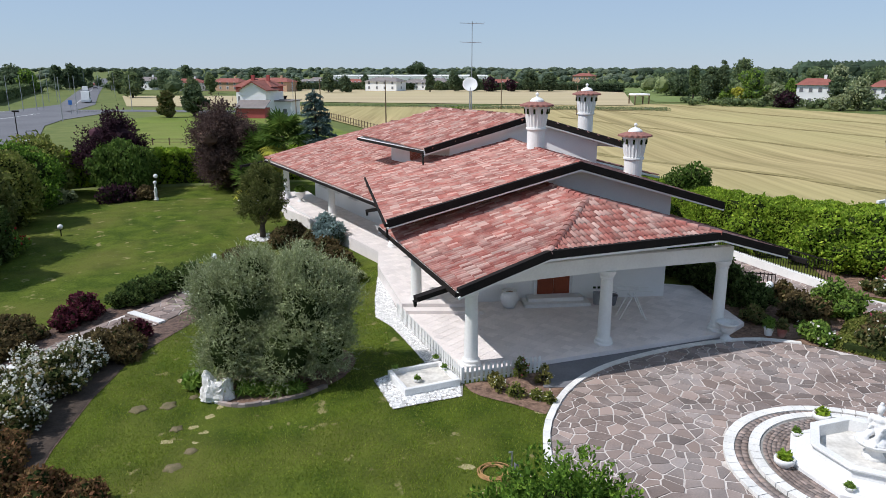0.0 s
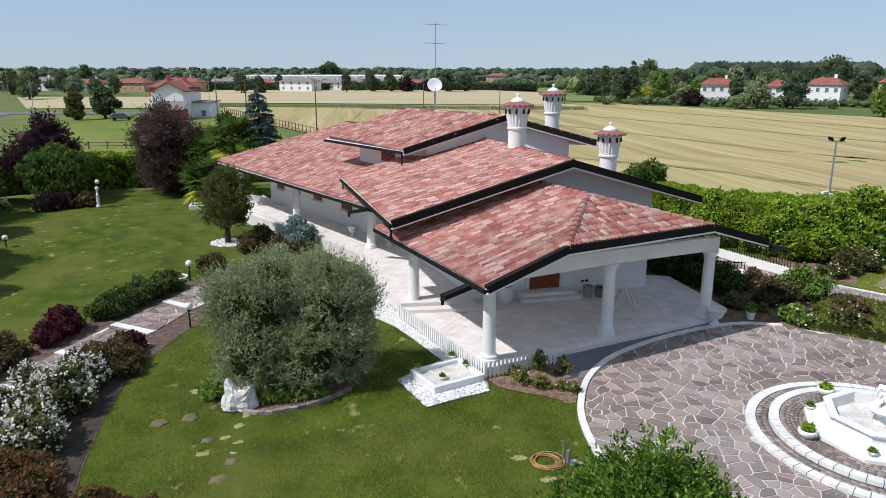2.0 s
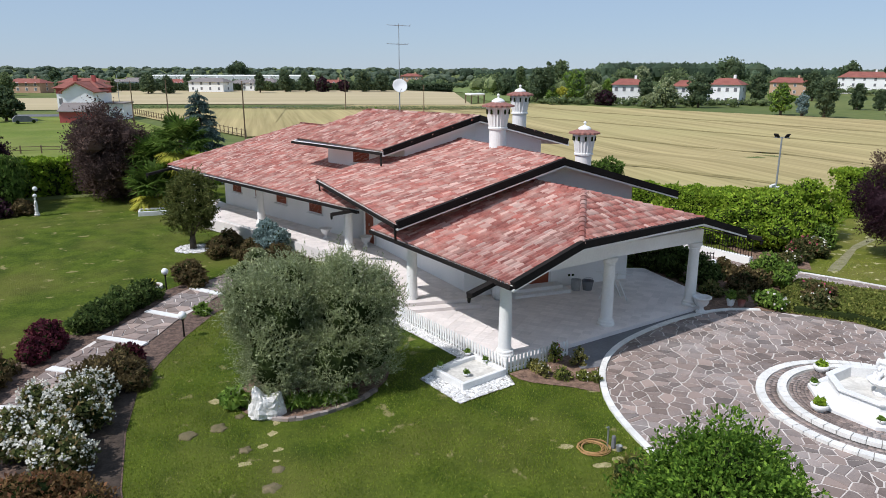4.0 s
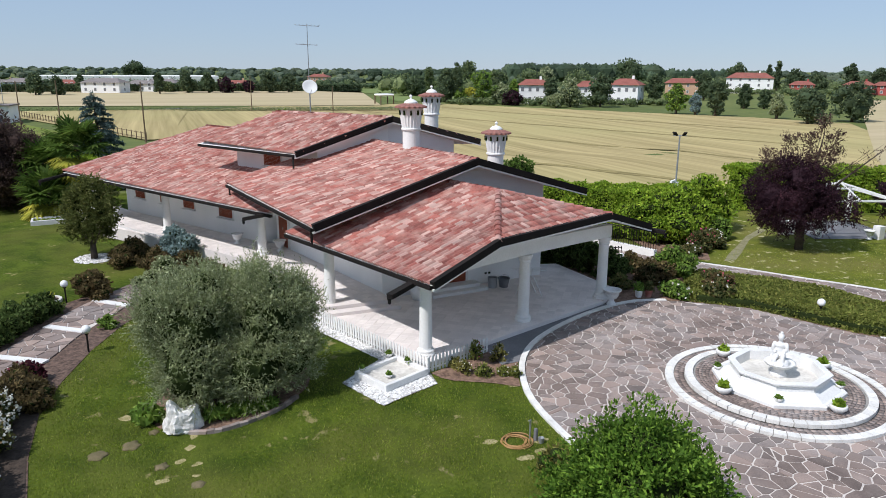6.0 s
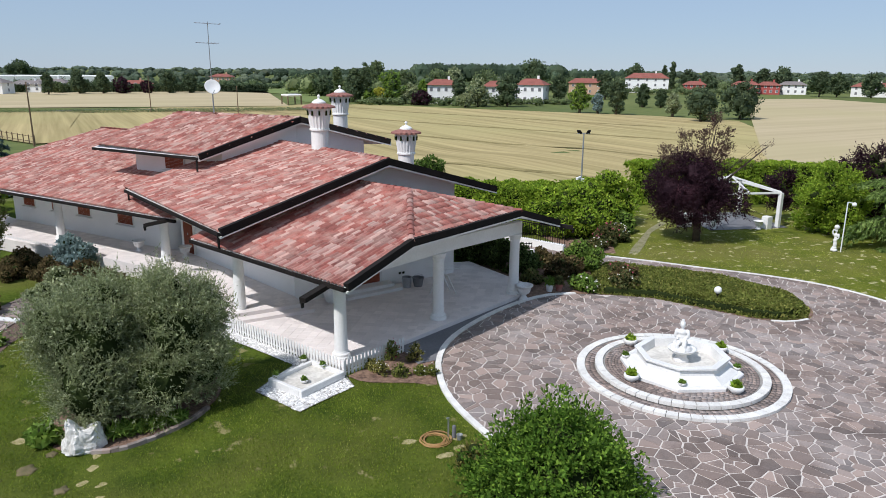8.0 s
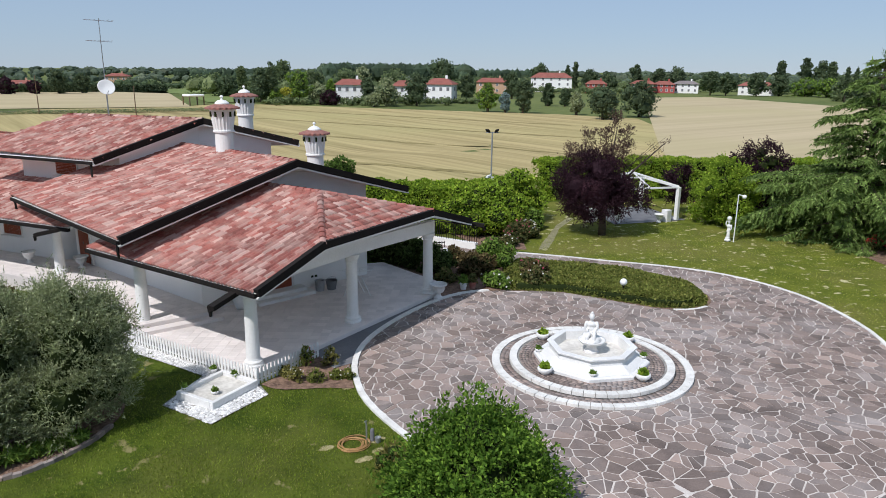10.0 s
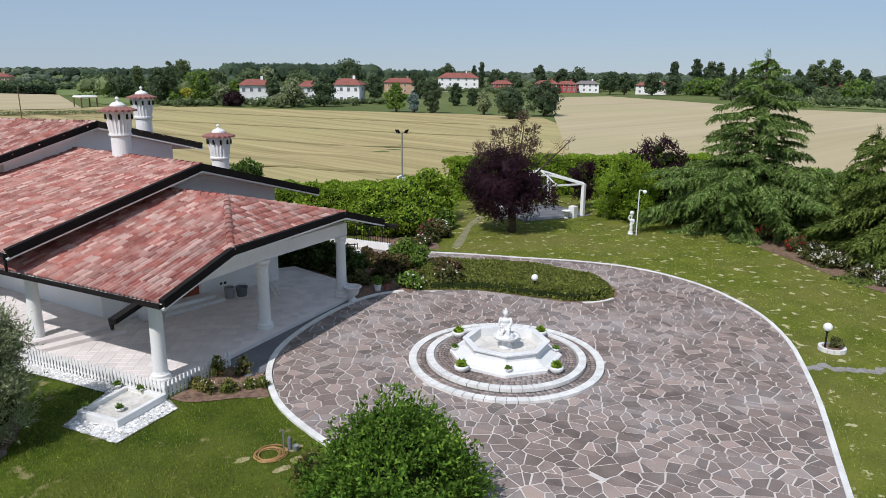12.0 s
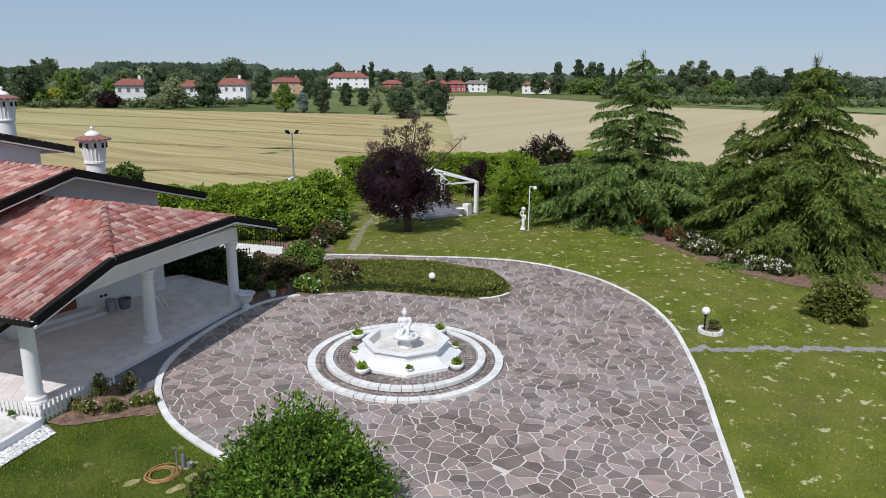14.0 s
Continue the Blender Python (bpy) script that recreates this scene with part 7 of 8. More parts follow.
# ---- pavilion, drive wall, railings ----
def pavilion():
    c = [(35.3, 29.8), (37.0, 34.3), (32.7, 36.0), (31.0, 31.5)]
    t = thing("pavilion", "white metal pavilion frame without a cover", "pavilion", (34, 33, 0))
    peak = (34.0, 32.9, 3.25)
    for i, (x, y) in enumerate(c):
        part("post", box(bmesh.new(), x - 0.13, y - 0.13, 0, x + 0.13, y + 0.13, 2.4, 0.01), M_PAINT, t)
        n = c[(i + 1) % 4]
        part("beam", beam(bmesh.new(), (x, y, 2.45), (*n, 2.45), 0.1, 0.12), M_PAINT, t)
        part("rafter", beam(bmesh.new(), (x, y, 2.5), peak, 0.08, 0.1), M_PAINT, t)
        m = ((x + n[0]) / 2, (y + n[1]) / 2, 2.5)
        part("rafter", beam(bmesh.new(), m, peak, 0.06, 0.08), M_PAINT, t)
    part("finial", lathe(bmesh.new(), [(0.15, -0.1), (0.15, 0.05), (0, 0.12)], *peak, 10), M_PAINT, t)


pavilion()
t = thing("planter_box", "tall white square planter by the pavilion", "planter", (34.3, 29.9, 0))
part("body", box(bmesh.new(), 34.1, 29.7, 0, 34.6, 30.2, 0.85, 0.02), M_MARBLE, t)
urn(33.6, 30.0, 0.03, 0.75, "small white urn under the pavilion")
t = thing("stone_bench", "white stone block under the plum tree", "bench", (29.8, 33.0, 0))
part("block", box(bmesh.new(), 29.5, 32.7, 0, 30.3, 33.3, 0.9, 0.03), M_MARBLE, t)

WALL = [(18.15, 31.3), (17.3, 33.4), (16.2, 36.6), (14.7, 40.4), (12.4, 45.0)]
t = thing("drive_wall", "low white wall with a dark railing along the drive", "wall", (18.2, 31.3, 0))
for p, q in zip(WALL, WALL[1:]):
    part("wall", beam(bmesh.new(), (*p, 0.42), (*q, 0.42), 0.32, 0.5), M_PAINT, t)
    L = math.hypot(q[0] - p[0], q[1] - p[1])
    part("rail", beam(bmesh.new(), (*p, 1.45), (*q, 1.45), 0.05, 0.05), M_DARKMETAL, t)
    for k in range(int(L / 0.16)):
        u = k * 0.16 / L
        x, y = p[0] + (q[0] - p[0]) * u, p[1] + (q[1] - p[1]) * u
        part("bar", box(bmesh.new(), x - 0.012, y - 0.012, 0.42, x + 0.012, y + 0.012, 1.42), M_DARKMETAL, t)
t = thing("metal_fence", "dark metal railing between bed and drive", "fence", (13.6, 30.9, 0))
for zz in (0.15, 1.1):
    part("rail", beam(bmesh.new(), (13.6, 30.9, zz), (15.1, 30.35, zz), 0.04, 0.04), M_DARKMETAL, t)
for k in range(11):
    x, y = 13.6 + 0.15 * k, 30.9 - 0.055 * k
    part("bar", box(bmesh.new(), x - 0.014, y - 0.014, 0.0, x + 0.014, y + 0.014, 1.15), M_DARKMETAL, t)


def floodlight_pole():
    x, y = 23.4, 36.3
    t = thing("floodlight_pole", "tall steel pole with two floodlights and a camera", "lamp post", (x, y, 0))
    part("pole", tube(bmesh.new(), [(x, y, 0), (x, y, 6.3)], [0.07, 0.045], 8), M_POLE, t)
    part("crossarm", tube(bmesh.new(), [(x - 0.35, y + 0.25, 6.25), (x + 0.35, y - 0.25, 6.25)], 0.03, 6), M_POLE, t)
    for s in (-1, 1):
        bm = box(bmesh.new(), -0.17, -0.05, -0.13, 0.17, 0.05, 0.13, 0.02)
        bmesh.ops.rotate(bm, verts=bm.verts[:], cent=(0, 0, 0), matrix=Matrix.Rotation(radians(35), 3, "X"))
        part("floodlight", oriented(bm, x + s * 0.24, y - s * 0.17, 6.37, -35 + s * 55), M_DARKMETAL, t)
    bm = box(bmesh.new(), -0.4, -0.08, -0.08, 0.4, 0.08, 0.08, 0.02)
    part("camera_housing", oriented(bm, x - 0.3, y - 0.1, 3.35, 30), M_PAINT, t)
    part("bracket", tube(bmesh.new(), [(x, y, 3.3), (x - 0.4, y - 0.15, 3.25)], 0.03, 6), M_POLE, t)
    part("junction_box", box(bmesh.new(), x - 0.1, y - 0.16, 3.0, x + 0.14, y - 0.05, 3.3, 0.01), M_PAINT, t)


floodlight_pole()
sheet("path_lawn", [(18.9, 8.5), (22.2, 4.1), (25.5, 0.2), (25.2, -0.2), (21.6, 3.7), (18.6, 8.0)], M_GRASS_DRY, 0.012, 0.8, "sunken stepping-stone path across the lawn", "path")


g = random.Random(31)
t = bpy.data.objects["path_lawn"]
for k in range(34):
    u, v = k / 33, g.uniform(-0.16, 0.16)
    x, y = 18.7 + 6.6 * u + 0.75 * v, 8.2 - 8.2 * u + 0.65 * v
    poly = [(x + q * math.cos(a) * g.uniform(0.75, 1.1), y + q * math.sin(a) * g.uniform(0.75, 1.1)) for q, a in ((g.uniform(0.2, 0.33), 1.05 * m + g.uniform(-0.2, 0.2)) for m in range(6))]
    part("slab", prism(bmesh.new(), poly, -0.02, 0.026 + 0.002 * (k % 3)), M_GRIT, t)


# ---- fields, roads and the distance ----
WHEAT = [(-6, 150), (0, 112), (8, 84), (15, 66), (21, 50), (27, 43), (36, 42.5), (53.5, 39.5), (80.3, 63.6), (118, 94), (134.5, 112), (129, 134), (104, 176), (80.6, 217), (65.4, 224), (54, 212), (20, 218), (-2, 200)]
sheet("field_wheat", WHEAT, M_WHEAT, 0.06, 6.0, "ripe wheat field in long drilled strips", "field")
STUB = [(53, 40), (64, 20), (66, -60), (320, -80), (250, 10), (241, 24), (236, 93), (262, 140), (286, 192), (249, 200), (151.6, 122), (79.8, 64.3)]
sheet("field_stubble", STUB, M_STUBBLE, 0.15, 25.0, "pale dry field beyond the wheat", "field")
sheet("field_far_left", [(-88, 368), (-54, 237), (57, 212), (88, 350)], M_STUBBLE, 0.15, 30.0, "pale dry field beyond the ditch", "field")
sheet("field_left", [(-46, 209), (-40, 190), (-9.6, 120.7), (0, 122), (-4, 150), (0, 200), (54, 186), (54, 205)], M_WHEAT, 0.15, 20.0, "tan field beside the wire fence", "field")
sheet("field_roadside", [(-128, 285), (-92, 207), (-47, 207), (-62, 285)], M_STUBBLE, 0.15, 30.0, "pale dry field beside the village road", "field")
sheet("field_distance", [(57, 365), (85, 318), (70, 235), (110, 230), (200, 330), (156, 478)], M_GREENFIELD, 0.15, 40.0, "light green field in the distance", "field")
sheet("field_green", [(250, 24), (330, -20), (520, 80), (420, 160), (270, 120)], M_GREENFIELD, 0.2, 40.0, "green crop beyond the dry field", "field")
sheet("meadow_left", [(-70, 152), (-49, 103), (-40, 84), (-12, 84), (-14, 118), (-44, 190), (-66, 180)], M_MEADOW, 0.05, 12.0, "mown meadow beyond the garden hedge", "meadow")


def drill_line(name, p, q, w, h, mat, label):
    """A narrow raised line of rough plants across a field."""
    L = math.hypot(q[0] - p[0], q[1] - p[1])
    d = ((q[0] - p[0]) / L, (q[1] - p[1]) / L)
    n = int(L * 70)
    u = RNG.uniform(0, L, n)
    o = RNG.normal(0, w / 2.5, n)
    pts = np.stack([p[0] + d[0] * u - d[1] * o, p[1] + d[1] * u + d[0] * o, -0.95 + RNG.uniform(0, h, n)], 1)
    ob = arrays(name, *leaf_cards(pts, np.tile([0, 0, 1.0], (n, 1)), 0.2, spread=0.5, outward=0.0), mat, kind="stuff")
    tagged(ob, label, "field margin")


M_STRIP = material("trodden_wheat", (0.33, 0.27, 0.12), (0.2, 0.165, 0.07), 0.95, 0.4, 1.5, spec=0.1)
for (xa, ya), (xb, yb), w in (((78.7, 169.3), (104, 105), 0.9), ((61.6, 140.8), (86, 81), 0.8), ((47.5, 111.8), (66.5, 59), 0.7), ((66, 222), (78.7, 169.3), 0.9), ((43, 188), (61.6, 140.8), 0.8), ((27, 164), (47.5, 111.8), 0.7), ((9, 116), (31, 71), 0.9), ((31, 71), (40, 51), 0.7)):
    L = math.hypot(xb - xa, yb - ya)
    sx, sy = (yb - ya) / L * w, -(xb - xa) / L * w
    n = int(L / 3)
    edge = [[(xa + (xb - xa) * k / n + s * sx * (1 + 0.4 * math.sin(1.9 * k + s)), ya + (yb - ya) * k / n + s * sy * (1 + 0.4 * math.sin(1.9 * k + s))) for k in range(n + 1)] for s in (-1, 1)]
    sheet("field_strip", edge[0] + edge[1][::-1], M_STRIP, 0.09, 8.0, "trodden brownish strip between wheat beds", "field")
for p, q in (((-2, 200), (60, 187)), ((-55, 232), (-46, 209)), ((-46, 212), (60, 190)), ((32.1, 71.6), (42, 47))):
    drill_line("field_margin", p, q, 2.2, 0.8, L_FAR, "rough green margin along the field")

ROADS = (([(-48, 74), (-56.6, 89.2), (-61.2, 102), (-67.9, 118.6), (-78.2, 138.7), (-83.2, 155), (-84, 172), (-86, 186), (-97, 186), (-107, 219), (-146, 303), (-186, 391), (-336, 725), (-346, 725), (-197, 391), (-157, 303), (-118, 219), (-114, 184), (-170, 184), (-190, 150), (-120, 70), (-80, 50)], "asphalt junction and main road running to the distance"),
         ([(-98, 184), (-84, 184), (-50, 180), (0, 212), (60, 197), (60, 199.5), (0, 214.5), (-52, 188), (-84, 192), (-98, 192)], "narrow asphalt lane beside the fields"))
for poly, lb in ROADS:
    sheet("road", poly, M_ASPHALT, 0.08, 30.0, lb, "road")


def far_trees(name, spots, label, mat, size, per=90, solid=0.74):
    """Many distant trees in one object: three uneven lobes each, rough solids under a coat of leaf clumps."""
    V, F = [], []
    off = 0
    bm = bmesh.new()
    for k, (x, y, r, h) in enumerate(spots):
        lobes = []
        for j, (out, up, rr, hh) in enumerate(((0.0, 0.48, 0.78, 0.46), (0.45, 0.36, 0.52, 0.35), (0.4, 0.55, 0.42, 0.3))):
            a = 2.4 * k + 2.2 * j
            lobes.append((x + r * out * math.cos(a), y + r * out * math.sin(a), -1.0 + h * up, r * rr, r * rr, h * hh))
        snug = 0.86 if solid > 0.9 else 1.0
        pts, nor = blob_points([(*q[:3], q[3] * snug, q[4] * snug, q[5] * snug) for q in lobes], per, 0.3)
        v, f = leaf_cards(pts, nor, size * (0.6 + 0.06 * r), long=1.1, spread=0.5, outward=0.0)
        V.append(v); F.append(f + off); off += len(v)
        for q in lobes[:2]:
            res = bmesh.ops.create_icosphere(bm, subdivisions=1, radius=1.0)
            for v in res["verts"]:
                w = solid * (1 + 0.25 * noise.noise(v.co * 1.7 + Vector(q[:3])))
                v.co = Vector((q[0] + v.co.x * q[3] * w, q[1] + v.co.y * q[4] * w, q[2] + v.co.z * q[5] * w))
    ob = tagged(arrays(name, np.concatenate(V), np.concatenate(F), mat, kind="stuff"), label, "trees")
    part("crown_core", bm, mat, ob)
    return ob


def polar(az, d):
    """A place d metres from the middle of the walk, az degrees to the right of ahead."""
    return -5 + d * math.sin(radians(az)), d * math.cos(radians(az))


g = random.Random(21)
belt = []
for az in np.arange(-46, 100, 0.5):
    for d0, d1, h0, h1, p in ((480, 620, 5, 9.5, 0.6), (650, 850, 6, 11, 0.85), (950, 1300, 8, 13, 1.0), (1600, 2200, 10, 17, 1.0)):
        if g.random() < p:
            d = g.uniform(d0, d1)
            if (42 < az < 62 and d < 500) or (-26.5 < az < -22.5 and d < 1500):
                continue
            h = 0.84 * g.uniform(h0, h1)
            belt.append((*polar(az + g.uniform(-0.25, 0.25), d), h * g.uniform(0.5, 0.85) * (1 + d / 2500), h))
# L_HORIZON carries the haze of this distance in its colour
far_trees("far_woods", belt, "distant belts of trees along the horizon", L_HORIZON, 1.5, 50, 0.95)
wood = [(*polar(az, g.uniform(560, 640)), g.uniform(8, 10), g.uniform(16.5, 18)) for az in np.arange(26.8, 38.5, 0.26) for _ in range(2)] + [(*polar(az, g.uniform(590, 660)), g.uniform(6, 8), g.uniform(10.5, 12.5)) for az in np.arange(16, 26.8, 0.4)] + [(*polar(az, g.uniform(590, 660)), g.uniform(6, 8), g.uniform(12, 15)) for az in np.arange(38.5, 43, 0.4)]
far_trees("far_wood", wood, "dense dark plantation with a level top", L_WOOD, 1.3, 90, 0.92)

g = random.Random(5)
# single trees of the distance: x, y, radius, height
FT = {"D": ("dark green tree beyond the fields", L_FARD),
      "F": ("full green tree beyond the fields", L_FAR),
      "G": ("bright leafy tree beside a farmhouse", L_GREEN),
      "O": ("silvery willow-like tree by the far meadow", L_OLIVE),
      "Y": ("yellow-green shrub tree by the wheat field", L_YELLOW),
      "P": ("purple-leaved tree beside a red-roofed house", L_PURPLE),
      "B": ("slim silver-green conifer in the far meadow", L_BLUE)}
TREES_D0 = ((94, 283, 6.5, 8.0), (84, 225, 4.3, 11.5), (87, 223, 2.8, 13.8), (115, 208, 3.3, 8.7), (120, 187, 4.9, 10.0), (242, 339, 9.9, 17.7), (150, 199, 3.5, 10.5), (124, 142, 3.4, 9.4), (159, 168, 2.3, 7.2), (124, 114, 4.4, 8.1), (163, 164, 2.3, 5.9), (188, 218, 4.0, 11.1), (140, 116, 5.5, 9.5), (296, 291, 2.1, 15.8), (299, 288, 2.1, 17.4), (285, 302, 6.6, 14.4), (305, 282, 5.8, 11.5), (311, 274, 6.6, 8.7), (321, 262, 4.1, 16.2), (329, 253, 4.9, 13.5), (335, 245, 7.4, 12.8), (311, 208, 5.2, 11.8),)
TREES_D1 = ((315, 202, 4.5, 11.2), (322, 190, 5.2, 11.2), (359, 199, 3.7, 18.4), (371, 192, 3.7, 20.4), (335, 186, 4.6, 9.5), (442, 218, 5.9, 18.1), (448, 215, 4.0, 19.5), (294, 136, 1.3, 15.2), (295, 133, 1.3, 14.7), (322, 120, 2.1, 14.1), (330, 96, 4.1, 14.0), (313, 79, 5.2, 14.2), (335, 72, 3.8, 15.4), (337, 65, 3.8, 13.6), (312, 114, 6.6, 11.0), (324, 88, 6.0, 7.8), (337, 78, 6.2, 11.4), (399, 73, 6.5, 10.3), (-215, 355, 8.7, 8.7), (-199, 370, 4.4, 12.0), (-193, 373, 5.3, 13.2), (-262, 520, 3.5, 12.2),)
TREES_D2 = ((-257, 522, 3.5, 11.6), (-132, 307, 5.6, 11.0), (-129, 333, 4.5, 9.8), (-141, 395, 5.3, 11.7), (-107, 406, 3.5, 10.9), (-52, 325, 4.2, 8.7), (-44, 325, 3.5, 7.0), (-21, 600, 10.1, 14.4), (-6, 330, 2.8, 9.6), (-216, 360, 8.0, 11.6), (5.5, 340, 4.2, 9.5), (14.5, 338, 3.2, 8.5), (41, 336, 5.0, 9.0), (50, 338, 4.5, 8.2), (-38, 352, 3.0, 8.0),)
TREES_F0 = ((90, 257, 2.7, 13.0), (126, 302, 5.2, 15.4), (137, 264, 7.1, 9.9), (155, 253, 7.1, 10.1), (100, 313, 5.8, 8.9), (137, 297, 7.1, 10.7), (324, 115, 4.1, 16.0), (324, 112, 4.1, 17.8), (326, 107, 4.1, 17.9), (328, 102, 2.7, 14.2), (338, 56, 7.6, 13.7), (339, 50, 5.5, 13.2), (302, 140, 6.7, 9.8), (304, 102, 5.8, 5.9), (364, 77, 7.4, 12.2), (314, 132, 8.2, 10.2), (-116, 267, 5.1, 9.3), (-142, 314, 4.4, 10.3), (-102, 314, 3.5, 9.0), (-70, 346, 3.0, 6.0), (-2, 355, 3.7, 4.4), (-99, 283, 3.8, 6.9),)
TREES_G0 = ((94, 217, 4.7, 11.3), (88, 222, 2.8, 5.4), (105, 216, 2.4, 8.0), (120, 152, 3.1, 7.8), (347, 179, 7.0, 7.4), (342, 166, 6.8, 8.3), (314, 94, 7.2, 8.3), (414, 63, 6.7, 7.0), (-182, 314, 5.4, 9.7),)
TREES_O0 = ((99, 214, 3.7, 6.7), (111, 190, 4.8, 7.9), (105, 188, 3.0, 4.0), (132, 130, 2.2, 5.9), (158, 286, 5.8, 11.6),)
TREES_Y0 = ((91, 220, 2.8, 5.4),)
TREES_P0 = ((98, 204, 3.6, 4.5), (22, 338, 4.2, 6.5), (32, 336, 3.0, 5.5))
TREES_B0 = ((122, 147, 1.9, 5.6),)
k = 0
for kind, spots in (("D", TREES_D0), ("D", TREES_D1), ("D", TREES_D2), ("F", TREES_F0), ("G", TREES_G0), ("O", TREES_O0), ("Y", TREES_Y0), ("P", TREES_P0), ("B", TREES_B0)):
    for x, y, r, h in spots:
        k += 1
        d = math.hypot(x + 5, y)
        lb, m = FT[kind]
        tree("field_tree", lb, x, y, r, h, 1500 if d > 320 else 2000, 0.0017 * d + 0.02 * r, m, h * 0.4, 0.3, 13, k + 200, clear=0.04, core=0.7, small=0.42, group="field trees", core_mat=L_FARD, solid=1)
mid = [(*polar(az, g.uniform(300, 345) if az < 37 else g.uniform(420, 470)), g.uniform(4, 7), g.uniform(6, 9.5)) for az in np.arange(17, 52, 0.45)]
mid += [(*polar(az, g.uniform(225, 250)), g.uniform(2, 3.2), g.uniform(1.8, 3.2)) for az in np.arange(20, 40, 0.7)]
mid += [(*polar(az, g.uniform(362, 384)), g.uniform(2.6, 4.2), g.uniform(2.6, 4.8)) for az in np.arange(39, 52, 0.55)]
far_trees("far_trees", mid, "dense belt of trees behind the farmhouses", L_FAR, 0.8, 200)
mid = [(*polar(az, g.uniform(425, 500) if az < 64 else g.uniform(345, 440)), g.uniform(5, 8), g.uniform(8, 12)) for az in np.arange(52, 100, 0.5)]
far_trees("far_trees", mid, "dense belt of trees beyond the dry field", L_FARD, 0.9, 170)
vt = [(*polar(az, g.uniform(372, 440)), g.uniform(3, 5.5), g.uniform(3.5, 7)) for az in np.arange(-30, 17, 0.55)]
far_trees("village_trees", vt, "trees among the houses of the village", L_FARD, 0.8, 150)
row = [(*polar(az, 283 + 0.9 * (az - 66) ** 1), 3.0, 4.2) for az in np.arange(66, 96, 0.6)]
far_trees("orchard_row", row, "even row of grey-green bushes beyond the dry field", L_FAR, 0.9, 110)
lt2 = [(-63, 162, 2.3, 6.2), (-58.5, 167, 3.6, 7.4)]
for k, (x, y, r, h) in enumerate(lt2):
    tree("garden_conifer", "rounded clipped conifer beside the lane", x, y, r, h, 2600, 0.5, L_FARD if k else L_ROSE, 2, 0.3, 10, k + 400, clear=0.04, core=0.8)
rd = [(-146 + g.uniform(-14, 3) - 0.44 * 5.2 * k, 205 + 5.2 * k, g.uniform(4, 7), g.uniform(7, 12)) for k in range(0, 40, 2)]
far_trees("roadside_trees", [(x - 12, y, r, h) for x, y, r, h in rd], "trees along the main road", L_FARD, 0.8, 220)
rd2 = [(-100 - 0.43 * (y - 260) + g.uniform(-2, 10), y, g.uniform(4, 7), g.uniform(7, 11)) for y in range(300, 470, 16)]
far_trees("roadside_trees", rd2, "trees between road and village", L_FARD, 0.8, 220)
hedge("hedge", "clipped hedge along the main road", [(-137, 212), (-197, 345)], 5, 4.0, 18, 0.6, L_FAR)


def farhouse(x, y, deg, w, d, h, roof_h, wall_mat, roof_mat, label, floors=2, cols=4, over=0.6, chim=True):
    """A distant house with its storeys of windows, a pitched roof and a chimney."""
    t = thing("house", label, "house", (x, y, -1.0))

    def place(bm):
        return oriented(bm, x, y, -1.0, deg)
    part("wall", place(box(bmesh.new(), -w / 2, -d / 2, 0, w / 2, d / 2, h)), wall_mat, t)
    bm = bmesh.new()
    a, b = w / 2 + over, d / 2 + over
    k = h - 0.1
    vs = [bm.verts.new(p) for p in ((-a, -b, k), (a, -b, k), (a, b, k), (-a, b, k), (-a + d * 0.35, 0, h + roof_h), (a - d * 0.35, 0, h + roof_h))]
    for f in ((0, 1, 5, 4), (2, 3, 4, 5), (1, 2, 5), (3, 0, 4), (3, 2, 1, 0)):
        bm.faces.new([vs[i] for i in f])
    rf = part("roof", place(bm), roof_mat, t)
    if chim:
        part("chimney", place(box(bmesh.new(), w * 0.18, -0.4, h, w * 0.18 + 0.8, 0.4, h + roof_h + 1.0)), wall_mat, rf)
    for side, n, ln in ((-1, cols, w), (1, cols, w)):
        for fl in range(floors):
            for i in range(n):
                cx = -ln / 2 + ln * (i + 0.5) / n
                z0 = 0.9 + fl * h / floors
                wd = part("window", place(box(bmesh.new(), cx - 0.6, side * d / 2 - 0.06, z0, cx + 0.6, side * d / 2 + 0.06, z0 + 1.4)), M_PAINT, t)
                part("pane", place(box(bmesh.new(), cx - 0.48, side * d / 2 - 0.09, z0 + 0.1, cx + 0.48, side * d / 2 + 0.09, z0 + 1.3)), M_SLATE, wd)
    for fl in range(floors):
        for s in (-1, 1):
            z0 = 0.9 + fl * h / floors
            wd = part("window", place(box(bmesh.new(), s * w / 2 - 0.06, -0.6, z0, s * w / 2 + 0.06, 0.6, z0 + 1.4)), M_PAINT, t)
            part("pane", place(box(bmesh.new(), s * w / 2 - 0.09, -0.48, z0 + 0.1, s * w / 2 + 0.09, 0.48, z0 + 1.3)), M_SLATE, wd)
    return t


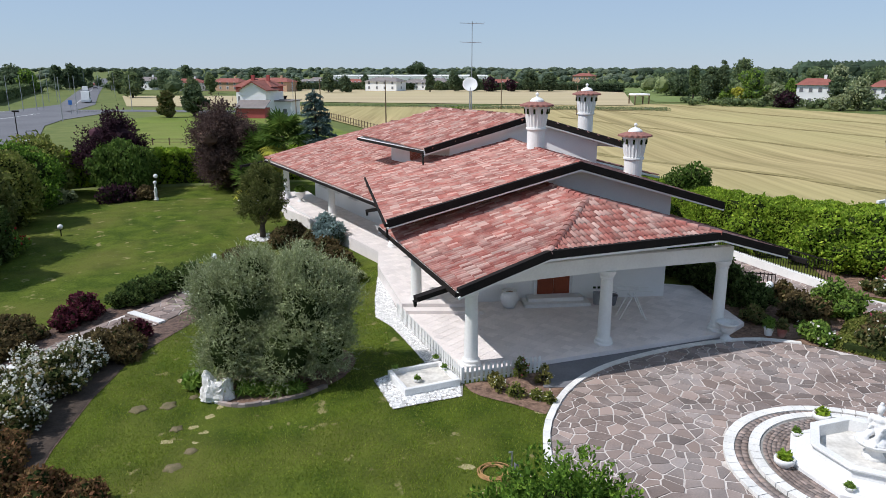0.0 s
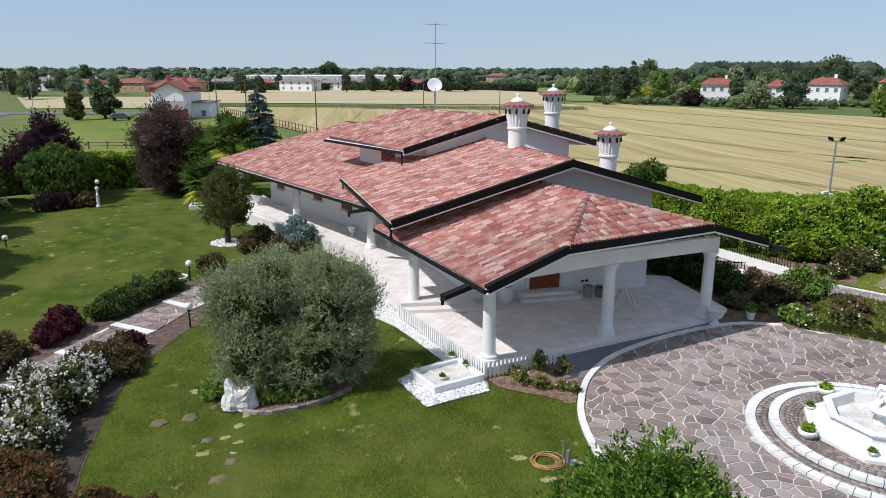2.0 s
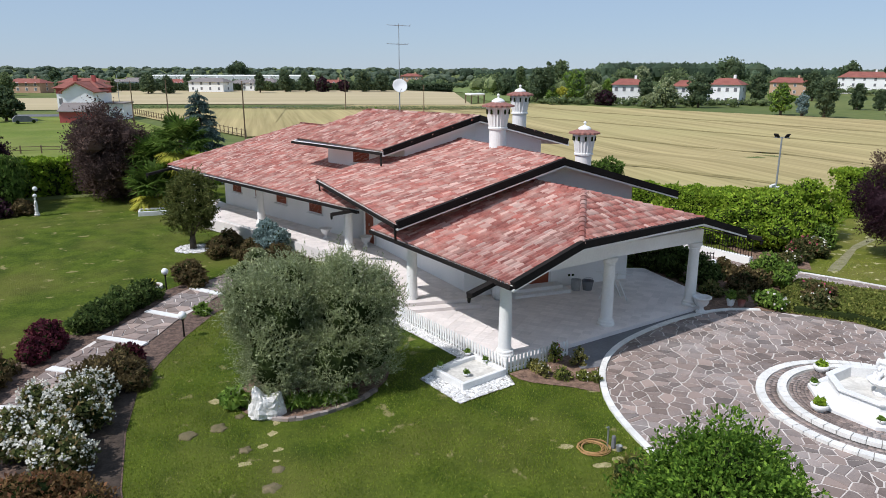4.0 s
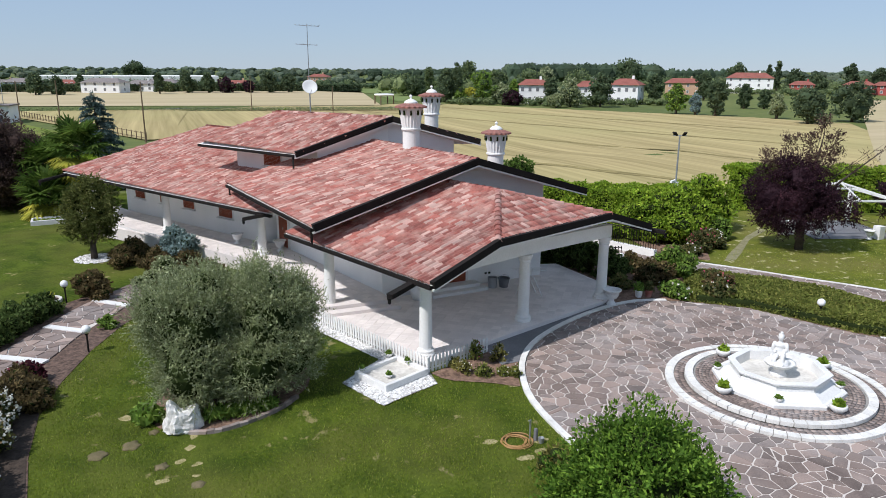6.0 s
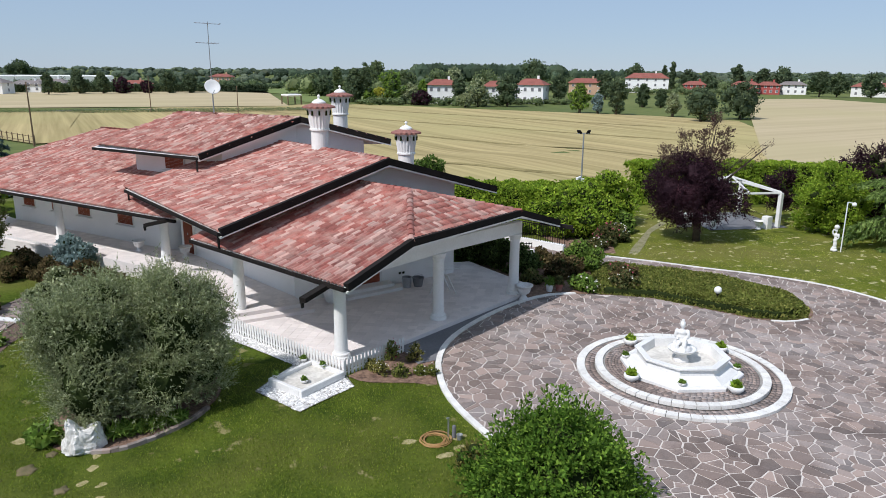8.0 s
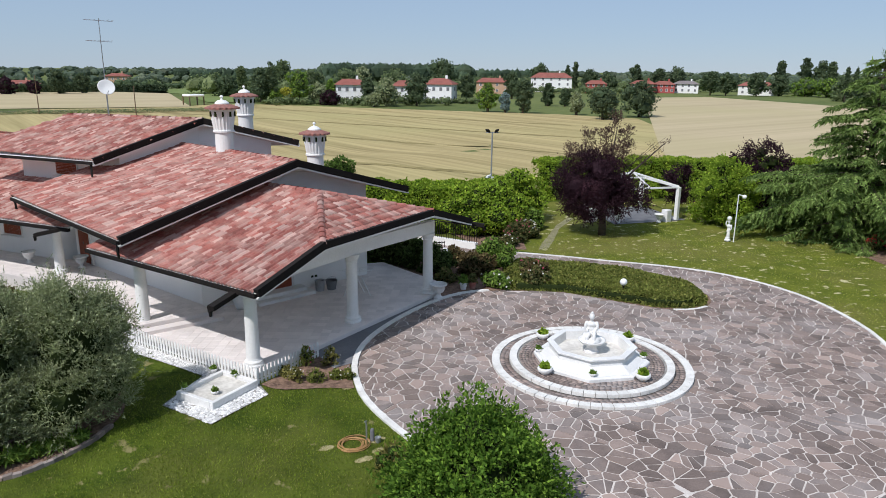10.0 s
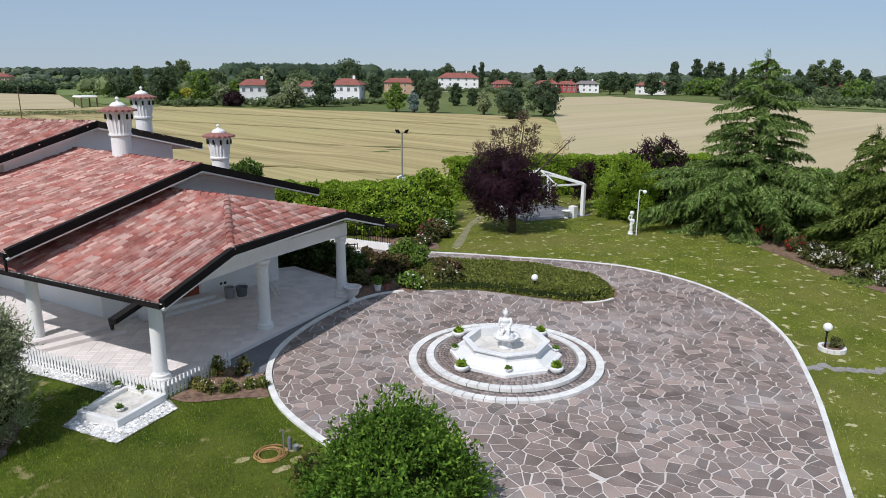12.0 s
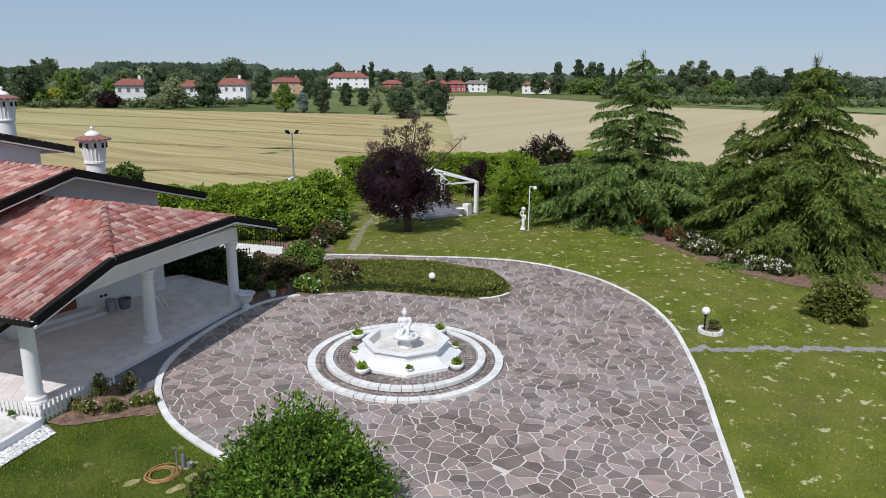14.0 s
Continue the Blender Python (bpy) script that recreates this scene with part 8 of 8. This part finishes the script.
M_FARROOF = material("far_tiles", (0.31, 0.11, 0.085), (0.21, 0.075, 0.058), 0.9, 0.5, 3.0)
M_GREYROOF = material("far_grey_roof", (0.24, 0.21, 0.2), (0.18, 0.16, 0.15), 0.9, 0.5, 3.0)
M_REDWALL = material("far_red_wall", (0.42, 0.1, 0.09), (0.36, 0.08, 0.07), 0.9, 0.3, 3.0)
M_OCHREWALL = material("far_ochre_wall", (0.55, 0.36, 0.24), (0.48, 0.3, 0.2), 0.9, 0.3, 3.0)
HOUSES = [(112, 215, -29, 10, 8, 6.2, 1.8, M_WALL, M_FARROOF, "white farmhouse with an orange-red roof"), (141, 203, -50, 10, 9, 6.4, 2.0, M_WALL, M_FARROOF, "white farmhouse with a low red roof"), (129, 207, -34, 9, 8, 5.8, 1.8, M_WALL, M_FARROOF, "older white farmhouse with a chimney"),
          (222, 270, -40, 16, 10, 5.6, 2.0, M_OCHREWALL, M_FARROOF, "pale house among trees with a red roof"), (275, 283, -45, 22, 13, 7.6, 2.6, M_WALL, M_FARROOF, "large white three-storey house with red hip roof", 3, 5), (289, 263, -48, 11, 9, 4.6, 1.8, M_REDWALL, M_FARROOF, "low red house behind trees"),
          (312, 250, -53, 13, 10, 4.8, 1.8, M_REDWALL, M_FARROOF, "dark red row house with a brown roof"), (321, 243, -53, 11, 10, 4.6, 1.8, M_REDWALL, M_FARROOF, "dark red house with pale balconies"), (332, 237, -55, 13, 10, 4.9, 1.7, M_WALL, M_GREYROOF, "pale house with a grey roof"),
          (339, 200, -60, 17, 11, 4.8, 1.8, M_WALL, M_FARROOF, "white house with a red roof beyond the field"), (330, 110, -72, 16, 10, 6.6, 2.0, M_WALL, M_FARROOF, "tall white house in trees behind the field"), (372, 93, -76, 10, 9, 4.6, 2.2, M_OCHREWALL, M_FARROOF, "small house with an orange roof among trees"),
          (345, 56, -81, 10, 8, 5.6, 2.0, M_WALL, M_FARROOF, "white house with a red roof beside woodland")]
VILLAGE = [
          (-80, 342, -18, 18, 10, 4.6, 1.8, M_OCHREWALL, M_FARROOF, "pink row house with an orange-red roof"), (-104, 350, -18, 16, 10, 4.2, 1.8, M_OCHREWALL, M_FARROOF, "ochre village house with a red roof"), (-124, 352, -15, 14, 10, 4.0, 1.8, M_WALL, M_FARROOF, "white village house with a red roof"), (-152, 370, -15, 16, 10, 4.6, 1.8, M_WALL, M_GREYROOF, "low grey-roofed house in the village"),
          (-64, 380, -20, 14, 9, 4.2, 1.8, M_WALL, M_GREYROOF, "pale village house with a brown-grey roof"), (-4, 372, -22, 15, 10, 4.0, 1.8, M_WALL, M_GREYROOF, "wide village house with a grey roof"), (-45, 372, -20, 10, 8, 3.8, 1.6, M_WALL, M_FARROOF, "small white village house with a red roof"),
          (-76, 409, -20, 12, 9, 3.4, 1.4, M_OCHREWALL, M_GREYROOF, "low village house with a grey roof"), (-28, 350, -24, 17, 10, 4.6, 1.8, M_WALL, M_GREYROOF, "long white apartment house with grey roof"), (-13, 366, -22, 13, 9, 3.6, 1.6, M_WALL, M_GREYROOF, "village house with a brownish roof"),
          (30, 366, -20, 14, 10, 3.6, 1.6, M_OCHREWALL, M_FARROOF, "orange village house among trees"), (88, 447, -28, 12, 10, 6.0, 1.6, M_OCHREWALL, M_FARROOF, "tall orange-pink house beyond the fields")]
for h in HOUSES + VILLAGE:
    farhouse(*h)
# the white house with red roofs by the meadow
def meadow_house(x, y, deg):
    """A white house with a red hip roof behind, a gabled front wing, a red shed and a low annex."""
    t = thing("house", "white house with red roofs, gabled wing and red shed", "house", (x, y, -1))

    def place(bm):
        return oriented(bm, x, y, -1.0, deg)

    def gable(x0, x1, y0, y1, eave, peak):
        bm = bmesh.new()
        pr = [(x0, 0), (x1, 0), (x1, eave), ((x0 + x1) / 2, peak), (x0, eave)]
        a = [bm.verts.new((px, y0, pz)) for px, pz in pr]
        b = [bm.verts.new((px, y1, pz)) for px, pz in pr]
        bm.faces.new(a)
        bm.faces.new(b[::-1])
        for i in range(5):
            bm.faces.new((a[i], b[i], b[(i + 1) % 5], a[(i + 1) % 5]))
        bmesh.ops.recalc_face_normals(bm, faces=bm.faces[:])
        return bm
    part("wall", place(box(bmesh.new(), -6.2, 5, 0, 2.4, 13, 5.6)), M_WALL, t, "white main block")
    part("wall", place(box(bmesh.new(), -6.25, 4.95, 5.6, 2.45, 13.05, 6.8)), M_REDWALL, t, "dark red upper storey band")
    bm = bmesh.new()
    vs = [bm.verts.new(p) for p in ((-6.9, 4.3, 6.75), (3.1, 4.3, 6.75), (3.1, 13.7, 6.75), (-6.9, 13.7, 6.75), (-3.6, 9, 8.7), (-0.4, 9, 8.7))]
    for f in ((0, 1, 5, 4), (2, 3, 4, 5), (1, 2, 5), (3, 0, 4), (3, 2, 1, 0)):
        bm.faces.new([vs[i] for i in f])
    rf = part("roof", place(bm), M_FARROOF, t)
    for q in (-3.4, 0.4):
        part("chimney", place(box(bmesh.new(), q, 7.6, 7.5, q + 0.7, 8.3, 9.4)), M_REDWALL, rf)
    part("wall", place(gable(-3.1, 3.1, 0, 8, 6.2, 7.9)), M_WALL, t, "white gabled front wing")
    for s in (-1, 1):
        part("roof", place(beam(bmesh.new(), (s * 1.85, -0.6, 7.12), (s * 1.85, 8, 7.12), 4.3, 0.22, (s * 0.48, 0, 0.88))), M_FARROOF, t)
    part("shed", place(box(bmesh.new(), -2.9, -3.2, 0, 3.9, 0, 2.3)), M_REDWALL, t, "dark red shed")
    bm = bmesh.new()
    vs = [bm.verts.new(p) for p in ((-3.2, -3.6, 2.35), (4.2, -3.6, 2.35), (4.2, 0.1, 4.0), (-3.2, 0.1, 4.0), (-3.2, -3.6, 2.2), (4.2, -3.6, 2.2), (4.2, 0.1, 3.85), (-3.2, 0.1, 3.85))]
    for f in ((0, 1, 2, 3), (7, 6, 5, 4), (0, 4, 5, 1), (1, 5, 6, 2), (2, 6, 7, 3), (3, 7, 4, 0)):
        bm.faces.new([vs[i] for i in f])
    part("shed_roof", place(bm), M_GREYROOF, t)
    part("annex", place(box(bmesh.new(), 2.6, 5, 0, 7.2, 11, 3.4)), M_WALL, t)
    part("annex_roof", place(box(bmesh.new(), 2.4, 4.6, 3.4, 7.6, 11.4, 3.65)), M_GREYROOF, t)
    for px, py, pz in ((5.6, 4.95, 0.3), (-5.3, 4.95, 3.2), (-4.0, 4.95, 3.2), (-5.3, 4.95, 0.9)):
        wd = part("window", place(box(bmesh.new(), px - 0.55, py - 0.06, pz, px + 0.55, py + 0.06, pz + 1.5)), M_PAINT, t)
        part("pane", place(box(bmesh.new(), px - 0.45, py - 0.09, pz + 0.1, px + 0.45, py, pz + 1.4)), M_SLATE, wd)


meadow_house(-43.4, 163, -8)
hedge("hedge", "dark clipped hedge along the village edge", [(-88, 369), (0, 362), (88, 351)], 3.0, 3.2, 9, 0.8, L_FARD)
t = thing("warehouse", "long white factory hall with a low roof", "warehouse", (-20, 500, -1))
for k in range(6):
    part("bay", box(bmesh.new(), -72 + 17 * k, 470, -1, -72 + 17 * k + 16.7, 510, 5.0, 0.3), M_PAINT, t)
t = thing("barn", "open white-roofed barn beside the field", "barn", (62, 215, -1))
part("roof", oriented(box(bmesh.new(), -2.6, -2.4, 2.6, 2.6, 2.4, 3.3, 0.3), 61, 222, -1, 10), M_PAINT, t)
for s in (-2.3, 2.3):
    for q in (-2.1, 2.1):
        part("post", oriented(box(bmesh.new(), s - 0.15, q - 0.15, 0, s + 0.15, q + 0.15, 2.7), 61, 222, -1, 10), M_WOOD, t)


def utility_pole(x, y, h, label, mat):
    t = thing("utility_pole", label, "pole", (x, y, -1), "utility poles")
    w = 0.09 if mat == M_POLE else 0.13
    part("pole", tube(bmesh.new(), [(x, y, -1.2), (x, y, -1 + h)], [w, w * 0.65], 7), mat, t)
    part("cap", lathe(bmesh.new(), [(0.1, 0), (0.1, 0.1), (0, 0.15)], x, y, -1 + h, 8), mat, t)


for x, y, h in ((-9.5, 118, 9), (-22, 128, 9), (-31, 150, 8.5), (16, 196, 9), (32, 170, 7)):
    utility_pole(x, y, h, "weathered wooden utility pole in the fields", M_WOOD)
for x, y, h in ((-90.4, 175.6, 9), (-81.3, 151.4, 9), (-131.5, 238, 9), (-110, 196, 9), (-128.7, 238, 9), (-83.4, 190.7, 9), (-127.6, 278, 9), (-113.5, 186, 9), (-111, 188, 9), (-108.5, 190, 9), (-150, 312, 9), (-172, 330, 9), (-182, 392, 9), (-205, 410, 9), (-42, 200, 9)):
    utility_pole(x, y, h, "pale street-light column by the main road", M_POLE)


def wire_fence(p, q, n, h, label):
    t = thing("field_fence", label, "fence", (p[0], p[1], -1))
    for k in range(n + 1):
        x, y = p[0] + (q[0] - p[0]) * k / n, p[1] + (q[1] - p[1]) * k / n
        z = ground_z(x, y)
        part("post", box(bmesh.new(), x - 0.07, y - 0.07, z - 0.1, x + 0.07, y + 0.07, z + h), M_WOOD, t)
    for zz in (0.5, h - 0.15):
        part("rail", beam(bmesh.new(), (*p, ground_z(*p) + zz), (*q, ground_z(*q) + zz), 0.05, 0.07), M_WOOD, t)


wire_fence((-40, 195), (-9.4, 120), 40, 1.4, "row of wooden posts along the tan field")
wire_fence((-48, 104), (-18, 104), 12, 1.1, "low wooden rail fence across the meadow")


def car(x, y, deg, mat, label, s=1.0, tall=1.5):
    t = thing("vehicle", label, "car", (x, y, -0.9))
    L, w = 4.4 * s, 1.8 * min(s, 1.3)
    bm = bmesh.new()
    prof = [(-L / 2, 0.3), (L / 2, 0.3), (L / 2, 0.75), (L * 0.28, 0.9), (L * 0.12, tall), (-L * 0.38, tall), (-L / 2, 0.95)]
    a = [bm.verts.new((px, -w / 2, pz)) for px, pz in prof]
    b = [bm.verts.new((px, w / 2, pz)) for px, pz in prof]
    bm.faces.new(a); bm.faces.new(b[::-1])
    for i in range(len(prof)):
        bm.faces.new((a[i], b[i], b[(i + 1) % len(prof)], a[(i + 1) % len(prof)]))
    bmesh.ops.recalc_face_normals(bm, faces=bm.faces[:])
    part("body", oriented(bm, x, y, -0.9, deg), mat, t)
    part("windscreen", oriented(box(bmesh.new(), -L * 0.3, -w / 2 - 0.01, 0.95, L * 0.1, w / 2 + 0.01, tall - 0.15), x, y, -0.9, deg), M_SLATE, t)
    for px in (-L * 0.32, L * 0.32):
        for py in (-w / 2, w / 2):
            bm = lathe(bmesh.new(), [(0.33, -0.1), (0.33, 0.1)], seg=14)
            bmesh.ops.rotate(bm, verts=bm.verts[:], cent=(0, 0, 0), matrix=Matrix.Rotation(radians(90), 3, "X"))
            bmesh.ops.translate(bm, verts=bm.verts[:], vec=(px, py, 0.33))
            part("wheel", oriented(bm, x, y, -0.9, deg), M_CORE, t)


car(-166, 332, 115, M_PAINT, "white van on the main road", 1.3, 2.6)
car(-160, 348, 115, M_SLATE, "dark lorry on the main road", 1.8, 3.6)
car(-187, 385, 115, M_SLATE, "dark car on the main road")
car(-214, 440, 115, M_REDWALL, "red car on the main road")
car(-236, 480, 115, M_PAINT, "white car far along the main road")
car(-116, 232, 112, M_PAINT, "white box lorry on the main road", 1.7, 3.6)
car(-53, 160, 20, M_SLATE, "dark car parked by the white house")
t = thing("lamp_post", "dark street lamp with a single head by the junction", "street lamp", (-62.5, 103.5, -1))
part("post", tube(bmesh.new(), [(-62.5, 103.5, -1.1), (-62.5, 103.5, 3.9)], [0.09, 0.06], 8), M_DARKMETAL, t)
part("head", box(bmesh.new(), -62.8, 103.3, 3.85, -61.9, 103.7, 4.1, 0.05), M_DARKMETAL, t)
t = thing("road_sign", "dark framed board on two posts by the junction", "sign", (-60.6, 104, -1))
for q in (-61.5, -59.8):
    part("post", tube(bmesh.new(), [(q, 104, -1.1), (q, 104, 1.1)], 0.05, 6), M_DARKMETAL, t)
for q in (0.1, 0.6, 1.05):
    part("rail", box(bmesh.new(), -61.5, 103.97, q, -59.8, 104.03, q + 0.08), M_DARKMETAL, t)
M_BLUE = material("sign_blue", (0.05, 0.16, 0.42), (0.04, 0.13, 0.36), 0.5, 1.0, 6.0)
t = thing("road_sign", "blue square road sign on a grey post", "sign", (-90, 172, -1))
part("post", tube(bmesh.new(), [(-90, 172, -1.1), (-90, 172, 2.4)], 0.06, 6), M_POLE, t)
part("panel", box(bmesh.new(), -90.45, 171.9, 1.4, -89.55, 171.96, 2.5, 0.02), M_BLUE, t)
t = thing("road_line", "white painted lines of the road", "road marking", (-75, 110, -1), kind="structure")
for p, q, w in (((-63.2, 104.5), (-67.6, 116), 0.25), ((-170, 183.2), (-113, 183.2), 0.35), ((-97, 185), (-86, 185), 0.35), ((-113, 219), (-151, 303), 0.2), ((-151, 303), (-191, 391), 0.2), ((-95, 120), (-100, 176), 0.2)):
    part("line", beam(bmesh.new(), (*p, -0.9), (*q, -0.9), w, 0.01), M_PAINT, t)

# ---- kerbs and paving pieces ----
kerb("kerb", [p for p in out_line if p[1] < 31.8], 0.17, 0.06, M_KERB, 1.0, "pale marble kerb round the outer paving")
kerb("kerb", in_line, 0.21, 0.08, M_KERB, 0.7, "pale marble kerb on the lawn side of the paving")
kerb("kerb", [p for p in isl_line if p[1] < 18.0 and p[0] < 20.4], 0.14, 0.045, M_KERB, 0.6, "pale kerb at the island's tip")


def lay(parent, stones, z, h, mat_one, mat_many, near, name="slab", limit=300):
    """Slabs over a sheet: those in a stretch of the plan as objects, the rest joined."""
    bm, k = bmesh.new(), 0
    base = Vector(parent.location)
    for (x, y), poly in stones:
        zz = ground_z(x, y) + z + 0.007 * ((7.31 * x + 3.17 * y) % 1)
        if near(x, y) and k < limit:
            k += 1
            one = bmesh.new()
            slab_bmesh(one, poly, zz, h)
            part(name, one, mat_one, parent)
        else:
            slab_bmesh(bm, poly, zz, h)
    part(name + "_field", bm, mat_many, parent, kind="stuff")


lay(paving, [s for s in flagstones(PAVING, 0.34, 0.036, 4, 0.62) if math.hypot(s[0][0] - FOUNTAIN[0], s[0][1] - FOUNTAIN[1]) > 3.4], 0.0, 0.026, M_STONE, M_STONE_I, lambda x, y: x + y < 19.5 and x > 3)
lay(bpy.data.objects["pavement_path"], flagstones(PATHPOLY, 0.46, 0.038, 8, 0.6), 0.03, 0.03, M_STONE, M_STONE_I, lambda x, y: True)


def square_tiles(poly, cell, deg):
    c, s = math.cos(radians(deg)), math.sin(radians(deg))
    out = []
    for i in range(-90, 90):
        for j in range(-90, 90):
            q = [((i + a) * cell, (j + b) * cell) for a, b in ((0.01, 0.01), (0.99, 0.01), (0.99, 0.99), (0.01, 0.99))]
            w = [(4 + x * c - y * s, 27 + x * s + y * c) for x, y in q]
            if all(inside(poly, *p) for p in w):
                out.append(((w[0][0], w[0][1]), w))
    return out


def lay_floor(parent, tiles, z, near):
    bm, k = bmesh.new(), 0
    for (x, y), poly in tiles:
        if near(x, y) and k < 300:
            k += 1
            one = bmesh.new()
            slab_bmesh(one, poly, z, 0.008)
            part("tile", one, M_FLOOR, parent)
        else:
            slab_bmesh(bm, poly, z, 0.008)
    part("tile_field", bm, M_FLOOR_I, parent, kind="stuff")


M_FLOOR_I = material("terrace_tile_joined", (0.79, 0.725, 0.69), (0.67, 0.61, 0.58), 0.55, 1.0, 20.0, vary=0.08, island=True)
lay_floor(bpy.data.objects["floor_porch"], square_tiles(PORCH_POLY, 0.36, 51), PORCH, lambda x, y: y < 26.2)
lay_floor(bpy.data.objects["floor_terrace"], square_tiles(TERR_POLY, 0.36, 30), TERR, lambda x, y: y < 36)


def channel(p, q, label):
    """A straight line of narrow slabs let into the paving."""
    t = thing("channel", label, "drain", (*p, 0), kind="structure")
    L = math.hypot(q[0] - p[0], q[1] - p[1])
    n = int(L / 0.5)
    for k in range(n):
        a, b = (k + 0.02) / n, (k + 0.98) / n
        ends = [(p[0] + (q[0] - p[0]) * u, p[1] + (q[1] - p[1]) * u, 0.032) for u in (a, b)]
        part("slab", beam(bmesh.new(), *ends, 0.13, 0.03), M_STONE, t)


channel((12.4, 12.5), (14.85, 6.5), "narrow line of slabs let into the paving")
channel((13.9, 17.5), (18.0, 19.5), "narrow line of slabs from fountain to island")


def inside_many(poly, P):
    hit = np.zeros(len(P), bool)
    for (x0, y0), (x1, y1) in zip(poly, poly[1:] + poly[:1]):
        if y0 != y1:
            hit ^= ((y0 > P[:, 1]) != (y1 > P[:, 1])) & (P[:, 0] < (x1 - x0) * (P[:, 1] - y0) / (y1 - y0) + x0)
    return hit


def grass(region, density, tall, wide, mat, label, clear):
    """Single blades of mown grass over a plan region, left out on the paved and planted parts."""
    g = np.random.default_rng(len(region) + int(density))
    lo, hi = np.min(region, 0), np.max(region, 0)
    P = g.uniform(lo, hi, (int((hi - lo).prod() * density), 2))
    P = P[inside_many(region, P)]
    for poly in clear:
        P = P[~inside_many(poly, P)]
    thin = np.sin(1.3 * P[:, 0] + 0.7 * P[:, 1]) * np.sin(0.9 * P[:, 1] - 1.1 * P[:, 0] + 2) + 0.6 * np.sin(3.1 * P[:, 0]) * np.sin(2.7 * P[:, 1] + 1)
    P = P[g.random(len(P)) < 0.72 + 0.3 * thin]
    n = len(P)
    z = np.array([ground_z(x, y) for x, y in P])
    base = np.c_[P, z]
    a = g.uniform(0, 6.283, n)
    w = np.c_[np.cos(a), np.sin(a), 0 * a] * wide * g.uniform(0.6, 1.3, (n, 1))
    tip = base + np.c_[g.normal(0, 0.5, (n, 2)) * tall, tall * g.uniform(0.6, 1.3, n)]
    v = np.stack([base - w, base + w, tip], 1).reshape(-1, 3)
    tagged(arrays("grass", v, np.arange(3 * n).reshape(-1, 3), mat, kind="stuff"), label, "grass")


CLEAR = [PAVING, GRAVEL_A, GRAVEL_B, PORCH_POLY, BED_OLIVE, BED_PATH, BED_ROSES]
grass([(-11, 12), (-3, 8), (4, 8), (4, 21), (-2, 24), (-12, 24)], 620, 0.05, 0.011, L_BLADE, "short green blades of the mown front lawn", CLEAR)
grass([(-12, 24), (-2, 24), (-3, 36), (-13, 36)], 300, 0.055, 0.015, L_BLADE, "short green blades of the mown lawn by the path", CLEAR)
grass([(8, 1), (14, -2), (30, -2), (37, 18), (33, 30), (23, 31), (19, 28)], 90, 0.06, 0.02, L_BLADE_DRY, "sun-dried blades of the mown side lawn", CLEAR)
